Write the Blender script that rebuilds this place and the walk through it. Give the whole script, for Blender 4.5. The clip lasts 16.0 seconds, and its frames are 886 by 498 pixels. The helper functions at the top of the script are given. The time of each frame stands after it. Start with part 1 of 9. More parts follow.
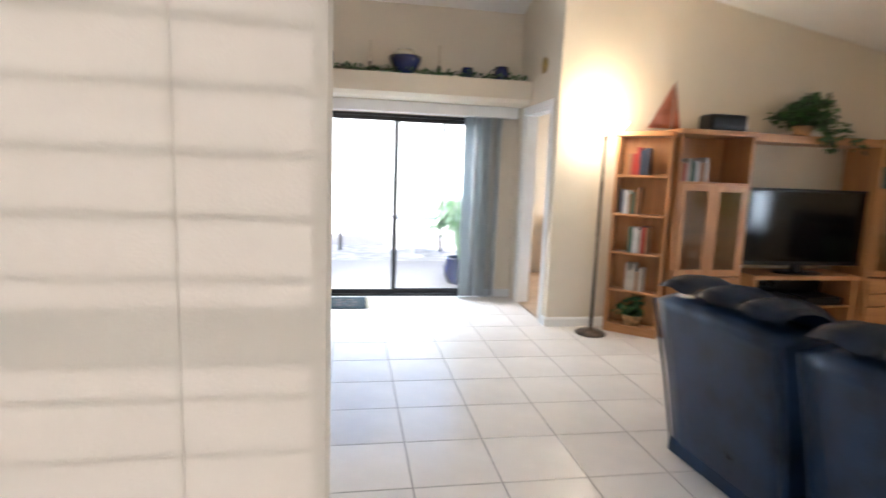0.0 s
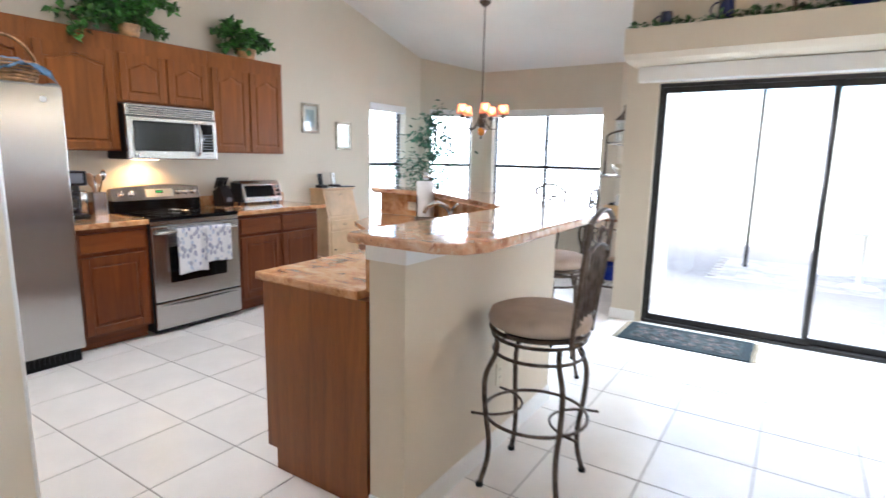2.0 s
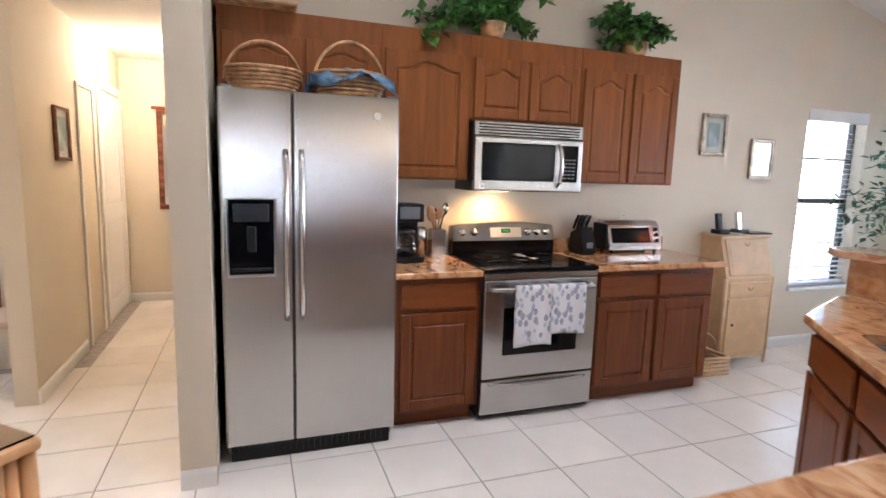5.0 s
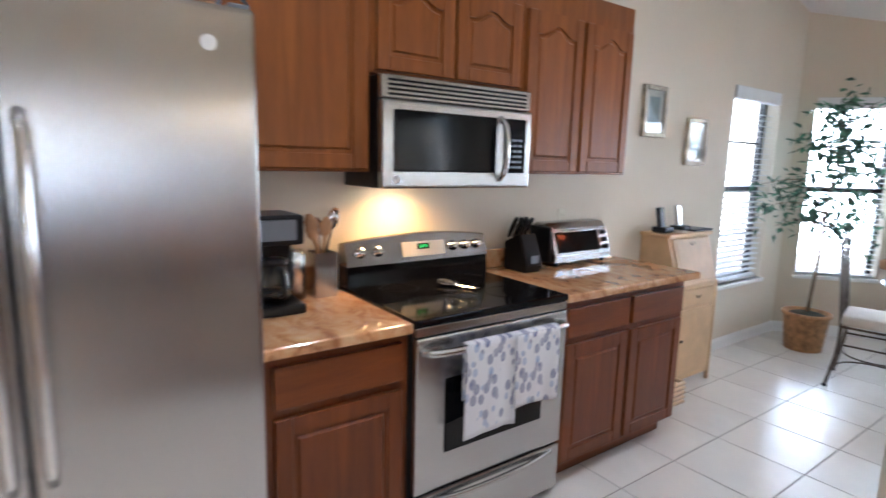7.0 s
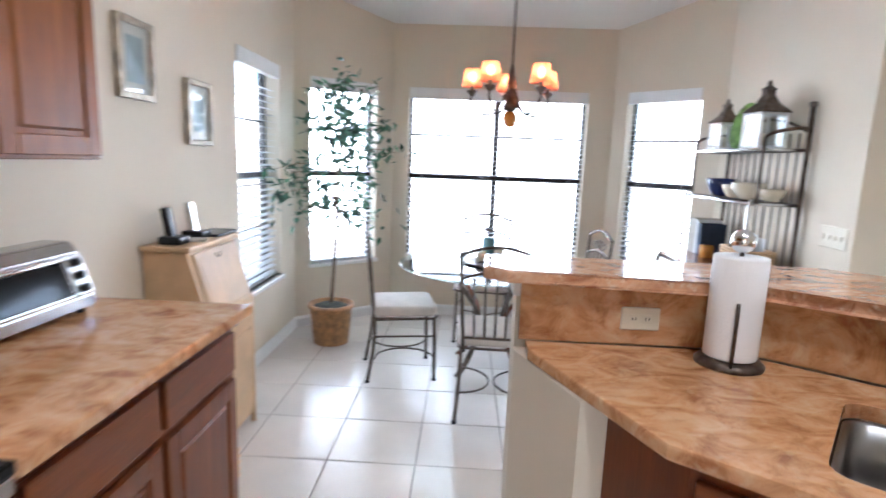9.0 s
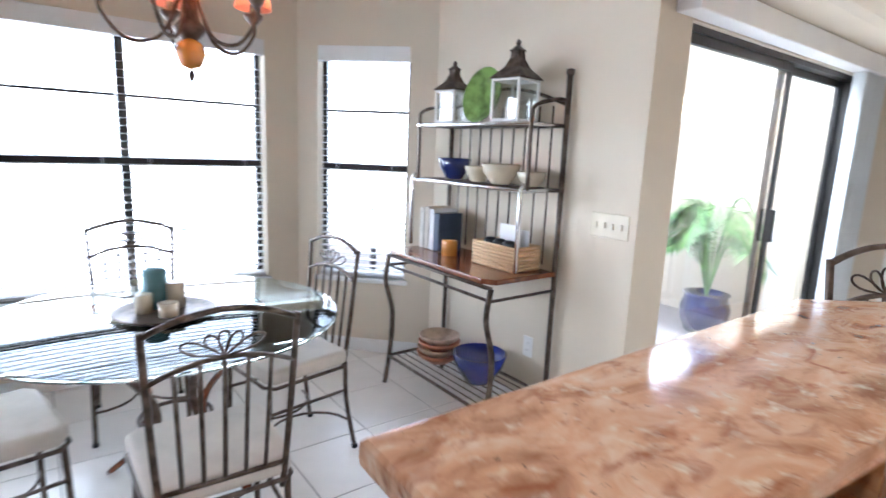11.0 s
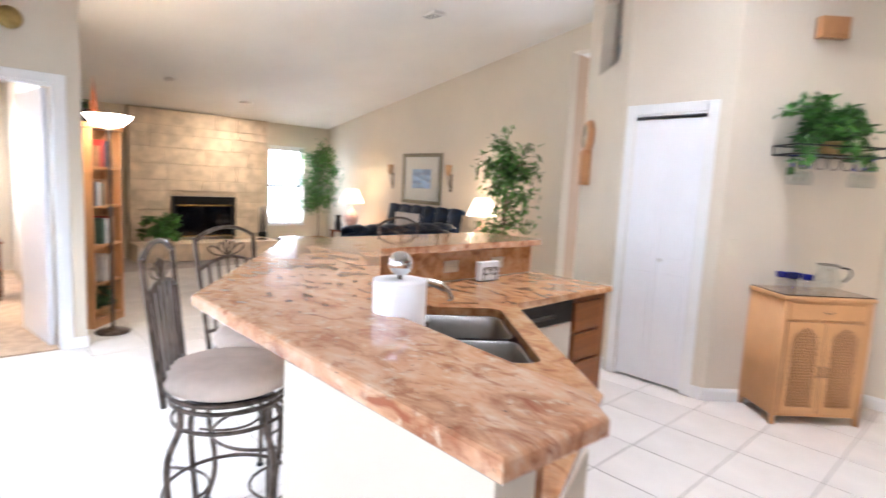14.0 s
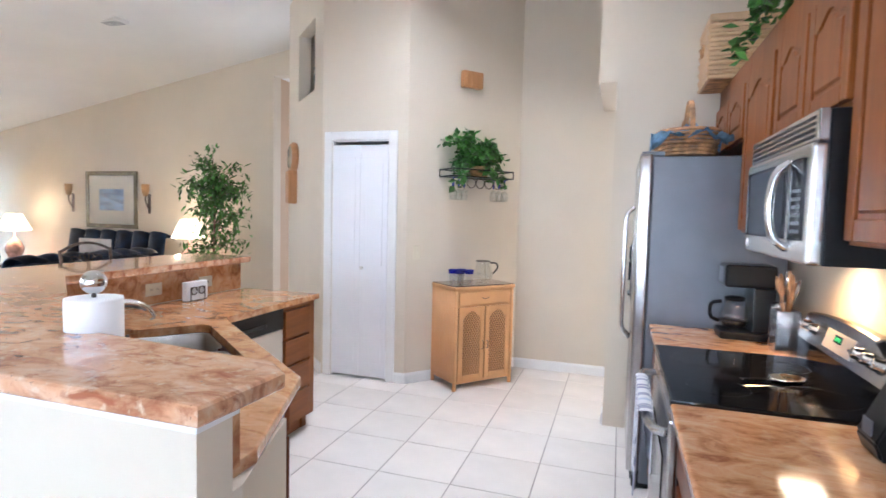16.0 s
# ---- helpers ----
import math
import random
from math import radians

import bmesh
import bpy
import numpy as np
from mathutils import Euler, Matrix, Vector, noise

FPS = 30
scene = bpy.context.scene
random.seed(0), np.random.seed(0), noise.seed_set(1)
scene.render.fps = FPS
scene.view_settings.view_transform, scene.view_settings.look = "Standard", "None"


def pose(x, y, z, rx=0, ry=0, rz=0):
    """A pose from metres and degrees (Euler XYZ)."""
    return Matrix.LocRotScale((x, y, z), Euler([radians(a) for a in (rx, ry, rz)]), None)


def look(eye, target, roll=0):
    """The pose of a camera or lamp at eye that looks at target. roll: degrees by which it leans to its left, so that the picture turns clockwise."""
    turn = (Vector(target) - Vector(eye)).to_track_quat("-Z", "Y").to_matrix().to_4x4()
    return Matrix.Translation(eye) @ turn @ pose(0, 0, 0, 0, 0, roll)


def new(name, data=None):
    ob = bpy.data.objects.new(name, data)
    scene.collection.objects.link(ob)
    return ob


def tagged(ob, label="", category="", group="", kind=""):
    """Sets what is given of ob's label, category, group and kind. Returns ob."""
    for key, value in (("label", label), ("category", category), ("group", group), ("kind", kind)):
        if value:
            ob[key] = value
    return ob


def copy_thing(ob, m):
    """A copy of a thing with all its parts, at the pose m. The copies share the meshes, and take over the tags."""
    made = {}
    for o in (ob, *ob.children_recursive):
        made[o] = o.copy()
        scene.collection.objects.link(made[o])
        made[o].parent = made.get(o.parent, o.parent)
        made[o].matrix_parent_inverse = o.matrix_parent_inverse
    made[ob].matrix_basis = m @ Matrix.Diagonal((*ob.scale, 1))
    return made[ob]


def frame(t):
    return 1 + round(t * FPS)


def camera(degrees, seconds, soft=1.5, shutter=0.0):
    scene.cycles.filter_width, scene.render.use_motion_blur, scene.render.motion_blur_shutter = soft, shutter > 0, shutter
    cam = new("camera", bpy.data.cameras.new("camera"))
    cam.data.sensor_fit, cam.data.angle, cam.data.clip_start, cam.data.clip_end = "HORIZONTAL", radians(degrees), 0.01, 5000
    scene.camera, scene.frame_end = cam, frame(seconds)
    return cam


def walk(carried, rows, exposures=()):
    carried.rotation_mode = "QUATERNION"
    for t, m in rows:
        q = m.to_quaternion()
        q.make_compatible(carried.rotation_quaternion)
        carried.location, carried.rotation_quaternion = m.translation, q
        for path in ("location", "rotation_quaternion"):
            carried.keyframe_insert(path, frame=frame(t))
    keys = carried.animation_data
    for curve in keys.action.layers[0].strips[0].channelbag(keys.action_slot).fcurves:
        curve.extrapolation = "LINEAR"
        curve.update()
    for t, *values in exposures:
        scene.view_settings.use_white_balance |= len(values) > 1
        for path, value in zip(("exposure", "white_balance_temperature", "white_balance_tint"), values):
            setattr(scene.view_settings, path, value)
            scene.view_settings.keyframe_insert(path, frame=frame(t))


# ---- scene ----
cam = camera(78.79, 16.0, soft=1.5, shutter=0.5)
PATH = [
    (0, pose(0.114, -0.066, 1.432, 81.78, -2.14, -9.47)),
    (0.5, pose(0.325, 0.199, 1.404, 81.05, -2.16, 4.19)),
    (1, pose(0.435, 0.495, 1.420, 80.40, -1.49, 15.29)),
    (1.5, pose(0.512, 0.785, 1.414, 80.46, -1.28, 25.14)),
    (2, pose(0.434, 1.129, 1.406, 80.24, -1.14, 33.32)),
    (2.5, pose(0.358, 1.422, 1.410, 80.21, -1.03, 42.35)),
    (3, pose(0.215, 1.610, 1.422, 80.85, -1.77, 51.50)),
    (3.5, pose(-0.007, 1.751, 1.409, 81.63, -2.12, 60.26)),
    (4, pose(-0.251, 1.874, 1.433, 81.86, -1.74, 67.99)),
    (4.2, pose(-0.357, 1.926, 1.447, 81.86, -1.70, 70.68)),
    (6.3, pose(-1.667, 2.130, 1.438, 80.92, -1.85, 68.16)),
    (6.5, pose(-1.795, 2.174, 1.436, 80.90, -1.65, 64.73)),
    (7, pose(-2.072, 2.303, 1.441, 80.82, -1.44, 54.48)),
    (7.5, pose(-2.350, 2.446, 1.436, 80.87, -1.46, 41.80)),
    (8, pose(-2.527, 2.634, 1.424, 80.79, -1.71, 28.59)),
    (8.5, pose(-2.669, 2.903, 1.427, 80.54, -1.69, 16.03)),
    (9, pose(-2.803, 3.201, 1.433, 80.64, -2.13, 2.42)),
    (9.2, pose(-2.855, 3.308, 1.441, 80.72, -2.11, -2.57)),
    (11.3, pose(-2.978, 4.738, 1.420, 79.30, -2.52, -43.93)),
    (11.5, pose(-2.964, 4.833, 1.419, 79.09, -2.61, -49.32)),
    (12, pose(-2.921, 5.048, 1.440, 78.52, -2.98, -65.46)),
    (12.5, pose(-2.887, 5.195, 1.432, 79.28, -3.66, -83.81)),
    (13, pose(-2.924, 5.311, 1.447, 80.40, -4.07, -102.12)),
    (13.5, pose(-3.011, 5.432, 1.451, 81.87, -3.70, -118.79)),
    (14, pose(-3.120, 5.516, 1.451, 83.26, -2.84, -132.62)),
    (14.5, pose(-3.217, 5.588, 1.447, 83.87, -2.71, -143.63)),
    (15, pose(-3.299, 5.633, 1.429, 84.55, -2.13, -151.86)),
    (15.5, pose(-3.348, 5.687, 1.437, 85.35, -1.73, -157.91)),
    (16, pose(-3.370, 5.729, 1.451, 86.27, -1.39, -161.82)),
]
walk(cam, PATH, [(0, 2.3, 5400, 8), (1.5, 2.45, 5250, 6), (3.5, 2.4, 5650, 14), (7.2, 2.1, 5250, 9), (9, 2.4, 5300, 10), (12.5, 2.3, 5350, 11), (14, 2.65, 5350, 12), (15, 2.7, 5200, 11), (16, 2.55, 5100, 10)])

# ---- world, sun and exposure ----
world = bpy.data.worlds.new("sky")
scene.world = world
world.use_nodes = True
wn = world.node_tree
sky = wn.nodes.new("ShaderNodeTexSky")
sky.sky_type = "NISHITA"
sky.sun_disc = False
sky.sun_elevation, sky.sun_rotation = radians(48), radians(200)
sky.air_density, sky.dust_density = 1.0, 2.0
wn.links.new(sky.outputs[0], wn.nodes["Background"].inputs[0])
wn.nodes["Background"].inputs[1].default_value = 0.15
sun = new("sun", bpy.data.lights.new("sun", "SUN"))
sun.data.energy, sun.data.angle, sun.data.color = 4.0, radians(0.5), (1.0, 0.95, 0.87)
sun.matrix_world = pose(0, 0, 9, 42, 0, 180 - 200)


def lamp_point(name, xyz, watts, color=(1.0, 0.72, 0.42), size=0.04):
    ob = new(name, bpy.data.lights.new(name, "POINT"))
    ob.data.energy, ob.data.color, ob.data.shadow_soft_size = watts, color, size
    ob.location = xyz
    return ob


def lamp_area(name, xyz, target, watts, w, hgt, color=(1, 1, 1), spread=180):
    ob = new(name, bpy.data.lights.new(name, "AREA"))
    ob.data.shape, ob.data.size, ob.data.size_y = "RECTANGLE", w, hgt
    ob.data.energy, ob.data.color, ob.data.spread = watts, color, radians(spread)
    ob.matrix_world = look(xyz, target)
    return ob


# ---- materials ----
def mat(name, color, rough=0.5, metal=0.0, var=0.06, scale=4.0, bump=0.05, fine=120.0, coat=0.0, spec=0.5, stretch=(1, 1, 1), color2=None, rand=0.0, per="object"):
    """A surface with two scales of variation: broad tone, fine grain and relief."""
    m = bpy.data.materials.new(name)
    m.use_nodes = True
    t = m.node_tree
    b = t.nodes["Principled BSDF"]
    co = t.nodes.new("ShaderNodeTexCoord")
    mp = t.nodes.new("ShaderNodeMapping")
    mp.inputs["Scale"].default_value = stretch
    t.links.new(co.outputs["Object"], mp.inputs[0])
    n1 = t.nodes.new("ShaderNodeTexNoise")
    n1.inputs["Scale"].default_value, n1.inputs["Detail"].default_value = scale, 5
    t.links.new(mp.outputs[0], n1.inputs["Vector"])
    ramp = t.nodes.new("ShaderNodeMix")
    ramp.data_type = "RGBA"
    c2 = color2 or tuple(max(0, c * (1 - 2.2 * var)) for c in color)
    ramp.inputs[6].default_value = (*c2, 1)
    ramp.inputs[7].default_value = (*[min(1, c * (1 + var)) for c in color], 1)
    st = t.nodes.new("ShaderNodeMapRange")
    st.inputs[1].default_value, st.inputs[2].default_value = 0.35, 0.65
    t.links.new(n1.outputs[0], st.inputs[0])
    t.links.new(st.outputs[0], ramp.inputs[0])
    out = ramp.outputs[2]
    if rand:
        src = t.nodes.new("ShaderNodeObjectInfo" if per == "object" else "ShaderNodeNewGeometry")
        hs = t.nodes.new("ShaderNodeHueSaturation")
        mr = t.nodes.new("ShaderNodeMapRange")
        mr.inputs[3].default_value, mr.inputs[4].default_value = 1 - rand, 1 + rand
        t.links.new(src.outputs["Random" if per == "object" else "Random Per Island"], mr.inputs[0])
        t.links.new(mr.outputs[0], hs.inputs["Value"])
        t.links.new(out, hs.inputs["Color"])
        out = hs.outputs[0]
    t.links.new(out, b.inputs["Base Color"])
    n2 = t.nodes.new("ShaderNodeTexNoise")
    n2.inputs["Scale"].default_value, n2.inputs["Detail"].default_value = fine, 3
    t.links.new(mp.outputs[0], n2.inputs["Vector"])
    if bump:
        bp = t.nodes.new("ShaderNodeBump")
        bp.inputs["Strength"].default_value, bp.inputs["Distance"].default_value = bump, 0.004
        t.links.new(n2.outputs[0], bp.inputs["Height"])
        t.links.new(bp.outputs[0], b.inputs["Normal"])
    rr = t.nodes.new("ShaderNodeMapRange")
    rr.inputs[3].default_value, rr.inputs[4].default_value = max(0.02, rough - 0.07), min(1, rough + 0.07)
    t.links.new(n1.outputs[0], rr.inputs[0])
    t.links.new(rr.outputs[0], b.inputs["Roughness"])
    b.inputs["Metallic"].default_value = metal
    b.inputs["Coat Weight"].default_value = coat
    b.inputs["Coat Roughness"].default_value = 0.12
    b.inputs["Specular IOR Level"].default_value = spec
    return m


def wood(name, dark, light, rough=0.38, axis=2, scale=1.0, coat=0.12):
    """Wood with its grain along one axis, cathedral figure and fine pores."""
    m = bpy.data.materials.new(name)
    m.use_nodes = True
    t = m.node_tree
    b = t.nodes["Principled BSDF"]
    co = t.nodes.new("ShaderNodeTexCoord")
    mp = t.nodes.new("ShaderNodeMapping")
    s = [9.0 * scale] * 3
    s[axis] = 0.8 * scale
    mp.inputs["Scale"].default_value = s
    t.links.new(co.outputs["Object"], mp.inputs[0])
    n1 = t.nodes.new("ShaderNodeTexNoise")
    n1.inputs["Scale"].default_value, n1.inputs["Detail"].default_value, n1.inputs["Distortion"].default_value = 1.3, 8, 1.6
    t.links.new(mp.outputs[0], n1.inputs["Vector"])
    n2 = t.nodes.new("ShaderNodeTexNoise")
    n2.inputs["Scale"].default_value, n2.inputs["Detail"].default_value = 22, 3
    t.links.new(mp.outputs[0], n2.inputs["Vector"])
    ad = t.nodes.new("ShaderNodeMath")
    ad.operation = "MULTIPLY_ADD"
    ad.inputs[1].default_value = 0.35
    t.links.new(n2.outputs[0], ad.inputs[0])
    t.links.new(n1.outputs[0], ad.inputs[2])
    mr = t.nodes.new("ShaderNodeMapRange")
    mr.inputs[1].default_value, mr.inputs[2].default_value = 0.35, 1.0
    t.links.new(ad.outputs[0], mr.inputs[0])
    mx = t.nodes.new("ShaderNodeMix")
    mx.data_type = "RGBA"
    mx.inputs[6].default_value, mx.inputs[7].default_value = (*dark, 1), (*light, 1)
    t.links.new(mr.outputs[0], mx.inputs[0])
    t.links.new(mx.outputs[2], b.inputs["Base Color"])
    bp = t.nodes.new("ShaderNodeBump")
    bp.inputs["Strength"].default_value, bp.inputs["Distance"].default_value = 0.08, 0.003
    t.links.new(n2.outputs[0], bp.inputs["Height"])
    t.links.new(bp.outputs[0], b.inputs["Normal"])
    b.inputs["Roughness"].default_value = rough
    b.inputs["Specular IOR Level"].default_value = 0.35
    b.inputs["Coat Weight"].default_value, b.inputs["Coat Roughness"].default_value = coat * 0.5, 0.2
    return m


def granite(name, tint=(1, 1, 1), fleck=0.95):
    """Polished granite: salmon ground, drifting rust veins, cream crystals and small dark flecks."""
    m = bpy.data.materials.new(name)
    m.use_nodes = True
    t = m.node_tree
    b = t.nodes["Principled BSDF"]
    co = t.nodes.new("ShaderNodeTexCoord")
    mp = t.nodes.new("ShaderNodeMapping")
    mp.inputs["Rotation"].default_value = (0, 0, radians(35))
    mp.inputs["Scale"].default_value = (1.0, 1.7, 1.4)
    t.links.new(co.outputs["Object"], mp.inputs[0])

    def noise(vec, scale, detail, dist, rough=0.6):
        n = t.nodes.new("ShaderNodeTexNoise")
        n.inputs["Scale"].default_value, n.inputs["Detail"].default_value = scale, detail
        n.inputs["Distortion"].default_value, n.inputs["Roughness"].default_value = dist, rough
        t.links.new(vec, n.inputs["Vector"])
        return n.outputs[0]

    def mask(src, lo, hi, top=1.0):
        r = t.nodes.new("ShaderNodeMapRange")
        r.inputs[1].default_value, r.inputs[2].default_value, r.inputs[4].default_value = lo, hi, top
        t.links.new(src, r.inputs[0])
        return r.outputs[0]

    def blend(a, colour, fac):
        x = t.nodes.new("ShaderNodeMix")
        x.data_type = "RGBA"
        x.inputs[7].default_value = tuple(c * k for c, k in zip(colour, tint)) + (1,)
        t.links.new(fac, x.inputs[0])
        t.links.new(a, x.inputs[6])
        return x.outputs[2]

    cr = t.nodes.new("ShaderNodeValToRGB")
    e = cr.color_ramp.elements
    e[0].position, e[0].color = 0.34, (0.33 * tint[0], 0.14 * tint[1], 0.07 * tint[2], 1)
    e[1].position, e[1].color = 0.70, (0.70 * tint[0], 0.50 * tint[1], 0.35 * tint[2], 1)
    x = e.new(0.50)
    x.color = (0.60 * tint[0], 0.33 * tint[1], 0.18 * tint[2], 1)
    t.links.new(noise(mp.outputs[0], 7, 8, 0.9, 0.62), cr.inputs[0])
    c = blend(cr.outputs[0], (0.68, 0.53, 0.37), mask(noise(co.outputs["Object"], 34, 4, 0.1), 0.56, 0.70, fleck))
    c = blend(c, (0.30, 0.10, 0.045), mask(noise(mp.outputs[0], 13, 6, 0.9), 0.54, 0.68, fleck))
    c = blend(c, (0.09, 0.06, 0.045), mask(noise(co.outputs["Object"], 80, 3, 0.2), 0.665, 0.72, fleck))
    t.links.new(c, b.inputs["Base Color"])
    b.inputs["Roughness"].default_value = 0.10
    b.inputs["Coat Weight"].default_value, b.inputs["Coat Roughness"].default_value = 0.25, 0.04
    return m


def brushed(name, color, rough=0.28, axis=2):
    """Brushed steel, streaked along one axis."""
    s = [260.0, 260.0, 260.0]
    s[axis] = 1.5
    m = mat(name, color, rough, 1.0, 0.012, 1.0, 0.0, 1.0, stretch=s)
    t = m.node_tree
    b = t.nodes["Principled BSDF"]
    for k in list(b.inputs["Roughness"].links):
        t.links.remove(k)
    b.inputs["Roughness"].default_value = rough
    b.inputs["Anisotropic"].default_value = 0.85
    tan = t.nodes.new("ShaderNodeCombineXYZ")
    tan.inputs[0].default_value = tan.inputs[1].default_value = 0.7071
    t.links.new(tan.outputs[0], b.inputs["Tangent"])
    return m


def glassy(name, tint=(1, 1, 1), rough=0.0, ior=1.45):
    m = bpy.data.materials.new(name)
    m.use_nodes = True
    b = m.node_tree.nodes["Principled BSDF"]
    b.inputs["Base Color"].default_value = (*tint, 1)
    b.inputs["Transmission Weight"].default_value = 1
    b.inputs["Roughness"].default_value = rough
    b.inputs["IOR"].default_value = ior
    return m


def glow(name, color, strength):
    m = bpy.data.materials.new(name)
    m.use_nodes = True
    b = m.node_tree.nodes["Principled BSDF"]
    b.inputs["Base Color"].default_value = (*color, 1)
    b.inputs["Emission Color"].default_value = (*color, 1)
    b.inputs["Emission Strength"].default_value = strength
    return m


PAINT = mat("beige_wall_paint", (0.665, 0.59, 0.47), 0.75, var=0.02, scale=1.3, bump=0.12, fine=260, spec=0.3)
CEIL = mat("ceiling_paint", (0.78, 0.76, 0.72), 0.9, var=0.02, scale=1.0, bump=0.3, fine=160, spec=0.2)
TRIM = mat("white_gloss_paint", (0.80, 0.79, 0.77), 0.35, var=0.02, scale=3, bump=0.02)
TILE = mat("cream_glazed_tile", (0.80, 0.75, 0.695), 0.24, var=0.03, scale=3.0, bump=0.012, fine=90, rand=0.04)
TILEFAR = mat("cream_glazed_tile_joined", (0.80, 0.75, 0.695), 0.24, var=0.03, scale=3.0, bump=0.012, fine=90, rand=0.04, per="island")
GROUT = mat("grey_grout", (0.34, 0.30, 0.27), 0.9, var=0.1, scale=20, bump=0.2)
CAB = wood("reddish_brown_cabinet_wood", (0.142, 0.040, 0.007), (0.285, 0.092, 0.016), 0.40)
CABY = wood("reddish_brown_cabinet_wood_level", (0.142, 0.040, 0.007), (0.285, 0.092, 0.016), 0.40, axis=1)
CABX = wood("reddish_brown_cabinet_wood_cross", (0.142, 0.040, 0.007), (0.285, 0.092, 0.016), 0.40, axis=0)
# Base units use a darker, redder copy of the wall units' wood.
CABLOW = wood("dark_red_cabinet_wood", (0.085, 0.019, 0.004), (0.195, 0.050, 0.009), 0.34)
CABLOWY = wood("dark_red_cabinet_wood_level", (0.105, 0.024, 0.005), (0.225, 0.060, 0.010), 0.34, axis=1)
OAK = wood("honey_oak", (0.36, 0.16, 0.06), (0.62, 0.33, 0.14), 0.4)
OAKX = wood("honey_oak_level", (0.36, 0.16, 0.06), (0.62, 0.33, 0.14), 0.4, axis=0)
RATTAN = mat("pale_rattan", (0.66, 0.45, 0.25), 0.45, var=0.05, scale=9, bump=0.4, fine=90)
WICKER = mat("brown_wicker", (0.56, 0.31, 0.14), 0.6, var=0.25, scale=18, bump=0.5, fine=120)
GRANITE = granite("salmon_granite")
GRANITELOW = granite("amber_granite", (0.90, 0.84, 0.68), 0.30)
STEEL = brushed("brushed_steel_level", (0.52, 0.51, 0.50), 0.25, axis=1)
STEELX = brushed("brushed_steel_level_x", (0.60, 0.595, 0.59), 0.25, axis=0)
CHROME = mat("polished_steel", (0.72, 0.72, 0.72), 0.12, 1.0, 0.02, 5, 0)
SIDEGREY = mat("painted_grey_steel", (0.17, 0.18, 0.20), 0.42, 0.3, 0.05, 4, 0.05)
BLACK = mat("black_plastic", (0.009, 0.009, 0.010), 0.3, var=0.2, bump=0.02, spec=0.25)
BLACKGLASS = mat("black_glass", (0.004, 0.004, 0.005), 0.08, var=0.1, bump=0, spec=0.28)
DARKFRAME = mat("bronze_aluminium", (0.030, 0.027, 0.025), 0.4, 0.4, 0.1, 6, 0.03)
IRON = mat("hammered_bronze_iron", (0.13, 0.10, 0.08), 0.42, 0.8, 0.25, 25, 0.15, 60)
CUSHION = mat("oatmeal_seat_fabric", (0.50, 0.41, 0.34), 0.85, var=0.07, scale=7, bump=0.3, fine=320, spec=0.2)
CUSHIONW = mat("cream_seat_fabric", (0.66, 0.60, 0.54), 0.85, var=0.05, scale=7, bump=0.3, fine=320, spec=0.2)
LEATHER = mat("navy_leather", (0.009, 0.024, 0.062), 0.30, spec=0.35, var=0.25, scale=6, bump=0.35, fine=130)


def thin_glass(name, tint):
    """Thin clear ware: lets light through, with a little gloss."""
    m = bpy.data.materials.new(name)
    m.use_nodes = True
    t = m.node_tree
    t.nodes.remove(t.nodes["Principled BSDF"])
    tr, gl, mx = t.nodes.new("ShaderNodeBsdfTransparent"), t.nodes.new("ShaderNodeBsdfGlossy"), t.nodes.new("ShaderNodeMixShader")
    tr.inputs[0].default_value = (*tint, 1)
    gl.inputs["Roughness"].default_value = 0.03
    mx.inputs[0].default_value = 0.09
    t.links.new(tr.outputs[0], mx.inputs[1])
    t.links.new(gl.outputs[0], mx.inputs[2])
    t.links.new(mx.outputs[0], t.nodes["Material Output"].inputs[0])
    return m


THIN = thin_glass("thin_clear_glass", (0.97, 0.985, 0.985))
THINBLUE = thin_glass("thin_cobalt_glass", (0.16, 0.22, 0.88))
MIRROR = mat("mirror_silver", (0.85, 0.85, 0.85), 0.02, 1.0, 0.0, 1, 0)
GLASS = glassy("clear_glass")
TABLEGLASS = glassy("green_edged_table_glass", (0.86, 0.97, 0.93))
BLUEGLASS = glassy("cobalt_glass", (0.02, 0.04, 0.55))
LEAF = mat("ficus_leaf", (0.045, 0.13, 0.035), 0.45, var=0.35, scale=14, bump=0.1, rand=0.45, per="island", spec=0.5)
LEAFL = mat("ivy_leaf", (0.075, 0.21, 0.035), 0.45, var=0.35, scale=14, bump=0.1, rand=0.5, per="island", spec=0.5)
LEAFB = mat("blue_green_leaf", (0.075, 0.19, 0.11), 0.45, var=0.35, scale=14, bump=0.1, rand=0.45, per="island", spec=0.5)
BARK = mat("grey_brown_bark", (0.20, 0.14, 0.09), 0.85, var=0.2, scale=20, bump=0.5, fine=70)
SOIL = mat("dark_moss", (0.05, 0.05, 0.03), 0.95, var=0.4, scale=30, bump=0.8, fine=90)
TERRA = mat("woven_tan_pot", (0.46, 0.24, 0.10), 0.6, var=0.2, scale=24, bump=0.5, fine=90)
WHITEPL = mat("white_plastic", (0.72, 0.70, 0.66), 0.4, var=0.02, bump=0.02)
IVORY = mat("ivory_plastic", (0.66, 0.60, 0.46), 0.4, var=0.02, bump=0.02)
BLIND = mat("white_blind_slat", (0.76, 0.76, 0.75), 0.45, var=0.03, bump=0.02)
PAPER = mat("white_paper_towel", (0.84, 0.83, 0.82), 0.9, var=0.02, bump=0.3, fine=150)
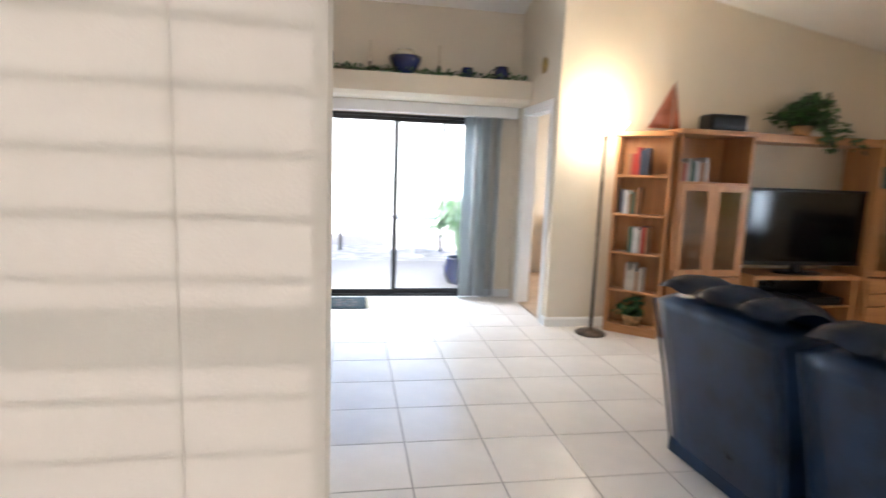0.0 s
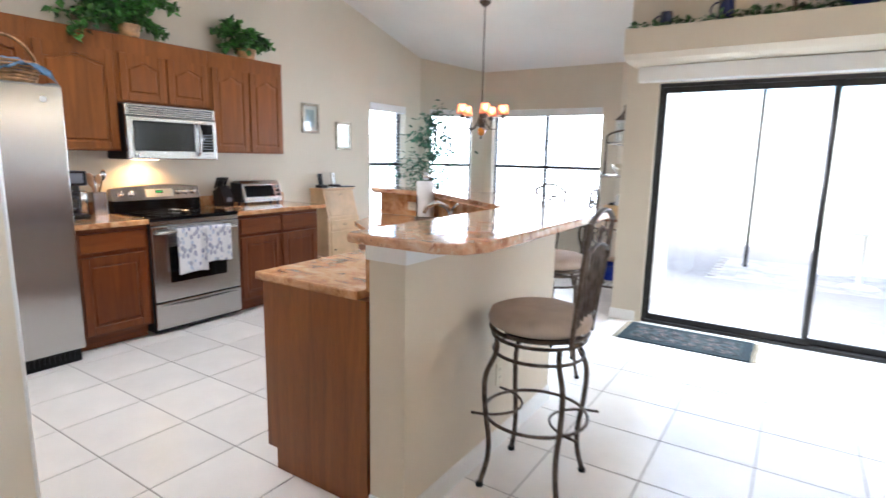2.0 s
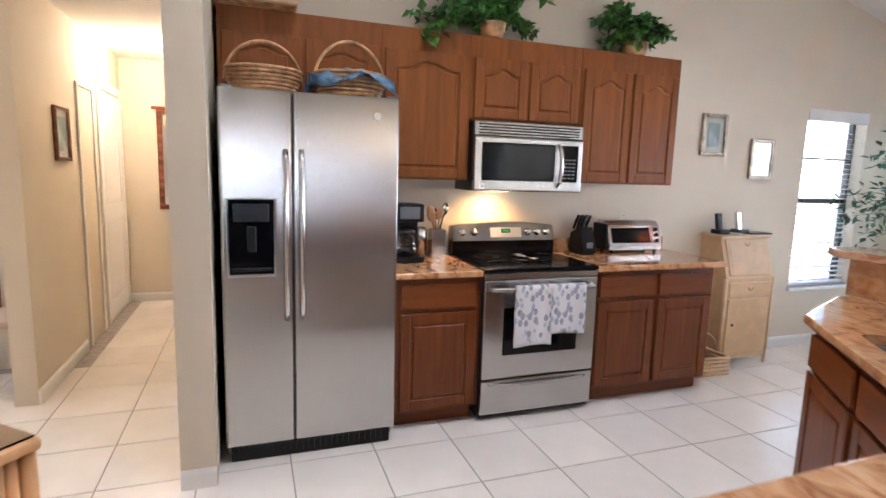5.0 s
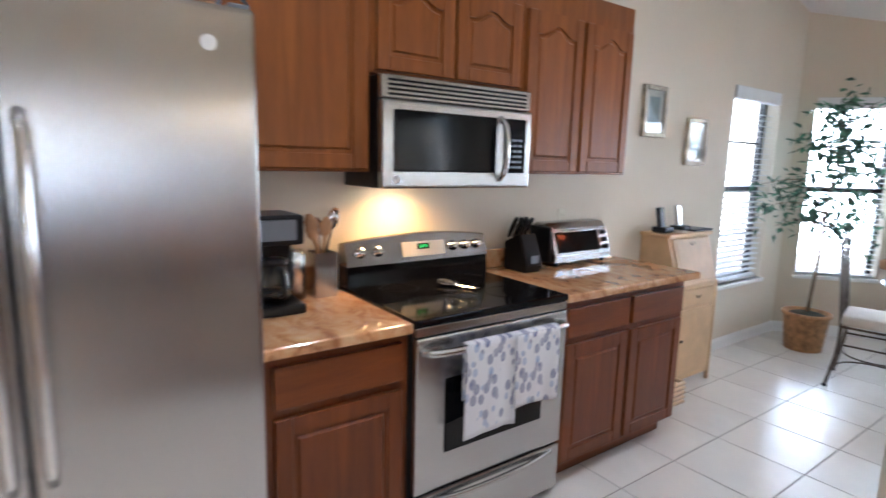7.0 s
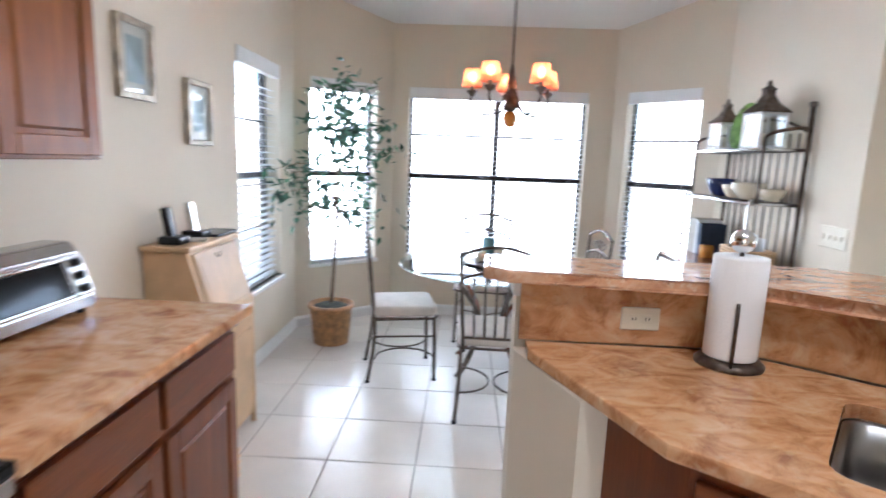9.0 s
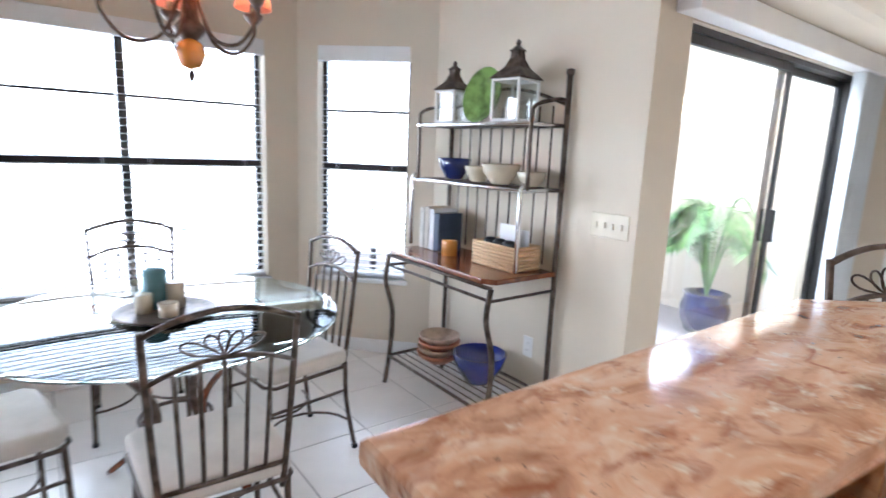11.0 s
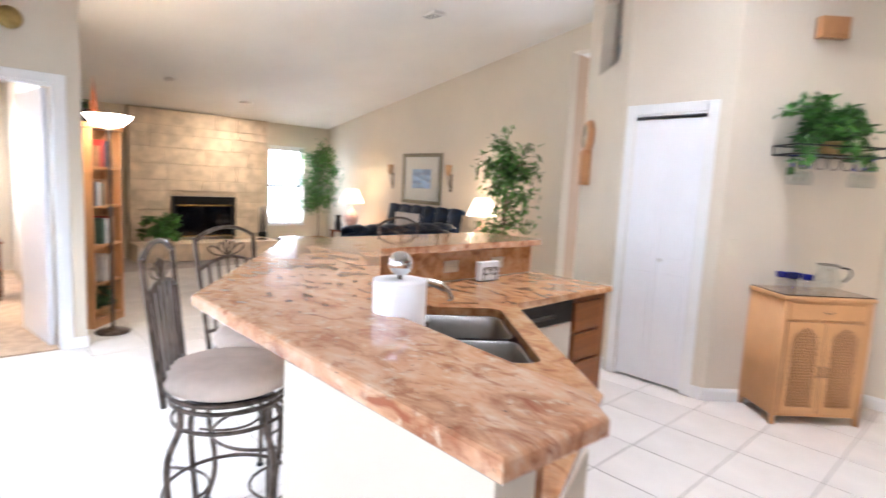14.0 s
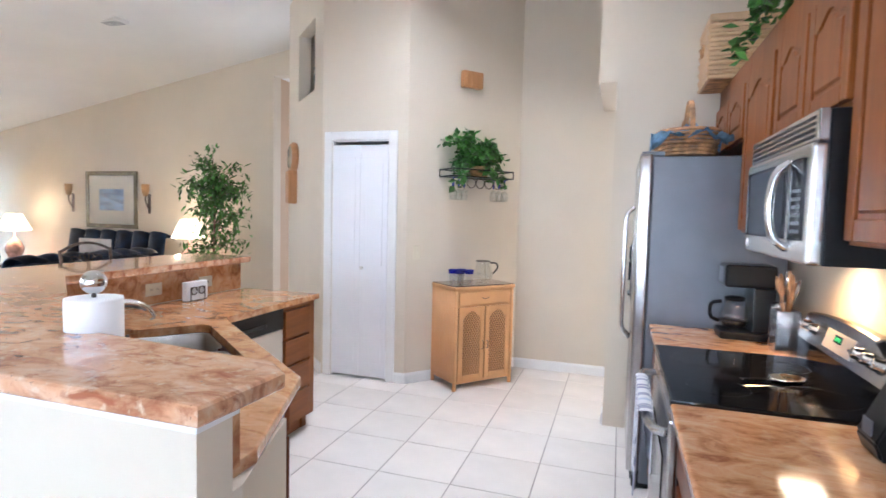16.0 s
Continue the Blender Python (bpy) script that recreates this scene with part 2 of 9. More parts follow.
STONE = mat("cream_stone_block", (0.66, 0.53, 0.38), 0.85, var=0.10, scale=6, bump=0.5, fine=60, rand=0.07)
CONC = mat("patio_paver", (0.50, 0.45, 0.40), 0.8, var=0.12, scale=5, bump=0.4, fine=60, rand=0.06, per="island")
NAVY = mat("navy_glaze", (0.015, 0.025, 0.12), 0.15, var=0.2, bump=0.02, coat=0.5)
CREAMGLAZE = mat("cream_glaze", (0.60, 0.52, 0.38), 0.2, var=0.1, bump=0.02, coat=0.4)
GREENGLAZE = mat("mottled_green_glaze", (0.16, 0.27, 0.07), 0.15, var=0.28, scale=12, bump=0.03, coat=0.6)
BROWNW = mat("red_brown_polished_wood", (0.22, 0.07, 0.03), 0.25, var=0.25, scale=8, bump=0.03, coat=0.5, stretch=(3, 0.4, 3))
# Lawn glare is put into the colour: pale instead of green.
GRASS = mat("sunlit_pale_ground", (0.50, 0.50, 0.42), 0.9, var=0.3, scale=2, bump=0.5, fine=40)
STUCCO = mat("pale_stucco", (0.72, 0.68, 0.60), 0.85, var=0.04, bump=0.4, fine=80)


# ---- mesh helpers ----
def bx(bm, x0, y0, z0, x1, y1, z1, bevel=0.0, seg=1):
    """A box; its edges rounded when bevel is given."""
    v = [bm.verts.new((x, y, z)) for z in (z0, z1) for x, y in ((x0, y0), (x1, y0), (x1, y1), (x0, y1))]
    f = [bm.faces.new([v[i] for i in q]) for q in ((3, 2, 1, 0), (4, 5, 6, 7), (0, 1, 5, 4), (1, 2, 6, 5), (2, 3, 7, 6), (3, 0, 4, 7))]
    if bevel:
        ed = {e for q in f for e in q.edges}
        bmesh.ops.bevel(bm, geom=list(ed), offset=bevel, segments=seg, affect="EDGES", profile=0.6)
    return bm


def prism(bm, poly, z0, z1, bevel=0.0, seg=2):
    """An upright prism over a plan outline, its long edges rounded when bevel is given."""
    lo = [bm.verts.new((x, y, z0)) for x, y in poly]
    hi = [bm.verts.new((x, y, z1)) for x, y in poly]
    n = len(poly)
    faces = [bm.faces.new(hi), bm.faces.new(list(reversed(lo)))]
    for i in range(n):
        faces.append(bm.faces.new((lo[i], lo[(i + 1) % n], hi[(i + 1) % n], hi[i])))
    if bevel:
        ed = [e for e in faces[0].edges] + [e for e in faces[1].edges]
        bmesh.ops.bevel(bm, geom=ed, offset=bevel, segments=seg, affect="EDGES", profile=0.6)
    return bm


def tube(bm, pts, r, n=8, close=False, taper=None, flat=1.0):
    """A round bar along points; r may be a list; flat squashes it in its second direction."""
    P = [Vector(p) for p in pts]
    m = len(P)
    rings = []
    up = None
    for i in range(m):
        a = P[(i - 1) % m] if close or i > 0 else P[i]
        b = P[(i + 1) % m] if close or i < m - 1 else P[i]
        d = (b - a).normalized()
        if up is None:
            up = Vector((0, 0, 1)) if abs(d.z) < 0.9 else Vector((1, 0, 0))
        s = d.cross(up)
        if s.length < 1e-4:
            s = d.cross(Vector((0.3, 1, 0.2)))
        s.normalize()
        u = s.cross(d).normalized()
        up = u
        rad = r[i] if isinstance(r, (list, tuple)) else r
        rings.append([bm.verts.new(P[i] + (s * math.cos(2 * math.pi * k / n) + u * flat * math.sin(2 * math.pi * k / n)) * rad) for k in range(n)])
    for i in range(m if close else m - 1):
        A, B = rings[i], rings[(i + 1) % m]
        for k in range(n):
            bm.faces.new((A[k], A[(k + 1) % n], B[(k + 1) % n], B[k])).smooth = True
    if not close:
        bm.faces.new(list(reversed(rings[0])))
        bm.faces.new(rings[-1])
    return bm


def lathe(bm, prof, n=24, c=(0, 0, 0), sx=1.0, sy=1.0, smooth=True):
    """A turned body round the upright axis at c; prof: (radius, height) from bottom to top."""
    rings = []
    for r, z in prof:
        if r < 1e-5:
            rings.append([bm.verts.new((c[0], c[1], c[2] + z))])
        else:
            rings.append([bm.verts.new((c[0] + sx * r * math.cos(2 * math.pi * k / n), c[1] + sy * r * math.sin(2 * math.pi * k / n), c[2] + z)) for k in range(n)])
    for A, B in zip(rings, rings[1:]):
        for k in range(n):
            q = [A[k % len(A)], A[(k + 1) % len(A)], B[(k + 1) % len(B)], B[k % len(B)]]
            q = [v for i, v in enumerate(q) if v not in q[:i]]
            if len(q) > 2:
                bm.faces.new(q).smooth = smooth
    if len(rings[0]) > 1:
        bm.faces.new(list(reversed(rings[0])))
    if len(rings[-1]) > 1:
        bm.faces.new(rings[-1])
    return bm


def arc(c, r, a0, a1, n, plane="xy", ry=None):
    """Points on an arc in degrees about c."""
    out = []
    for i in range(n + 1):
        a = radians(a0 + (a1 - a0) * i / n)
        u, v = r * math.cos(a), (ry or r) * math.sin(a)
        out.append({"xy": (c[0] + u, c[1] + v, c[2]), "xz": (c[0] + u, c[1], c[2] + v), "yz": (c[0], c[1] + u, c[2] + v)}[plane])
    return out


def curve3(pts, n=8):
    """A smooth line through control points."""
    P = [Vector(p) for p in pts]
    P = [P[0] * 2 - P[1]] + P + [P[-1] * 2 - P[-2]]
    out = []
    for i in range(1, len(P) - 2):
        for k in range(n):
            t = k / n
            a, b, c, d = P[i - 1:i + 3]
            out.append(0.5 * (2 * b + (c - a) * t + (2 * a - 5 * b + 4 * c - d) * t * t + (3 * b - a - 3 * c + d) * t ** 3))
    return out + [P[-2]]


def mesh_of(name, bm, material):
    me = bpy.data.meshes.new(name)
    bm.to_mesh(me)
    bm.free()
    for m in (material if isinstance(material, (list, tuple)) else [material]):
        me.materials.append(m)
    return me


def part(name, bm, material, parent=None, label="", at=None, kind=""):
    """Links a bmesh as one mesh object, under a thing or a part."""
    ob = new(name, bm if isinstance(bm, bpy.types.Mesh) else mesh_of(name, bm, material))
    ob.parent = parent
    if at is not None:
        ob.matrix_basis = at
    return tagged(ob, label, "", "", kind)


def thing(name, label, category, x=0, y=0, z=0, rz=0, group=""):
    """An empty at the base of a thing, to which its parts belong."""
    ob = new(name)
    ob.empty_display_size = 0.1
    ob.matrix_basis = pose(x, y, z, 0, 0, rz)
    return tagged(ob, label, category, group)


def solid(name, bm, material, label, category, x=0, y=0, z=0, rz=0, group=""):
    """A thing that is one mesh."""
    ob = new(name, mesh_of(name, bm, material))
    ob.matrix_basis = pose(x, y, z, 0, 0, rz)
    return tagged(ob, label, category, group)


def structure(name, bm, material, label="", parent=None):
    return tagged(part(name, bm, material, parent), label, "", "", "structure")


B = bmesh.new


# ---- the shell ----
def ceil_z(x, y):
    """Height of the vaulted ceiling."""
    return min(2.60 + 0.26 * (8.1 - y), 2.48 + 0.17 * (6.9 - x), 3.95)


def wall(name, p0, p1, thick, openings=(), top=None, label="beige painted plaster wall", z0=0.0, material=None, step=0.75):
    """A wall from p0 to p1 (its room face), its thickness to the right of that way, openings (u0, u1, z0, z1) cut through it."""
    bm = B()
    P0, P1 = Vector(p0), Vector(p1)
    L = (P1 - P0).length
    d = (P1 - P0) / L
    nn = Vector((d.y, -d.x))
    cuts = {0.0, L}
    for o in openings:
        cuts |= {o[0], o[1]}
    k = 1
    while k * step < L:
        cuts.add(k * step)
        k += 1
    cuts = sorted(cuts)
    for a, b in zip(cuts, cuts[1:]):
        if b - a < 1e-4:
            continue
        spans = [(z0, None)]
        for o in openings:
            if o[0] <= (a + b) / 2 <= o[1]:
                spans = [(z0, o[2]), (o[3], None)] if o[2] > z0 + 0.001 else [(o[3], None)]
        for s0, s1 in spans:
            v = []
            for zi in (0, 1):
                for u, w in ((a, 0), (b, 0), (b, thick), (a, thick)):
                    q = P0 + d * u + nn * w
                    if zi == 0:
                        z = s0
                    elif s1 is not None:
                        z = s1
                    else:
                        z = top if top else ceil_z(*(P0 + d * u)) + 0.05
                    v.append(bm.verts.new((q.x, q.y, z)))
            for q in ((3, 2, 1, 0), (4, 5, 6, 7), (0, 1, 5, 4), (1, 2, 6, 5), (2, 3, 7, 6), (3, 0, 4, 7)):
                bm.faces.new([v[i] for i in q])
    bmesh.ops.remove_doubles(bm, verts=bm.verts, dist=0.0005)
    dup = {}
    for f in bm.faces:
        dup.setdefault(tuple(sorted(v.index for v in f.verts)), []).append(f)
    bmesh.ops.recalc_face_normals(bm, faces=bm.faces)
    return structure(name, bm, material or PAINT, label)


XW, YN, XH, YS = -4.18, 8.13, -0.87, 5.93
BAY_A, BAY_B = (XW, 7.53), (-3.47, YN)
BAY_C, BAY_D = (-1.53, YN), (XH, 7.46)
EAST, SOUTH, TVY, DOORX = 6.9, -0.40, 4.70, 1.95
WZ0, WZ1 = 0.53, 2.03
PAN_A, DIA_A, DIA_B = (-0.873, 1.54), (-1.676, 1.54), (-2.45, 0.64)
DIA_RZ = 139.3

wall("wall_west", (XW, 1.71), BAY_A, -0.16, [(6.45 - 1.71, 7.19 - 1.71, WZ0, WZ1)])
wall("wall_bay_west", BAY_A, BAY_B, -0.16, [(0.14, 0.76, WZ0, WZ1)])
wall("wall_bay_north", BAY_B, BAY_C, -0.16, [(0.14, 1.72, WZ0, WZ1)])
wall("wall_bay_east", BAY_C, BAY_D, -0.16, [(0.14, 0.76, WZ0, WZ1)])
wall("wall_hutch", BAY_D, (XH, YS), -0.16, label="beige painted plaster wall beside the dining nook")
wall("wall_north", (XH + 0.16, YS), (DOORX, YS), -0.16, [(0.10, 2.26, 0.0, 2.03)])
wall("wall_bedroom", (DOORX, YS), (DOORX, TVY), -0.14, [(0.30, 1.06, 0.0, 2.06)])
wall("wall_television", (DOORX + 0.14, TVY), (EAST, TVY), -0.15)
wall("wall_fireplace", (EAST, TVY), (EAST, SOUTH), -0.16, [(TVY - 0.86, TVY - 0.13, WZ0, WZ1)])
wall("wall_south", (EAST, SOUTH), (1.02, SOUTH), -0.16)
wall("wall_foyer_header", (1.02, SOUTH), (0.0, SOUTH), -0.16, [(0.0, 1.02, 0.0, 3.2)])
wall("wall_pantry_south", (-2.25, 0.61), (-0.09, 0.61), -0.10)
wall("wall_clock", (-0.0034, 0.7004), PAN_A, -0.12, [(0.29, 0.93, 2.55, 3.2)])
bm = prism(B(), [(0.084, 0.61), (0.09, 0.618), (-0.0034, 0.7002), (-0.087, 0.6145), (-0.0895, 0.61)], 0.0, 3.96)
structure("wall_corner", bm, PAINT, "beige plaster wall corner by the foyer")
wall("wall_pantry", PAN_A, DIA_A, -0.12, [(PAN_A[0] + 0.975, PAN_A[0] + 1.515, 0.0, 2.06)])
wall("wall_diagonal", DIA_A, DIA_B, -0.12)
wall("wall_dining_corner", DIA_B, (-3.31, 0.64), -0.12)
wall("wall_hall_header", (-3.31, 0.64), (-3.31, 1.71), 0.12, [(0.0, 1.07, 0.0, 2.40)])
wall("wall_refrigerator", (-3.31, 1.86), (XW - 0.16, 1.86), -0.15)
# foyer, hall and dining room beyond the openings
wall("wall_foyer_west", (-2.24, 0.61), (-2.24, -2.6), 0.14, label="cream foyer wall", top=3.25)
# The east wall's shade is put into its paint, darker and warmer.
wall("wall_foyer_east", (1.02, -2.6), (1.02, SOUTH - 0.16), 0.14, label="foyer wall, colour darkened for shade", top=3.25, material=mat("tan_wall_paint", (0.56, 0.41, 0.28), 0.75, var=0.02, scale=1.3, bump=0.12, fine=260, spec=0.3))
wall("wall_foyer_south", (-2.27, -2.6), (1.16, -2.6), 0.14, [(1.52, 2.19, 0.45, 2.1)], label="cream foyer wall", top=3.25)
wall("wall_hall_end", (-7.1, 0.2), (-7.1, 2.2), -0.14, (), label="cream hall wall", top=2.46)
wall("wall_hall_south", (-7.1, 0.82), (-4.48, 0.82), 0.12, label="cream hall wall", top=2.46)
wall("wall_hall_north", (-7.1, 1.86), (XW - 0.17, 1.86), -0.14, label="cream hall wall", top=2.46)
wall("wall_dining_west", (-5.32, -2.6), (-5.32, 0.69), 0.12, label="cream dining room wall", top=2.46)
wall("wall_dining_south", (-5.32, -2.6), (-2.4, -2.6), 0.14, [(0.3, 1.25, 0.6, 2.0)], label="cream dining room wall", top=2.46)
wall("wall_dining_east", (-2.4, -2.6), (-2.4, 0.48), 0.12, label="cream dining room wall", top=2.46)
# bedroom behind the door
wall("wall_bedroom_north", (DOORX + 0.14, 7.4), (6.2, 7.4), -0.14, label="beige bedroom wall", top=2.5)
wall("wall_bedroom_west", (DOORX + 0.14, YS + 0.16), (DOORX + 0.14, 7.4), -0.14, label="beige bedroom wall", top=2.5)
wall("wall_bedroom_east", (6.2, 7.4), (6.2, TVY + 0.16), -0.14, [(1.35, 2.1, 0.75, 2.1)], label="beige bedroom wall", top=2.5)

bm = B()
xs = sorted({-4.36, -4.0, -2.4, -1.5, 0.0, 1.0, 2.0, 3.4, 5.0, 7.06})
bm_pts = {}
GX = [-4.36 + i * (7.06 + 4.36) / 36 for i in range(37)]
GY = [-0.56 + j * (8.3 + 0.56) / 36 for j in range(37)]
for zo in (0.0, 0.12):
    for i, x in enumerate(GX):
        for j, y in enumerate(GY):
            bm_pts[i, j, zo] = bm.verts.new((x, y, ceil_z(x, y) + zo))
for i in range(36):
    for j in range(36):
        xc, yc = (GX[i] + GX[i + 1]) / 2, (GY[j] + GY[j + 1]) / 2
        if xc > 2.1 and yc > 4.95 or xc > -0.6 and yc > 6.25:
            continue
        for zo in (0.0, 0.12):
            q = [bm_pts[i, j, zo], bm_pts[i + 1, j, zo], bm_pts[i + 1, j + 1, zo], bm_pts[i, j + 1, zo]]
            bm.faces.new(q if zo else q[::-1])
structure("ceiling", bm, CEIL, "white textured vaulted ceiling")
bm = B()
bx(bm, -7.5, -2.75, 2.46, -3.315, 1.845, 2.56)
bx(bm, -7.5, 1.86, 2.46, XW - 0.16, 3.0, 2.56)
bx(bm, -3.315, -2.75, 2.46, -2.28, 0.485, 2.56)
structure("ceiling_hall", bm, CEIL, "white flat ceiling of the hall")
bm = B()
bx(bm, -2.3, -2.75, 3.2, 0.0, 0.61, 3.3)
bx(bm, 0.0, -2.75, 3.2, 1.17, SOUTH - 0.165, 3.3)
structure("ceiling_foyer", bm, CEIL, "white flat ceiling of the foyer")
bm = B()
bx(bm, DOORX + 0.14, TVY + 0.15, 2.5, 6.35, 7.55, 2.6)
structure("ceiling_bedroom", bm, CEIL, "white bedroom ceiling")

# floor slab (grout level), tiles are laid on it at the end
bm = B()
bx(bm, -7.6, -2.8, -0.12, 7.2, 8.4, -0.004)
floor = structure("floor", bm, GROUT, "grey grout bed of the tiled floor")
bm = B()
bx(bm, DOORX + 0.02, TVY + 0.15, -0.003, 6.2, 7.4, 0.012)
structure("floor_bedroom", bm, mat("beige_carpet", (0.50, 0.37, 0.25), 0.95, var=0.08, scale=9, bump=0.8, fine=200), "beige bedroom carpet")
bm = B()
bx(bm, -40, -40, -0.5, 60, 70, -0.13)
structure("ground", bm, GRASS, "lawn round the house, coloured pale for sun glare")

# skirting boards
def skirt(p0, p1, h=0.09, t=0.014):
    bm = B()
    P0, P1 = Vector(p0), Vector(p1)
    L = (P1 - P0).length
    d = (P1 - P0) / L
    nn = Vector((-d.y, d.x)) * -1
    prof = [(0.0, 0.0), (t, 0.0), (t, h - 0.02), (t * 0.4, h), (0.0, h)]
    A = [bm.verts.new((P0.x - nn.x * a * -1, P0.y - nn.y * a * -1, b)) for a, b in prof]
    C = [bm.verts.new((P1.x - nn.x * a * -1, P1.y - nn.y * a * -1, b)) for a, b in prof]
    for i in range(5):
        bm.faces.new((A[i], A[(i + 1) % 5], C[(i + 1) % 5], C[i]))
    bm.faces.new(A)
    bm.faces.new(C[::-1])
    bmesh.ops.recalc_face_normals(bm, faces=bm.faces)
    return structure("baseboard", bm, TRIM, "white painted baseboard")


for a, b in (((XW, 5.92), BAY_A), (BAY_A, BAY_B), (BAY_B, BAY_C), (BAY_C, BAY_D), (BAY_D, (XH, YS)), ((XH, YS), (-0.66, YS)), ((1.56, YS), (DOORX, YS)),
             ((DOORX, 4.80), (DOORX, TVY)), ((DOORX, TVY), (EAST, TVY)), ((EAST, SOUTH), (1.02, SOUTH)),
             ((0.10, 0.61), PAN_A), ((-1.59, 1.54), DIA_A), (DIA_A, DIA_B), (DIA_B, (-3.31, 0.64)),
             ((-3.31, 1.71), (-3.31, 1.86)), ((-7.1, 0.82), (-7.1, 1.86)), ((-4.48, 0.82), (-5.5, 0.82))):
    skirt(a, b)

# Unseen slabs over the house, added to block sun leaking indoors.
bm = B()
for x0, y0, x1, y1 in ((-7.7, -2.95, 7.25, 6.12), (-4.55, 6.12, -0.55, 8.5), (2.05, 6.12, 6.6, 7.7)):
    bx(bm, x0, y0, 4.15, x1, y1, 4.25)
structure("roof", bm, STUCCO, "added roof slab that keeps stray sun out")


# ---- windows with blinds, doors ----
WIN_N = [0]


def window(p0, p1, z0, z1, leaves=1, blinds=True, depth=0.16):
    """A dark-framed sash window in an opening whose room-side foot runs from p0 to p1, the room on the right of that way."""
    WIN_N[0] += 1
    P0, P1 = Vector(p0), Vector(p1)
    L = (P1 - P0).length
    ang = math.degrees(math.atan2(P1.y - P0.y, P1.x - P0.x))
    ob = thing("window_%d" % WIN_N[0], "", "", P0.x, P0.y, z0, ang)
    tagged(ob, "dark-framed sash window with open white horizontal blinds" if blinds else "dark-framed sash window", "", "", "structure")
    H = z1 - z0
    bm = B()
    y = depth - 0.06
    t = 0.03
    bx(bm, 0, y, 0, t, y + 0.05, H)
    bx(bm, L - t, y, 0, L, y + 0.05, H)
    bx(bm, t, y, H - t, L - t, y + 0.05, H)
    bx(bm, t, y, 0, L - t, y + 0.05, t)
    fr = part("window_frame", bm, DARKFRAME, ob, "dark bronze frame")
    w = L / leaves
    for i in range(leaves):
        a, b = i * w, (i + 1) * w
        bm = B()
        if i:
            bx(bm, a - 0.025, y - 0.004, t, a + 0.025, y + 0.054, H - t)
        bx(bm, a + (0.025 if i else t), y - 0.01, H / 2 - 0.022, b - (0.025 if i < leaves - 1 else t), y + 0.045, H / 2 + 0.022)
        for k in (0.25, 0.75):
            bx(bm, a + t, y + 0.012, H * k - 0.007, b - t, y + 0.03, H * k + 0.007)
        part("glazing_bar", bm, DARKFRAME, ob, "dark meeting rail and glazing bars")
        bm = B()
        bx(bm, a + t, y + 0.018, t, b - t, y + 0.023, H - t)
        g = part("pane", bm, GLASS, ob, "clear pane")
        g.visible_shadow = False
    bm = B()
    bx(bm, -0.02, -0.03, -0.03, L + 0.02, depth - 0.065, 0.0, 0.004)
    part("window_sill", bm, TRIM, ob, "white sill")
    if blinds:
        bm = B()
        bx(bm, 0.003, -0.012, H - 0.065, L - 0.003, 0.045, H + 0.03, 0.004)
        part("head_rail", bm, BLIND, ob, "white blind valance")
        n = int((H - 0.10) / 0.044)
        me = None
        for k in range(n):
            if me is None:
                b2 = B()
                bx(b2, 0.008, -0.022, -0.0012, L / leaves - 0.008, 0.022, 0.0012)
                me = mesh_of("slat", b2, BLIND)
            for i in range(leaves):
                part("slat", me, None, ob, at=pose(i * w, 0.055, 0.03 + k * 0.044, 6, 0, 0))
        bm = B()
        for i in range(leaves):
            for u in (0.12, w - 0.12):
                for yy in (0.032, 0.078):
                    tube(bm, [(i * w + u, yy, 0.02), (i * w + u, yy, H - 0.06)], 0.0012, 4)
        bx(bm, 0.006, 0.035, 0.002, L - 0.006, 0.075, 0.018)
        part("ladder_cord", bm, BLIND, ob, "white blind cords and bottom rail")
    return ob


def along(p0, p1, u):
    P0, P1 = Vector(p0), Vector(p1)
    return P0 + (P1 - P0).normalized() * u


window((XW, 6.45), (XW, 7.19), WZ0, WZ1)
window(along(BAY_A, BAY_B, 0.14), along(BAY_A, BAY_B, 0.76), WZ0, WZ1)
window(along(BAY_B, BAY_C, 0.14), along(BAY_B, BAY_C, 1.72), WZ0, WZ1, 2)
window(along(BAY_C, BAY_D, 0.14), along(BAY_C, BAY_D, 0.76), WZ0, WZ1)
window((EAST, 0.86), (EAST, 0.13), WZ0, WZ1)
window((6.2, 6.05), (6.2, 5.3), 0.75, 2.1)
window((-3.1, -2.6), (-4.4, -2.6), 0.6, 2.0, 2)
# Foyer window, out of view, set so its slats stripe the added lamp.
window((-0.08, -2.6), (-0.75, -2.6), 0.45, 2.1)

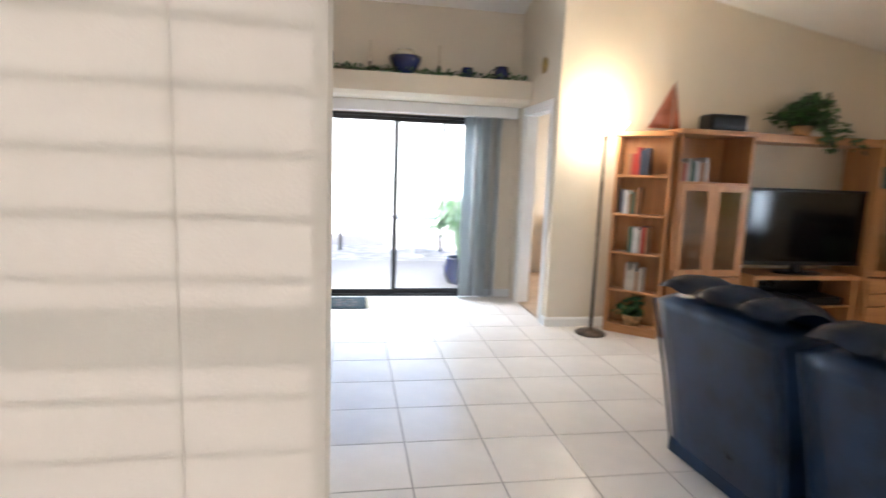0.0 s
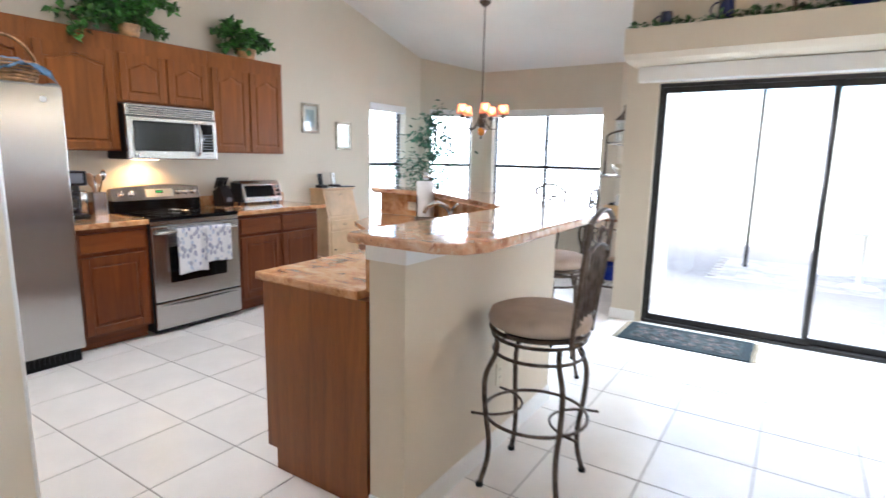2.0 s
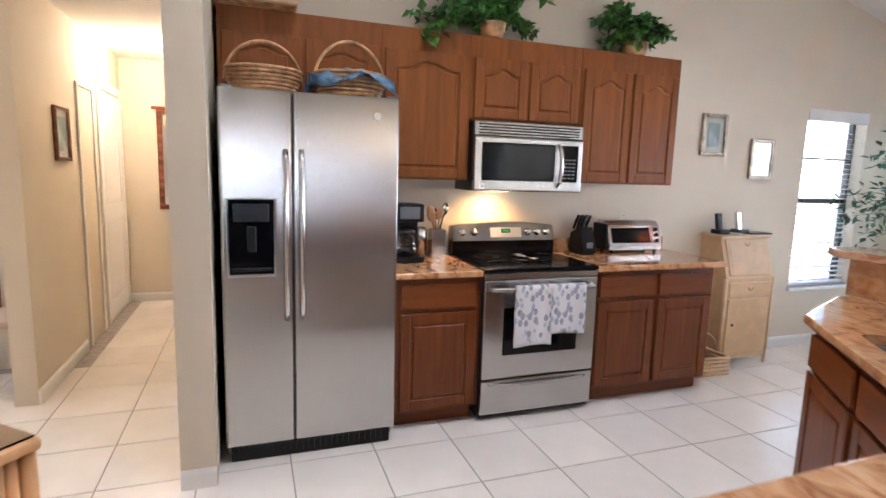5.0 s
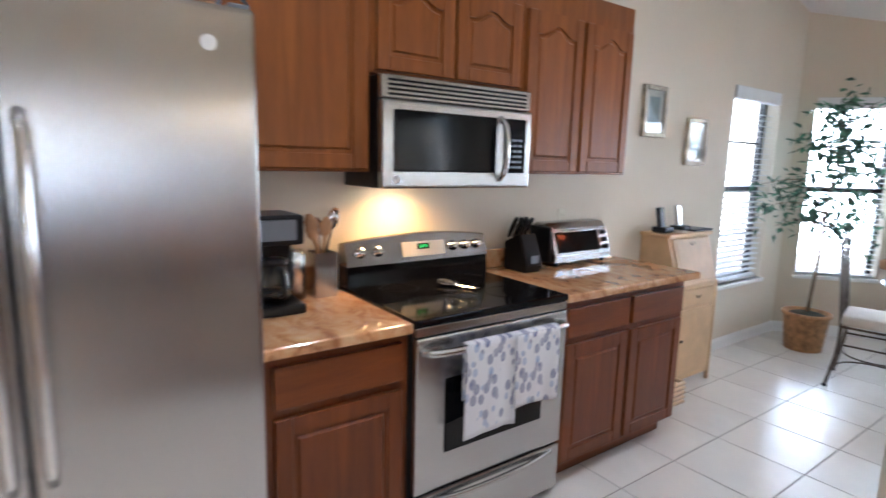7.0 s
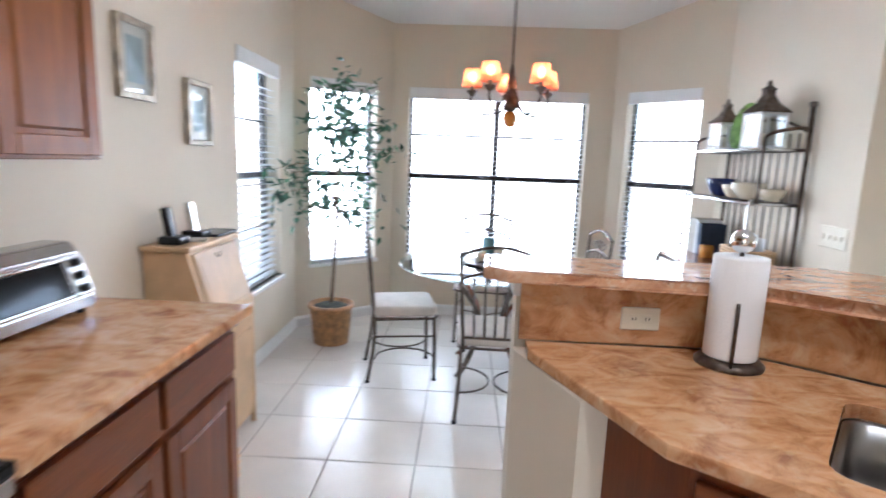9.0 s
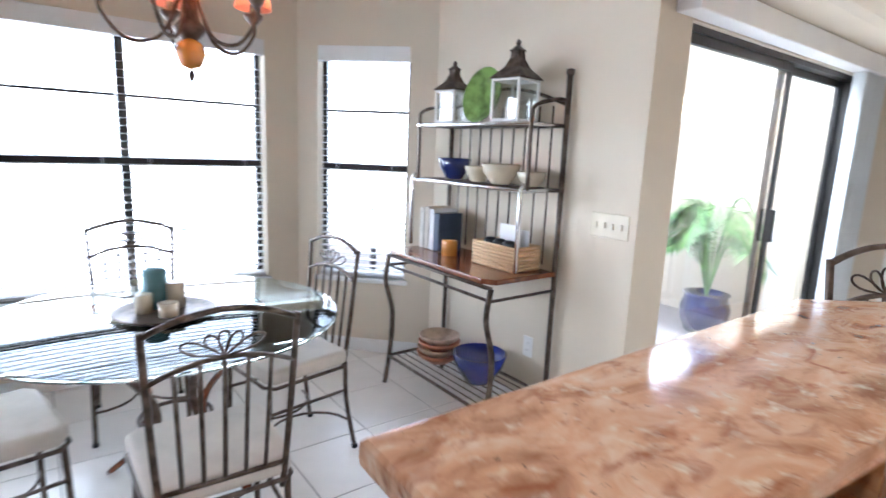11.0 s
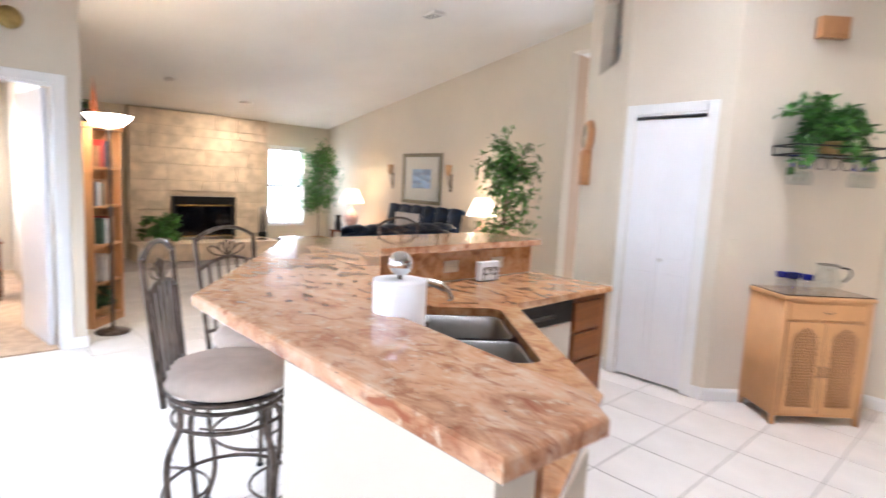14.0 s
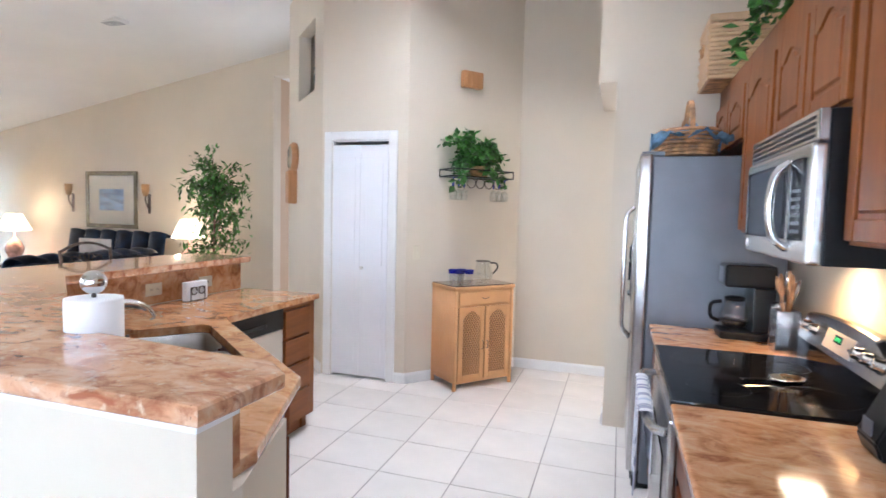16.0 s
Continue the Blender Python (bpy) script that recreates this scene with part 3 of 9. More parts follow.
# sliding glass door to the patio
ob = tagged(thing("door_1", "", "", -0.61, YS, 0.0, 0), "bronze-framed sliding glass patio door, closed", "", "", "structure")
W, H = 2.16, 2.03
bm = B()
bx(bm, 0, 0.03, 0.0, 0.025, 0.13, H)
bx(bm, W - 0.025, 0.03, 0, W, 0.13, H)
bx(bm, 0.025, 0.03, H - 0.03, W - 0.025, 0.13, H)
bx(bm, 0.025, 0.03, 0.0, W - 0.025, 0.13, 0.025)
part("door_frame", bm, DARKFRAME, ob, "dark bronze track and frame")
for i, (a, b, y) in enumerate(((0.025, 1.23, 0.05), (1.18, W - 0.025, 0.09))):
    bm = B()
    s = 0.030
    bx(bm, a, y, 0.026, a + s, y + 0.03, H - 0.031)
    bx(bm, b - s, y, 0.026, b, y + 0.03, H - 0.031)
    bx(bm, a + s, y, 0.026, b - s, y + 0.03, 0.026 + 0.05)
    bx(bm, a + s, y, H - 0.075, b - s, y + 0.03, H - 0.031)
    leaf = part("door_leaf", bm, DARKFRAME, ob, "dark framed glass leaf")
    bm = B()
    bx(bm, a + s, y + 0.012, 0.076, b - s, y + 0.018, H - 0.075)
    g = part("pane", bm, GLASS, leaf, "clear pane")
    g.visible_shadow = False
    if i == 0:
        bm = B()
        bx(bm, b - 0.036, y - 0.03, 0.95, b - 0.012, y, 1.15, 0.006, 2)
        part("door_handle", bm, DARKFRAME, leaf, "dark pull handle")
# blind valance and gathered upright slats
ob = thing("vertical_blind", "white vertical blind drawn open beside the sliding door", "window blind", -0.76, YS, 0.0)
bm = B()
bx(bm, 0, -0.115, 2.035, 2.68, -0.003, 2.15, 0.004)
part("valance", bm, TRIM, ob, "white blind valance")
me = None
b2 = B()
n = 5
A = []
for i in range(n):
    u = -0.044 + 0.088 * i / (n - 1)
    c = 0.008 * (1 - (u / 0.044) ** 2)
    A.append([b2.verts.new((u, c, z)) for z in (0.02, 2.03)] + [b2.verts.new((u, c + 0.0012, z)) for z in (0.02, 2.03)])
for a, b in zip(A, A[1:]):
    b2.faces.new((a[0], b[0], b[1], a[1]))
    b2.faces.new((a[2], a[3], b[3], b[2]))
for q in (A[0], A[-1]):
    b2.faces.new((q[0], q[1], q[3], q[2]))
bmesh.ops.recalc_face_normals(b2, faces=b2.faces)
me = mesh_of("slat", b2, mat("grey_white_vinyl", (0.74, 0.77, 0.77), 0.4, var=0.03, bump=0.05))
rng = random.Random(4)
for i in range(22):
    part("slat", me, None, ob, at=pose(2.10 + i * 0.0195, -0.062, 0, 0, 0, 70 + rng.uniform(-9, 9)))

# ledge over the slider
bm = B()
pts = [(5.50, 2.20), (5.50, 2.385), (YS, 2.385), (YS, 2.155), (5.62, 2.155), (5.56, 2.165)]
lo = [bm.verts.new((-0.80, y, z)) for y, z in pts]
hi = [bm.verts.new((DOORX, y, z)) for y, z in pts]
for i in range(6):
    bm.faces.new((lo[i], lo[(i + 1) % 6], hi[(i + 1) % 6], hi[i]))
bm.faces.new(lo)
bm.faces.new(hi[::-1])
bmesh.ops.recalc_face_normals(bm, faces=bm.faces)
structure("ledge", bm, PAINT, "beige plaster plant ledge over the sliding door")


def casing(name, p0, p1, z1, w=0.075, t=0.018):
    """Trim round a door opening seen from the room on the right of p0 to p1."""
    P0, P1 = Vector(p0), Vector(p1)
    L = (P1 - P0).length
    ang = math.degrees(math.atan2(P1.y - P0.y, P1.x - P0.x))
    bm = B()
    bx(bm, -w, -t, 0, 0, -0.001, z1 + w, 0.005)
    bx(bm, L, -t, 0, L + w, -0.001, z1 + w, 0.005)
    bx(bm, 0, -t, z1, L, -0.001, z1 + w, 0.005)
    bx(bm, 0, 0, 0, 0.012, 0.13, z1)
    bx(bm, L - 0.012, 0, 0, L, 0.13, z1)
    bx(bm, 0.012, 0, z1 - 0.012, L - 0.012, 0.13, z1)
    ob = part(name, bm, TRIM, None, at=pose(P0.x, P0.y, 0, 0, 0, ang))
    return tagged(ob, "white painted door casing", "", "", "structure")


def panel_door_mesh(w, h, panels, t=0.035, material=None):
    bm = B()
    bx(bm, 0, 0.002, 0, w, t - 0.002, h)
    st = 0.07
    bx(bm, 0, -0.004, 0, st, 0.0015, h)
    bx(bm, w - st, -0.004, 0, w, 0.0015, h)
    zs = [0.0] + [v for p in panels for v in (p[0], p[1])] + [h]
    for k in range(0, len(zs), 2):
        bx(bm, st, -0.004, zs[k], w - st, 0.0015, zs[k + 1])
    for z0, z1 in panels:
        bx(bm, st + 0.018, -0.003, z0 + 0.018, w - st - 0.018, 0.0018, z1 - 0.018, 0.003)
    return bm


DOORP = mat("white_door_paint", (0.80, 0.80, 0.82), 0.32, var=0.01, scale=3, bump=0.02)
# pantry bifold door
casing("door_2", (-0.975, 1.54), (-1.515, 1.54), 2.06)
ob = tagged(thing("door_2_leaves", "", "", -1.515 + 0.012, 1.51, 0.02, 0), "white panelled bifold pantry door, closed", "", "", "structure")
for i in range(2):
    w = 0.257
    bm = B()
    panel = ((0.12, 0.85), (0.97, 1.90))
    bx(bm, 0, 0, 0, w, 0.028, 2.0, 0.002)
    for z0, z1 in panel:
        bx(bm, 0.045, 0.0285, z0, w - 0.045, 0.032, z1, 0.003)
    part("door_leaf", bm, DOORP, ob, at=pose(0.003 + i * (w + 0.0015), 0.0, 0))
bm = B()
lathe(bm, [(0.008, 0), (0.008, 0.012), (0.015, 0.018), (0.015, 0.026), (0, 0.03)], 14)
part("door_knob", bm, WHITEPL, ob, "small white knob", at=Matrix.Translation((0.23, 0.032, 0.95)) @ Matrix.Rotation(radians(-90), 4, "X"))
# bedroom doorway with the door swung open
casing("door_3", (DOORX, 5.63), (DOORX, 4.87), 2.06)
bm = panel_door_mesh(0.74, 2.03, ((0.2, 0.9), (1.05, 1.85)))
ob = tagged(part("door_4", bm, DOORP, None, at=pose(DOORX + 0.16, 4.90, 0.012, 0, 0, 8)), "white bedroom door swung open", "", "", "structure")
bm = B()
bx(bm, 0.08, -0.4, -0.001, 0.5, 0.4, 0.012)
# hall doors
casing("door_5", (-6.24, 0.82), (-6.98, 0.82), 2.06)
casing("door_7", (-5.62, 0.82), (-6.02, 0.82), 2.0, 0.03)
bm = panel_door_mesh(0.74, 2.03, ((0.2, 0.9), (1.05, 1.85)))
tagged(part("door_6", bm, DOORP, None, at=pose(-6.24, 0.826, 0.012, 0, 0, 180)), "white hall door, closed", "", "", "structure")

# ---- lamps' light ----
for nm, a, b, w, hgt, watts in (("daylight_bay", (-2.5, 8.45, 1.4), (-2.5, 5, 0.9), 2.2, 2.1, 28), ("daylight_bay_west", (-4.02, 8.02, 1.4), (-3.2, 6.8, 1.1), 0.7, 1.5, 13),
                                ("daylight_bay_east", (-0.95, 8.1, 1.4), (-1.9, 6.9, 1.1), 0.7, 1.5, 5), ("daylight_west", (-4.5, 6.82, 1.4), (-2, 6.6, 1.1), 0.75, 1.5, 4),
                                ("daylight_patio", (0.47, 6.6, 2.75), (0.47, 4.6, 0.2), 2.1, 0.9, 45),
                                ("daylight_living", (7.25, 0.5, 1.4), (4, 0.9, 1.0), 0.7, 1.5, 26),
                                ("daylight_bedroom", (6.5, 5.67, 1.5), (4, 5.7, 1.0), 0.7, 1.3, 20), ("daylight_dining", (-4.55, -2.95, 1.4), (-4.0, 0, 1.0), 0.9, 1.4, 15)):
    lamp_area(nm, a, b, watts, w, hgt, (0.95, 0.98, 1.0))
lamp_point("torchiere_light", (2.30, 4.45, 1.97), 2.5, (1.0, 0.70, 0.40), 0.10)
lamp_point("hall_light", (-6.2, 1.25, 2.34), 11, (1.0, 0.74, 0.48), 0.05)
# Unseen fill lamps, added to brighten the kitchen floor and walls.
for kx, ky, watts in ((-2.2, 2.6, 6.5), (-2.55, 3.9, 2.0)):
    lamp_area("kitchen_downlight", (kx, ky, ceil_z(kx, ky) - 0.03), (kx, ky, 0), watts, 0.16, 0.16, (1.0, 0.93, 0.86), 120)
lamp_point("dining_light", (-3.9, -0.9, 1.9), 9, (1.0, 0.74, 0.5), 0.08)
lamp_area("foyer_daylight", (0.2, -2.5, 1.6), (-0.6, 0.6, 1.4), 7, 1.4, 1.6, (1.0, 0.93, 0.90))
# Unseen point lamp added outdoors to throw slat stripes on the foyer wall.
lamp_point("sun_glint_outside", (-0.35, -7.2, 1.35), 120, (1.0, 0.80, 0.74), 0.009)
# Bare area lamp added under the bedroom ceiling, without a fitting.
lamp_area("bedroom_lamp_light", (4.2, 5.6, 2.45), (4.2, 5.6, 0), 14, 0.5, 0.5, (1.0, 0.84, 0.68))
lamp_point("living_lamp_light", (5.25, 0.05, 1.30), 2.2, (1.0, 0.70, 0.40), 0.07)
lamp_point("living_lamp_light", (2.18, 0.05, 1.30), 2.2, (1.0, 0.70, 0.40), 0.07)
lamp_area("living_spot_light", (5.9, 1.75, ceil_z(5.9, 1.75) - 0.03), (6.5, 1.9, 0.8), 5.5, 0.12, 0.12, (1.0, 0.76, 0.5), 140)


# ---- mesh helpers for joinery ----
def prism_x(bm, poly, x0, x1, bevel=0.0, seg=1):
    """A slab over an outline (y, z) that faces +x, its front edge rounded."""
    lo = [bm.verts.new((x0, y, z)) for y, z in poly]
    hi = [bm.verts.new((x1, y, z)) for y, z in poly]
    n = len(poly)
    f = [bm.faces.new(hi), bm.faces.new(lo[::-1])] + [bm.faces.new((lo[i], lo[(i + 1) % n], hi[(i + 1) % n], hi[i])) for i in range(n)]
    bmesh.ops.recalc_face_normals(bm, faces=f)
    if bevel:
        bmesh.ops.bevel(bm, geom=list(f[0].edges), offset=bevel, segments=seg, affect="EDGES")
    return bm


def arch_line(y0, y1, z, rise, n=14):
    """The ogee of a cathedral panel, from y0 to y1, at height z, that rises in the middle."""
    out = []
    for i in range(n + 1):
        t = i / n
        s = abs(2 * t - 1)
        k = 0.0 if s > 0.86 else 0.5 * (1 + math.cos(math.pi * s / 0.86))
        out.append((y0 + (y1 - y0) * t, z + rise * k))
    return out


def door_mesh(w, h, rise=0.0, t=0.020, st=0.055, material=None):
    """A raised-panel cabinet door, w by h, its back at x = 0, its lower near corner at the origin."""
    bm = B()
    bx(bm, 0, 0.002, 0.002, t - 0.009, w - 0.002, h - 0.002)
    bx(bm, 0.0005, 0, 0, t, st, h, 0.003)
    bx(bm, 0.0005, w - st, 0, t, w, h, 0.003)
    bx(bm, 0.0008, st, 0, t - 0.0005, w - st, st, 0.003)
    top = arch_line(st, w - st, h - st - rise, rise)
    prism_x(bm, [(st, h), *top, (w - st, h)][::-1], 0.0008, t - 0.0005, 0.0)
    return mesh_of("door", bm, material or CAB)


def panel_mesh(w, h, rise=0.0, t=0.020, st=0.055, g=0.014, material=None):
    """The raised field of a door, with the same origin as the door."""
    pt = arch_line(st + g, w - st - g, h - st - rise - g, rise)
    return mesh_of("raised_panel", prism_x(B(), [(st + g, st + g), (w - st - g, st + g), *pt[::-1]], t - 0.0089, t - 0.001, 0.0075), material or CAB)


def drawer_mesh(w, h, t=0.020, material=None):
    bm = B()
    bx(bm, 0, 0, 0, t, w, h, 0.005, 2)
    return mesh_of("drawer_front", bm, material or CABY)


def base_unit(label, x, y, w, depth, doors, drawers=True, rz=0.0, h=0.865, kick=0.10, drawer_stack=0):
    """A base cabinet that faces +x: carcass, recessed plinth, drawer fronts over doors."""
    ob = thing("base_cabinet", label, "kitchen cabinet", x, y, 0, rz, "fitted kitchen cabinets")
    bm = B()
    bx(bm, -depth, 0, kick, 0, w, h, 0.002)
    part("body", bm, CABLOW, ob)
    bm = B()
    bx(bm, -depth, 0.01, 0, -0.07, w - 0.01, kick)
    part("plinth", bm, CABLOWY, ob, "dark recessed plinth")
    if drawer_stack:
        hh = (h - kick - 0.05) / drawer_stack
        for i in range(drawer_stack):
            part("drawer_front", drawer_mesh(w - 0.05, hh - 0.03, material=CABLOWY), None, ob, at=pose(0.001, 0.025, kick + 0.035 + i * hh))
        return ob
    dw = (w - 0.03 - 0.03 * doors) / doors
    for i in range(doors):
        y0 = 0.03 + i * (dw + 0.03)
        top = h - 0.03
        if drawers:
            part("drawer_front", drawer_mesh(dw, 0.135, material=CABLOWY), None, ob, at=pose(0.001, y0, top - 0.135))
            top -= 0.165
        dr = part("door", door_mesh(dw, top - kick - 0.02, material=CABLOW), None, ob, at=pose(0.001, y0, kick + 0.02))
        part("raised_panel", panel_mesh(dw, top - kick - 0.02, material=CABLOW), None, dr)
    return ob


def upper_unit(label, y, w, z0, z1, doors, rise=0.045, depth=0.24):
    ob = thing("wall_cabinet", label, "kitchen cabinet", XW + depth, y, z0, 0, "fitted kitchen wall cabinets")
    bm = B()
    bx(bm, -depth + 0.002, 0.0005, 0, 0, w - 0.0005, z1 - z0, 0.002)
    part("body", bm, CAB, ob)
    gap = 0.022
    dw = (w - gap * (doors + 1)) / doors
    for i in range(doors):
        dr = part("door", door_mesh(dw, z1 - z0 - 0.14, rise), None, ob, at=pose(0.001, gap + i * (dw + gap), 0.012))
        part("raised_panel", panel_mesh(dw, z1 - z0 - 0.14, rise), None, dr)
    return ob


# ---- kitchen run on the west wall ----
upper_unit("reddish-brown cabinet over the refrigerator with two arched doors", 1.88, 0.86, 1.85, 2.257, 2, 0.03)
upper_unit("tall reddish-brown wall cabinet with one arched door beside the microwave", 2.74, 0.55, 1.395, 2.257, 1)
upper_unit("short reddish-brown cabinet over the microwave with two arched doors", 3.29, 0.77, 1.765, 2.257, 2, 0.04)
upper_unit("reddish-brown wall cabinet with two arched doors above the toaster oven", 4.06, 0.80, 1.395, 2.257, 2)
base_unit("reddish-brown base cabinet between refrigerator and stove", -3.58, 2.75, 0.50, 0.60, 1)
base_unit("reddish-brown base cabinet with two drawers and two doors", -3.58, 4.015, 0.94, 0.60, 2)

for y0, y1, lab in ((2.735, 3.247, "salmon granite worktop beside the refrigerator"), (4.013, 5.03, "salmon granite worktop beside the stove")):
    bm = B()
    bx(bm, XW + 0.003, y0, 0.868, -3.535, y1, 0.905, 0.010, 3)
    bx(bm, XW + 0.002, y0 + 0.002, 0.9055, XW + 0.022, y1 - 0.002, 1.0, 0.003)
    solid("worktop", bm, GRANITELOW, lab, "worktop")


def refrigerator():
    ob = thing("refrigerator", "tall brushed steel side-by-side refrigerator with dark grey sides", "refrigerator", -3.455, 1.895, 0, 0)
    bm = B()
    bx(bm, -0.70, 0.005, 0.03, -0.065, 0.825, 1.775, 0.008, 2)
    part("body", bm, SIDEGREY, ob, "dark grey painted body")
    bm = B()
    bx(bm, -0.12, 0.02, 0.0, -0.03, 0.81, 0.085, 0.004)
    for k in range(26):
        bx(bm, -0.029, 0.04 + k * 0.029, 0.03, -0.022, 0.055 + k * 0.029, 0.075)
    part("grille", bm, BLACK, ob, "black slotted base grille")
    for k, (a, b, lab) in enumerate(((0.0, 0.318, "brushed steel freezer door"), (0.324, 0.83, "brushed steel refrigerator door"))):
        bm = B()
        if k == 0:
            z = [0.09, 0.98, 1.27, 1.79]
            bx(bm, -0.062, a, z[0], 0, b, z[3], 0.014, 3)
        else:
            bx(bm, -0.062, a, 0.09, 0, b, 1.79, 0.014, 3)
        d = part("door", bm, STEEL, ob, lab)
        y = b - 0.030 if k == 0 else a + 0.035
        bm = B()
        tube(bm, [(0.006, y, 0.72), (0.042, y, 0.76), (0.052, y, 0.80), (0.052, y, 1.44), (0.042, y, 1.48), (0.006, y, 1.52)], 0.013, 10)
        part("handle", bm, CHROME, d, "long polished bar handle")
        if k == 0:
            bm = B()
            bx(bm, 0.0005, 0.024, 0.93, 0.006, 0.244, 1.30, 0.004, 2)
            part("dispenser_frame", bm, CHROME, d, "grey steel dispenser surround")
            bm = B()
            bx(bm, 0.0065, 0.036, 0.945, 0.009, 0.232, 1.292, 0.002)
            part("dispenser", bm, BLACKGLASS, d, "black ice and water dispenser")
            bm = B()
            bx(bm, 0.0095, 0.055, 1.19, 0.018, 0.213, 1.275, 0.004)
            bx(bm, 0.0095, 0.045, 0.96, 0.022, 0.222, 0.975, 0.003)
            bx(bm, 0.0095, 0.114, 1.05, 0.02, 0.154, 1.17, 0.004)
            part("dispenser_panel", bm, BLACK, d)
        else:
            bm = B()
            bmesh.ops.create_cone(bm, cap_ends=True, segments=20, radius1=0.018, radius2=0.018, depth=0.003, matrix=Matrix.Translation((0.0025, 0.36 + 0.36, 1.70)) @ Matrix.Rotation(radians(90), 4, "Y"))
            part("badge", bm, WHITEPL, d, "small round badge")
    bm = B()
    bx(bm, -0.12, 0.01, 1.776, -0.01, 0.06, 1.80, 0.003)
    part("hinge_cover", bm, SIDEGREY, ob)
    bm = B()
    bx(bm, -0.12, 0.77, 1.776, -0.01, 0.82, 1.80, 0.003)
    part("hinge_cover", bm, SIDEGREY, ob)
    return ob


refrigerator()


def towel_mat():
    m = mat("printed_cotton_towel", (0.72, 0.70, 0.72), 0.9, var=0.02, scale=5, bump=0.3, fine=300)
    t = m.node_tree
    b = t.nodes["Principled BSDF"]
    co = t.nodes.new("ShaderNodeTexCoord")
    mp = t.nodes.new("ShaderNodeMapping")
    mp.inputs["Scale"].default_value = (0.0, 1.25, 0.85)
    mp.inputs["Rotation"].default_value = (0.5, 0, 0)
    v = t.nodes.new("ShaderNodeTexVoronoi")
    v.inputs["Scale"].default_value = 25
    v.inputs["Randomness"].default_value = 0.75
    t.links.new(co.outputs["Object"], mp.inputs[0])
    t.links.new(mp.outputs[0], v.inputs["Vector"])
    lt = t.nodes.new("ShaderNodeMapRange")
    lt.inputs[1].default_value, lt.inputs[2].default_value, lt.inputs[3].default_value, lt.inputs[4].default_value = 0.43, 0.48, 1, 0
    t.links.new(v.outputs["Distance"], lt.inputs[0])
    cr = t.nodes.new("ShaderNodeValToRGB")
    e = cr.color_ramp.elements
    cr.color_ramp.interpolation = "CONSTANT"
    e[0].color, e[1].color, e[1].position = (0.15, 0.16, 0.30, 1), (0.30, 0.38, 0.55, 1), 0.35
    x = e.new(0.7)
    x.color = (0.22, 0.22, 0.34, 1)
    sp = t.nodes.new("ShaderNodeSeparateColor")
    t.links.new(v.outputs["Color"], sp.inputs[0])
    t.links.new(sp.outputs[0], cr.inputs[0])
    w = t.nodes.new("ShaderNodeTexWave")
    w.inputs["Scale"].default_value, w.inputs["Distortion"].default_value = 30, 6
    t.links.new(mp.outputs[0], w.inputs["Vector"])
    ml = t.nodes.new("ShaderNodeMath")
    ml.operation = "MULTIPLY"
    mr = t.nodes.new("ShaderNodeMapRange")
    mr.inputs[3].default_value, mr.inputs[4].default_value = 0.6, 1.0
    t.links.new(w.outputs[1], mr.inputs[0])
    t.links.new(lt.outputs[0], ml.inputs[0])
    t.links.new(mr.outputs[0], ml.inputs[1])
    mx = t.nodes.new("ShaderNodeMix")
    mx.data_type = "RGBA"
    mx.inputs[6].default_value = (0.70, 0.69, 0.71, 1)
    t.links.new(ml.outputs[0], mx.inputs[0])
    t.links.new(cr.outputs[0], mx.inputs[7])
    t.links.new(mx.outputs[2], b.inputs["Base Color"])
    return m


def cloth(w, h, folds, amp, thick=0.004, seed=0, taper=0.0):
    """A hanging cloth, w wide (y) and h deep (down from z = 0), with soft upright folds."""
    rng = random.Random(seed)
    ph = [rng.uniform(0, 6.28) for _ in range(3)]
    bm = B()
    nu, nv = 28, 16
    g = []
    for s in (0, 1):
        for j in range(nv + 1):
            for i in range(nu + 1):
                u, v = i / nu, j / nv
                x = amp * (0.25 + 0.75 * v) * (math.sin(folds * 6.28 * u + ph[0]) + 0.5 * math.sin(folds * 11 * u + ph[1] + v)) + s * thick
                g.append(bm.verts.new((x, (u - 0.5) * w * (1 - taper * v) + w / 2, -v * h + 0.006 * math.sin(5 * u + ph[2]) * v)))
    n = (nu + 1) * (nv + 1)
    for s in (0, 1):
        for j in range(nv):
            for i in range(nu):
                a = s * n + j * (nu + 1) + i
                q = (a, a + 1, a + nu + 2, a + nu + 1)
                bm.faces.new([g[k] for k in (q if s == 0 else q[::-1])]).smooth = True
    for i in range(nu):
        bm.faces.new((g[i], g[n + i], g[n + i + 1], g[i + 1]))
        a = nv * (nu + 1) + i
        bm.faces.new((g[a], g[a + 1], g[n + a + 1], g[n + a]))
    for j in range(nv):
        a, c = j * (nu + 1), j * (nu + 1) + nu
        bm.faces.new((g[a], g[a + nu + 1], g[n + a + nu + 1], g[n + a]))
        bm.faces.new((g[c], g[n + c], g[n + c + nu + 1], g[c + nu + 1]))
    bmesh.ops.recalc_face_normals(bm, faces=bm.faces)
    return bm


SATIN = mat("satin_silver", (0.55, 0.53, 0.50), 0.35, 0.6, 0.03, 5, 0.02)
PANELSTEEL = brushed("dark_brushed_steel", (0.34, 0.32, 0.30), 0.22, axis=1)


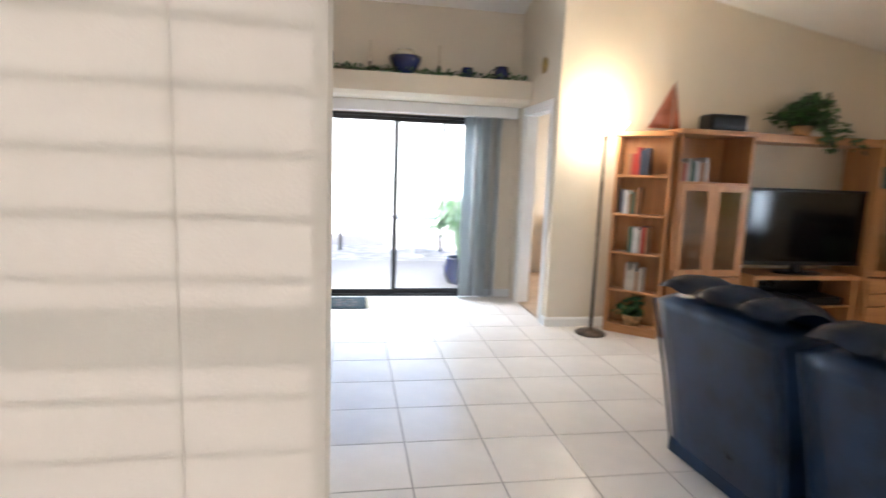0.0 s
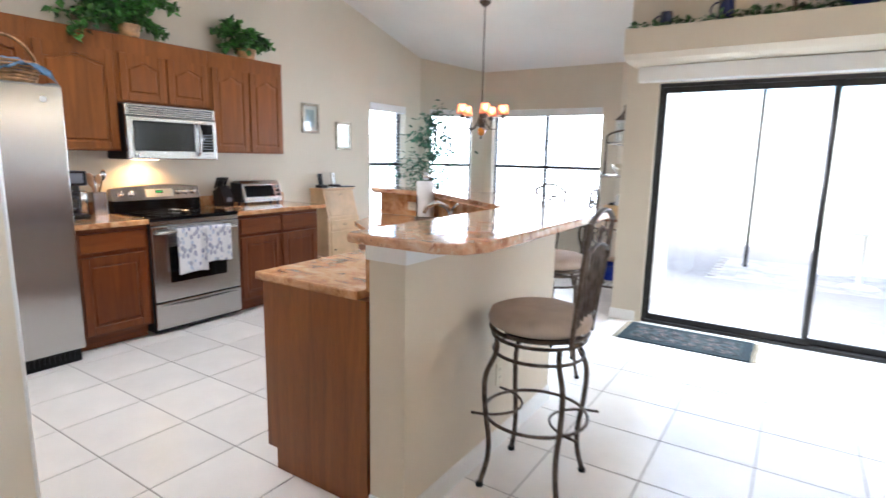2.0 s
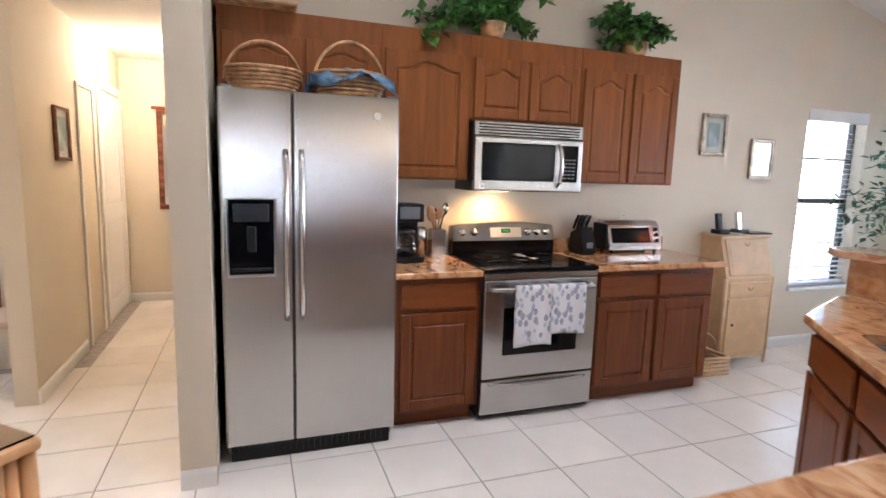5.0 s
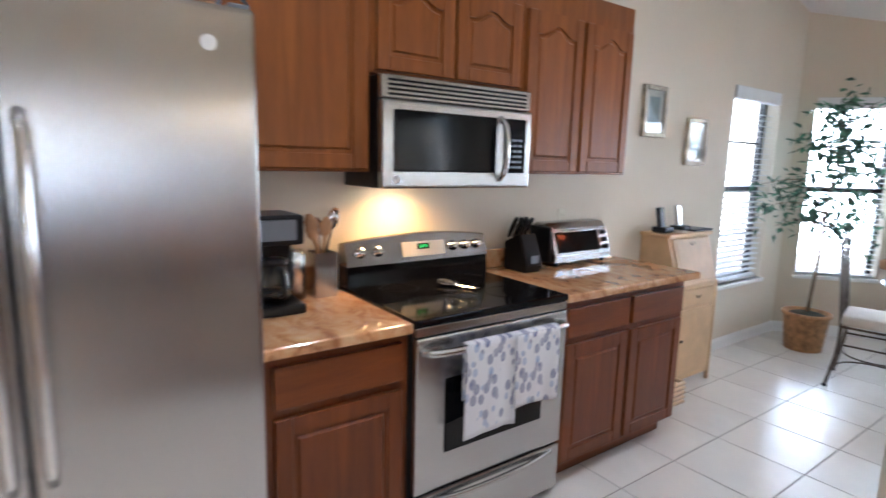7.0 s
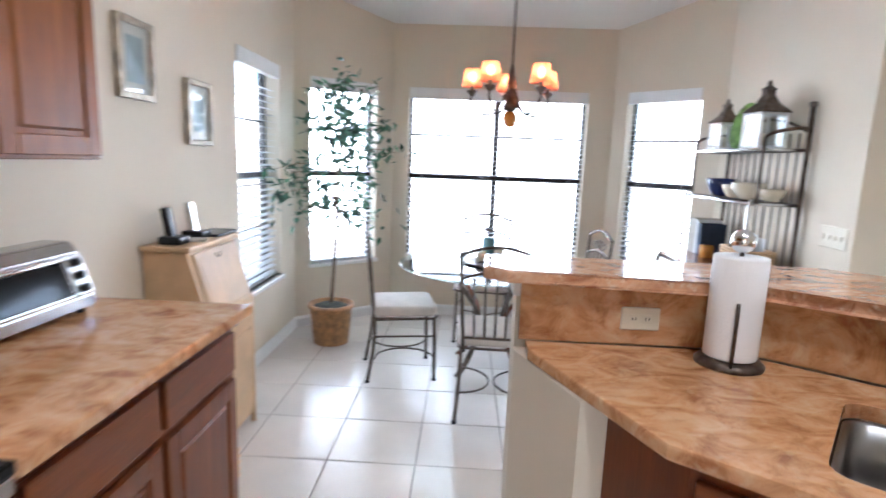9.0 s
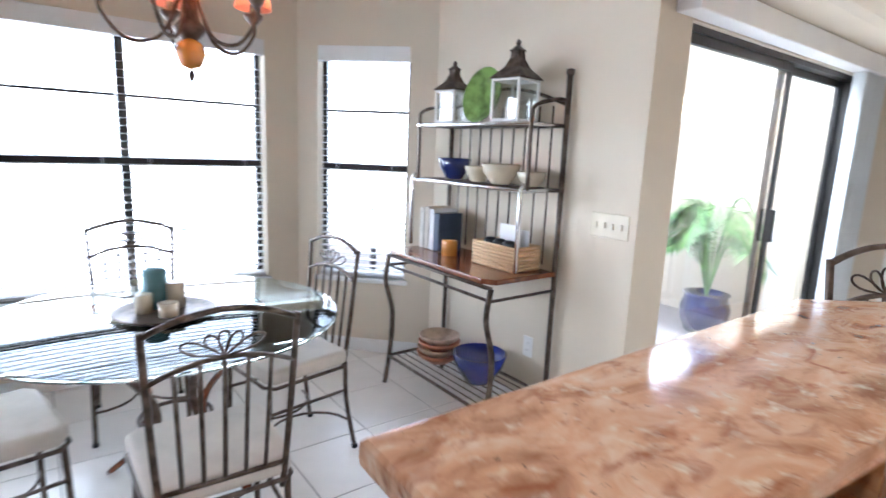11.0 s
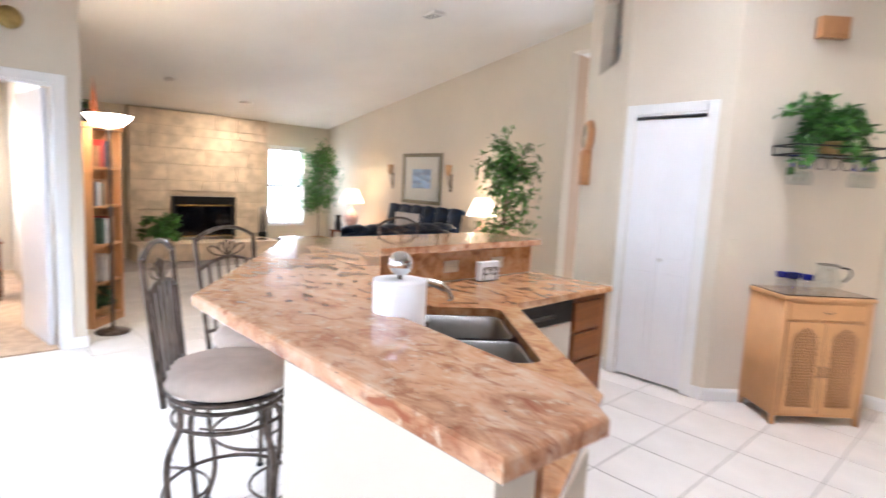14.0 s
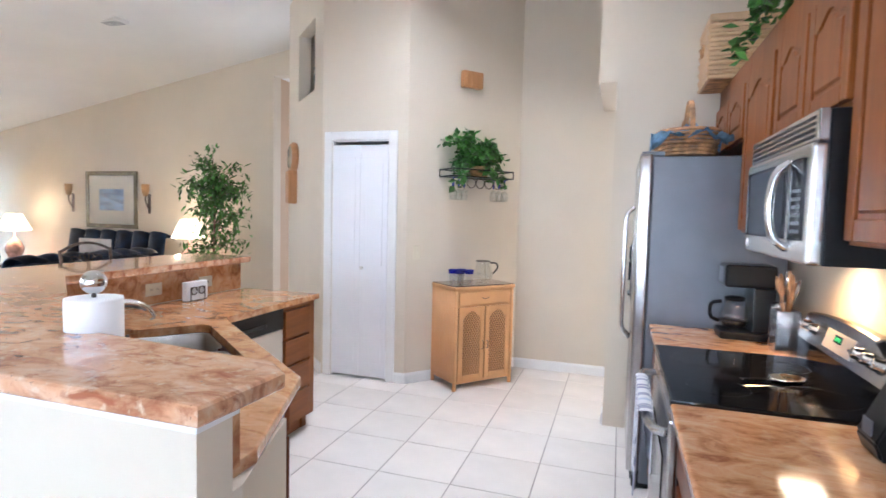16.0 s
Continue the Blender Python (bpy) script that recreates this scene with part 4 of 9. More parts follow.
def stove():
    ob = thing("stove", "stainless steel electric range with a black glass cooktop", "stove", -3.535, 3.253, 0, 0)
    W = 0.754
    bm = B()
    bx(bm, -0.62, 0, 0.02, -0.03, W, 0.885, 0.003)
    part("body", bm, BLACK, ob, "black enamelled body")
    bm = B()
    bx(bm, -0.615, 0, 0.886, 0.0, W, 0.912, 0.006, 2)
    part("cooktop", bm, BLACKGLASS, ob, "black ceramic glass cooktop")
    bm = B()
    for cx, cy, r in ((-0.16, 0.20, 0.11), (-0.16, 0.56, 0.095), (-0.44, 0.20, 0.08), (-0.44, 0.56, 0.11)):
        bm = B()
        tube(bm, arc((cx, cy, 0.9122), r, 0, 345, 30), 0.0005, 4)
        part("burner_ring", bm, BLACK, ob, "faint grey burner ring")
    bm = B()
    bx(bm, -0.028, 0.004, 0.262, 0, W - 0.004, 0.845, 0.008, 2)
    d = part("oven_door", bm, STEEL, ob, "brushed steel oven door")
    bm = B()
    bx(bm, 0.0005, 0.13, 0.40, 0.004, 0.62, 0.68, 0.003)
    part("window", bm, BLACKGLASS, d, "dark oven window")
    bm = B()
    tube(bm, curve3([(0.0, 0.03, 0.795), (0.045, 0.06, 0.80), (0.058, 0.20, 0.80), (0.060, 0.377, 0.80), (0.058, 0.55, 0.80), (0.045, 0.69, 0.80), (0.0, 0.72, 0.795)], 5), 0.014, 10)
    part("handle", bm, STEEL, d, "curved steel door handle")
    bm = B()
    bx(bm, -0.028, 0.004, 0.849, -0.002, W - 0.004, 0.884, 0.003)
    part("front_trim", bm, STEEL, ob)
    bm = B()
    bx(bm, -0.028, 0.004, 0.045, -0.001, W - 0.004, 0.252, 0.008, 2)
    tube(bm, curve3([(-0.004, 0.05, 0.225), (0.018, 0.2, 0.222), (0.022, 0.377, 0.220), (0.018, 0.55, 0.222), (-0.004, 0.70, 0.225)], 5), 0.010, 8)
    part("drawer", bm, STEEL, ob, "brushed steel warming drawer")
    bm = B()
    prism_y = [(-0.615, 0.913), (-0.53, 0.913), (-0.535, 1.0), (-0.615, 1.0)]
    v0 = [bm.verts.new((x, 0.003, z)) for x, z in prism_y]
    v1 = [bm.verts.new((x, W - 0.003, z)) for x, z in prism_y]
    for i in range(4):
        bm.faces.new((v0[i], v1[i], v1[(i + 1) % 4], v0[(i + 1) % 4]))
    bm.faces.new(v0)
    bm.faces.new(v1[::-1])
    bmesh.ops.recalc_face_normals(bm, faces=bm.faces)
    part("backguard", bm, BLACKGLASS, ob, "black glass backguard")
    bm = B()
    n = 16
    rows = []
    for i in range(n + 1):
        u = i / n
        y = 0.003 + u * (W - 0.006)
        top = 1.10 + 0.025 * (1 - (2 * u - 1) ** 2)
        rows.append([bm.verts.new(p) for p in ((-0.530, y, 1.001), (-0.560, y, top - 0.006), (-0.572, y, top), (-0.617, y, top - 0.01), (-0.617, y, 1.001))])
    for a, b in zip(rows, rows[1:]):
        for i in range(5):
            bm.faces.new((a[i], b[i], b[(i + 1) % 5], a[(i + 1) % 5]))
    bm.faces.new(rows[0])
    bm.faces.new(rows[-1][::-1])
    bmesh.ops.recalc_face_normals(bm, faces=bm.faces)
    panel = part("control_panel", bm, PANELSTEEL, ob, "curved steel control panel")
    bm = B()
    prism_x(bm, [(0.27, 1.022), (0.50, 1.022), (0.50, 1.088), (0.27, 1.088)], 0, 0.004, 0.001)
    disp = part("display", bm, SATIN, panel, "pale satin clock panel", at=pose(-0.533, 0, 0.0, 0, -0))
    disp.matrix_basis = Matrix.Translation((-0.532, 0, 1.02)) @ Matrix.Rotation(radians(-16), 4, "Y") @ Matrix.Translation((0, 0, -1.02))
    bm = B()
    prism_x(bm, [(0.350, 1.052), (0.415, 1.052), (0.415, 1.078), (0.350, 1.078)], 0.0043, 0.0052)
    part("clock_window", bm, BLACKGLASS, panel, "dark clock window").matrix_basis = disp.matrix_basis
    bm = B()
    for k in range(4):
        bx(bm, 0.0054, 0.360 + 0.012 * k, 1.058, 0.0058, 0.367 + 0.012 * k, 1.072)
    part("digits", bm, glow("green_digits", (0.05, 0.55, 0.16), 0.12), panel, "green lit digits").matrix_basis = disp.matrix_basis
    for y in (0.07, 0.155, 0.55, 0.62, 0.69):
        bm = B()
        lathe(bm, [(0.024, 0), (0.024, 0.004), (0.019, 0.006), (0.018, 0.024), (0.012, 0.027), (0, 0.027)], 18)
        bx(bm, -0.004, -0.018, 0.024, 0.004, 0.018, 0.032, 0.001)
        part("knob", bm, CHROME, panel, "steel control knob", at=Matrix.Translation((-0.545, y, 1.055)) @ Matrix.Rotation(radians(74), 4, "Y"))
    return ob


stove()
TOWEL = towel_mat()
ob = thing("dish_towel", "white dish towel with blue leaf print hanging on the oven handle", "towel", -3.474, 3.415, 0.817)
bm = cloth(0.225, 0.285, 1.3, 0.004, seed=2)
part("front_fold", bm, TOWEL, ob, at=pose(0.019, 0.228, 0))
bm = cloth(0.24, 0.345, 1.3, 0.004, seed=5, taper=0.0)
part("front_layer", bm, TOWEL, ob, at=pose(0.012, 0.0, 0))
bm = cloth(0.40, 0.22, 2.0, 0.003, seed=8)
part("back_layer", bm, TOWEL, ob, at=pose(-0.030, 0.015, 0))
bm = B()
tube(bm, [(0.017, 0.015, -0.004), (0.0, 0.015, 0.004), (0.0, 0.43, 0.004), (0.017, 0.43, -0.004)], 0.003, 6)
n0 = []
for i in range(9):
    a = radians(180 * i / 8)
    n0.append([bm.verts.new((-0.004 + 0.021 * math.cos(a), y, 0.0 + 0.007 * math.sin(a))) for y in (0.005, 0.46)])
for a, b in zip(n0, n0[1:]):
    bm.faces.new((a[0], a[1], b[1], b[0])).smooth = True
part("top_fold", bm, TOWEL, ob)


def microwave():
    ob = thing("microwave", "stainless steel over-the-range microwave with a curved handle", "microwave", -3.858, 3.294, 1.335, 0)
    W, H = 0.756, 0.42
    bm = B()
    bx(bm, -0.318, 0.004, 0.0, -0.03, W - 0.004, H, 0.003)
    part("body", bm, BLACK, ob, "black case")
    bm = B()
    bx(bm, -0.029, 0, H - 0.085, 0.0, W, H, 0.004)
    g = part("vent_grille", bm, STEEL, ob, "steel vent grille with dark slots")
    for k in range(4):
        bm = B()
        bx(bm, 0.0004, 0.03, H - 0.074 + k * 0.017, 0.002, W - 0.03, H - 0.066 + k * 0.017)
        part("slot", bm, BLACK, g)
    bm = B()
    bx(bm, -0.029, 0, 0.0, 0.012, W, H - 0.088, 0.012, 3)
    d = part("door", bm, STEEL, ob, "brushed steel door")
    bm = B()
    bx(bm, 0.0125, 0.05, 0.065, 0.0155, 0.545, H - 0.125, 0.008, 2)
    part("window", bm, BLACKGLASS, d, "dark tinted window")
    bm = B()
    bx(bm, 0.0125, 0.60, 0.065, 0.0155, 0.715, H - 0.125, 0.006, 2)
    p = part("keypad", bm, BLACKGLASS, ob, "black touch keypad")
    for j in range(6):
        for i in range(3):
            bm = B()
            bx(bm, 0.016, 0.618 + i * 0.029, 0.085 + j * 0.023, 0.0166, 0.638 + i * 0.029, 0.095 + j * 0.023)
            part("key", bm, SIDEGREY, p)
    bm = B()
    tube(bm, curve3([(0.010, 0.572, 0.035), (0.05, 0.572, 0.075), (0.062, 0.572, 0.16), (0.050, 0.572, 0.255), (0.010, 0.572, 0.295)], 6), 0.013, 10)
    part("handle", bm, CHROME, d, "bowed steel handle")
    bm = B()
    lathe(bm, [(0.016, 0), (0.016, 0.0015), (0, 0.0016)], 16)
    part("badge", bm, WHITEPL, d, "small round badge", at=Matrix.Translation((0.0125, 0.06, 0.035)) @ Matrix.Rotation(radians(90), 4, "Y"))
    bm = B()
    bx(bm, -0.25, 0.15, -0.006, -0.12, 0.30, 0.0)
    part("hood_light", bm, glow("warm_lamp_lens", (1.0, 0.7, 0.4), 4), ob, "lit hood lamp")
    return ob


microwave()
lamp_area("hood_lamp", (-4.02, 3.52, 1.322), (-4.08, 3.52, 0.9), 0.75, 0.07, 0.07, (1.0, 0.50, 0.14), 140)

# ---- peninsula ----
bar_outer = [(-2.725, 5.03), (-1.60, 5.03), (-0.415, 4.17), (-0.415, 2.72), (-0.46, 2.62), (-0.55, 2.575), (-0.93, 2.575), (-0.95, 2.62), (-0.955, 3.94), (-1.99, 4.70), (-2.67, 4.745), (-2.735, 4.80)]
bm = prism(B(), bar_outer, 1.085, 1.124, 0.013, 3)
solid("raised_worktop", bm, GRANITE, "raised salmon granite bar top with rounded edges", "worktop")
# half wall: outer face, then inner face
hw = [(-2.63, 4.93), (-1.95, 4.93), (-0.68, 3.998), (-0.68, 2.60), (-0.845, 2.60), (-0.845, 3.984), (-1.998, 4.83), (-2.63, 4.83)]
bm = prism(B(), hw, 0.0, 1.03)
pen = structure("wall_peninsula", bm, PAINT, "beige half wall under the bar top")
hw2 = [(-2.64, 4.94), (-1.947, 4.94), (-0.67, 4.003), (-0.67, 2.59), (-0.855, 2.59), (-0.855, 3.978), (-2.001, 4.82), (-2.64, 4.82)]
bm = prism(B(), hw2, 1.0305, 1.084)
structure("trim_bar", bm, TRIM, "white painted trim under the bar top")
for a, b in (((-0.845, 2.60), (-0.68, 2.60)), ((-0.68, 2.60), (-0.68, 3.998)), ((-0.68, 3.998), (-1.95, 4.93)), ((-1.95, 4.93), (-2.63, 4.93))):
    skirt(a, b)
# granite riser behind the sink
rs = [(-0.857, 2.62), (-0.857, 3.976), (-2.005, 4.817), (-2.62, 4.817), (-2.62, 4.795), (-2.012, 4.795), (-0.880, 3.964), (-0.880, 2.62)]
bm = prism(B(), rs[::-1], 0.902, 1.083, 0.0)
solid("granite_riser", bm, GRANITELOW, "salmon granite riser between worktop and bar top", "worktop")
ctr = [(-0.90, 2.59), (-0.90, 3.95), (-2.02, 4.79), (-2.60, 4.79), (-2.60, 4.71), (-2.385, 4.20), (-1.575, 3.575), (-1.49, 3.50), (-1.485, 2.59)]


def with_hole(name, outer, holes, z0, z1, material, bevel=0.008):
    """A slab with holes cut through it."""
    bm = prism(B(), outer, z0, z1, bevel, 2)
    me = mesh_of(name, bm, material)
    base = bpy.data.objects.new(name, me)
    scene.collection.objects.link(base)
    for hpoly in holes:
        hb = prism(B(), hpoly, z0 - 0.05, z1 + 0.05)
        bmesh.ops.recalc_face_normals(hb, faces=hb.faces)
        cut = bpy.data.objects.new("cut", mesh_of("cut", hb, material))
        scene.collection.objects.link(cut)
        md = base.modifiers.new("cut", "BOOLEAN")
        md.object, md.operation, md.solver = cut, "DIFFERENCE", "EXACT"
        bpy.context.view_layer.update()
        dg = bpy.context.evaluated_depsgraph_get()
        nm = bpy.data.meshes.new_from_object(base.evaluated_get(dg))
        base.modifiers.clear()
        base.data = nm
        bpy.data.objects.remove(cut)
    return base


def rot2(p, c, a):
    a = radians(a)
    return (c[0] + p[0] * math.cos(a) - p[1] * math.sin(a), c[1] + p[0] * math.sin(a) + p[1] * math.cos(a))


def rrect(w, h, r, c, a, n=4):
    pts = []
    for sx, sy, a0 in ((1, 1, 0), (-1, 1, 90), (-1, -1, 180), (1, -1, 270)):
        for i in range(n + 1):
            t = radians(a0 + 90 * i / n)
            pts.append((sx * (w / 2 - r) + r * math.cos(t), sy * (h / 2 - r) + r * math.sin(t)))
    return [rot2(p, c, a) for p in pts]


SC, SA = (-1.70, 4.06), -38.0
# two bowls along the slanted run
BOWLS = [((-0.19, 0.0), 0.36, 0.40), ((0.20, 0.0), 0.34, 0.40)]
hole = rrect(0.76, 0.42, 0.05, SC, SA)
ob = with_hole("worktop", ctr, [hole], 0.866, 0.902, GRANITELOW)
tagged(ob, "salmon granite worktop round the corner sink", "worktop")
SINKSTEEL = mat("worn_sink_steel", (0.26, 0.25, 0.24), 0.32, 1.0, 0.05, 12, 0.02)
ob = thing("kitchen_sink", "undermounted steel double bowl sink in the corner worktop", "sink", SC[0], SC[1], 0.865, SA)
for cx, w in ((-0.195, 0.365), (0.195, 0.365)):
    bm = B()
    outer = rrect(w, 0.41, 0.05, (cx, 0), 0)
    inner = rrect(w - 0.03, 0.38, 0.045, (cx, 0), 0)
    low = rrect(w - 0.07, 0.34, 0.06, (cx, 0), 0)
    rings = [[bm.verts.new((x, y, z)) for x, y in P] for P, z in ((outer, 0.0), (inner, -0.004), (inner, -0.12), (low, -0.185))]
    n = len(outer)
    for a, b in zip(rings, rings[1:]):
        for i in range(n):
            bm.faces.new((a[i], a[(i + 1) % n], b[(i + 1) % n], b[i])).smooth = True
    bm.faces.new(rings[-1])
    lathe(bm, [(0.04, 0), (0.04, 0.003), (0.0, 0.002)], 16, (cx, 0, -0.184))
    bmesh.ops.recalc_face_normals(bm, faces=bm.faces)
    part("bowl", bm, SINKSTEEL, ob, "brushed steel bowl")
bm = B()
bx(bm, -0.42, -0.25, -0.19, 0.42, 0.25, -0.186)
part("bowl_base", bm, SIDEGREY, ob)


def faucet(x, y, rz):
    ob = thing("faucet", "brushed steel kitchen faucet with a low arched spout", "faucet", x, y, 0.9025, rz)
    bm = B()
    lathe(bm, [(0.032, 0), (0.032, 0.008), (0.022, 0.02), (0.020, 0.09), (0.024, 0.10), (0.022, 0.13), (0.0, 0.14)], 18)
    part("base", bm, CHROME, ob)
    bm = B()
    tube(bm, curve3([(0, 0, 0.09), (0.03, 0, 0.15), (0.10, 0, 0.185), (0.17, 0, 0.165), (0.20, 0, 0.12)], 6), [0.016] * 18 + [0.013] * 7, 12)
    part("spout", bm, CHROME, ob)
    bm = B()
    tube(bm, [(0, 0, 0.13), (-0.02, 0.03, 0.17), (-0.03, 0.07, 0.185)], [0.013, 0.010, 0.007], 10)
    part("lever", bm, CHROME, ob, "single lever")
    return ob


fx, fy = rot2((-0.02, 0.26), SC, SA)
faucet(fx, fy, SA - 90)
fx, fy = rot2((0.22, 0.25), SC, SA)
ob = thing("soap_dispenser", "small steel soap dispenser beside the faucet", "soap dispenser", fx, fy, 0.9025, SA - 90)
bm = B()
lathe(bm, [(0.018, 0), (0.018, 0.01), (0.010, 0.02), (0.009, 0.055), (0.0, 0.058)], 14)
tube(bm, [(0, 0, 0.05), (0.03, 0, 0.062), (0.055, 0, 0.055)], 0.006, 8)
part("pump", bm, CHROME, ob)

# cabinets under the slanted worktop
ob = thing("end_cabinet", "reddish-brown drawer cabinet at the end of the peninsula", "kitchen cabinet", 0, 0, 0, 0, "fitted kitchen cabinets")
bm = B()
prism(bm, [(-0.866, 2.62), (-0.866, 2.66), (-1.455, 2.66), (-1.455, 2.605), (-0.866, 2.605)], 0.10, 0.865)
bx(bm, -1.40, 2.608, 0.0, -0.866, 2.66, 0.0995)
part("side_panel", bm, CAB, ob, "plain reddish-brown end panel")
bm = B()
bx(bm, -1.452, 2.661, 0.10, -0.90, 2.95, 0.864)
part("body", bm, CAB, ob)
bm = B()
bx(bm, -1.39, 2.661, 0.0, -0.90, 3.5, 0.0995)
part("plinth", bm, CABY, ob)
zz = [0.12, 0.32, 0.50, 0.67]
for i, z in enumerate(zz):
    part("drawer_front", drawer_mesh(0.27, (zz[i + 1] - z - 0.02) if i < 3 else 0.165), None, ob, at=pose(-1.4525, 2.95, z, 0, 0, 180))
ob = thing("dishwasher", "stainless steel dishwasher with a black control strip", "dishwasher", -1.455, 3.56, 0, 180)
bm = B()
bx(bm, -0.56, 0.002, 0.10, -0.03, 0.598, 0.86, 0.002)
part("body", bm, BLACK, ob)
bm = B()
bx(bm, -0.029, 0.004, 0.11, 0.006, 0.596, 0.73, 0.006, 2)
part("door", bm, mat("off_white_panel", (0.62, 0.55, 0.46), 0.4, var=0.03, bump=0.02), ob, "pale door panel")
bm = B()
bx(bm, -0.029, 0.004, 0.735, 0.012, 0.596, 0.858, 0.006, 2)
p = part("control_strip", bm, BLACK, ob, "black control strip")
bm = B()
bx(bm, 0.0125, 0.20, 0.775, 0.022, 0.42, 0.80, 0.006, 2)
part("latch", bm, BLACKGLASS, p)
bm = B()
lathe(bm, [(0.016, 0), (0.014, 0.012), (0, 0.013)], 14)
part("dial", bm, SIDEGREY, p, at=Matrix.Translation((0.0125, 0.06, 0.80)) @ Matrix.Rotation(radians(90), 4, "Y"))

ob = thing("corner_sink_cabinet", "reddish-brown corner cabinet below the sink", "kitchen cabinet", 0, 0, 0, 0, "fitted kitchen cabinets")
bm = prism(B(), [(-2.36, 4.829), (-2.63, 4.829), (-2.63, 4.80), (-2.50, 4.45), (-2.4305, 4.45), (-2.361, 4.785)], 0.0, 0.865)
structure("wall_peninsula_return", bm, PAINT, "beige return of the half wall at the cabinet end")
body = [(-0.90, 3.57), (-0.90, 4.03), (-1.92, 4.785), (-2.36, 4.785), (-2.43, 4.45), (-2.33, 4.21), (-1.545, 3.60), (-1.452, 3.565)]
bm = prism(B(), body, 0.10, 0.865)
bmesh.ops.delete(bm, geom=[f for f in bm.faces if all(v.co.z > 0.86 for v in f.verts)], context="FACES_ONLY")
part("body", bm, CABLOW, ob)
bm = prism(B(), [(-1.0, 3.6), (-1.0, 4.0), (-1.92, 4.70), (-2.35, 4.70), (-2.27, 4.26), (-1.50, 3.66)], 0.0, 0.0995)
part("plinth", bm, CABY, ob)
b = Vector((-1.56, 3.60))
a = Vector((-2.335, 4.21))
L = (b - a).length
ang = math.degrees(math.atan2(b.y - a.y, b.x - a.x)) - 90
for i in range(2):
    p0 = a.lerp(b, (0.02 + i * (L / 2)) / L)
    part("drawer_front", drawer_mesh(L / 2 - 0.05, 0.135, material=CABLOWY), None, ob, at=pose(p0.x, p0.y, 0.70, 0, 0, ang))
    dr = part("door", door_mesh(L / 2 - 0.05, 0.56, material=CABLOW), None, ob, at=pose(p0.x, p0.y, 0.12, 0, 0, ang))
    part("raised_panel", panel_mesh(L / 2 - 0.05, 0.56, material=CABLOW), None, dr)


# ---- seats ----
def seat_back(ob, x, z0, z1, hw, uprights=None):
    """A wrought back in the plane x = const: posts, two arched rails, a five-petal motif and spindles."""
    lean = 0.05
    def q(y, z):
        return (x + lean * (z - z0) / (z1 - z0), y, z)
    for s in (-1, 1):
        bm = B()
        tube(bm, curve3([q(s * (hw - 0.03), z0 - 0.04), q(s * (hw - 0.015), (z0 * 2 + z1) / 3), q(s * hw, z1 - 0.05), q(s * (hw + 0.002), z1 - 0.028)], 5), 0.010, 8)
        part("back_post", bm, IRON, ob)
    bm = B()
    tube(bm, [q(-hw + 2 * hw * i / 12, z1 - 0.035 + 0.05 * (1 - (i / 6 - 1) ** 2)) for i in range(13)], 0.012, 8, flat=0.7)
    part("top_rail", bm, IRON, ob)
    zr = z1 - 0.135
    bm = B()
    tube(bm, [q((-hw + 0.006) + 2 * (hw - 0.006) * i / 12, zr - 0.03 + 0.045 * (1 - (i / 6 - 1) ** 2)) for i in range(13)], 0.010, 8, flat=0.7)
    part("middle_rail", bm, IRON, ob)
    for k, a in enumerate((-62, -31, 0, 31, 62)):
        bm = B()
        L = 0.085 if abs(a) < 50 else 0.12
        d = (math.sin(radians(a)), math.cos(radians(a)) * (0.85 if abs(a) < 50 else 0.8))
        nrm = (d[1], -d[0])
        base = (0.0, zr + 0.018)
        loop = []
        for i in range(13):
            t = i / 12
            u, w = L * math.sin(math.pi * t), 0.017 * math.sin(2 * math.pi * t)
            loop.append(q(base[0] + d[0] * u + nrm[0] * w, base[1] + d[1] * u + nrm[1] * w))
        tube(bm, loop[:-1], 0.0035, 5, close=True)
        part("petal", bm, IRON, ob)
    zb = z0 + 0.045
    bm = B()
    tube(bm, [q(-hw + 0.03 + 2 * (hw - 0.03) * i / 6, zb) for i in range(7)], 0.008, 6)
    part("lower_rail", bm, IRON, ob)
    for i in range(5):
        y = (i - 2) * (hw * 0.32)
        bm = B()
        top = zr - 0.03 + 0.045 * (1 - (y / hw) ** 2)
        tube(bm, [q(y * 0.9, zb), q(y, top)], 0.0065, 6)
        part("spindle", bm, IRON, ob)


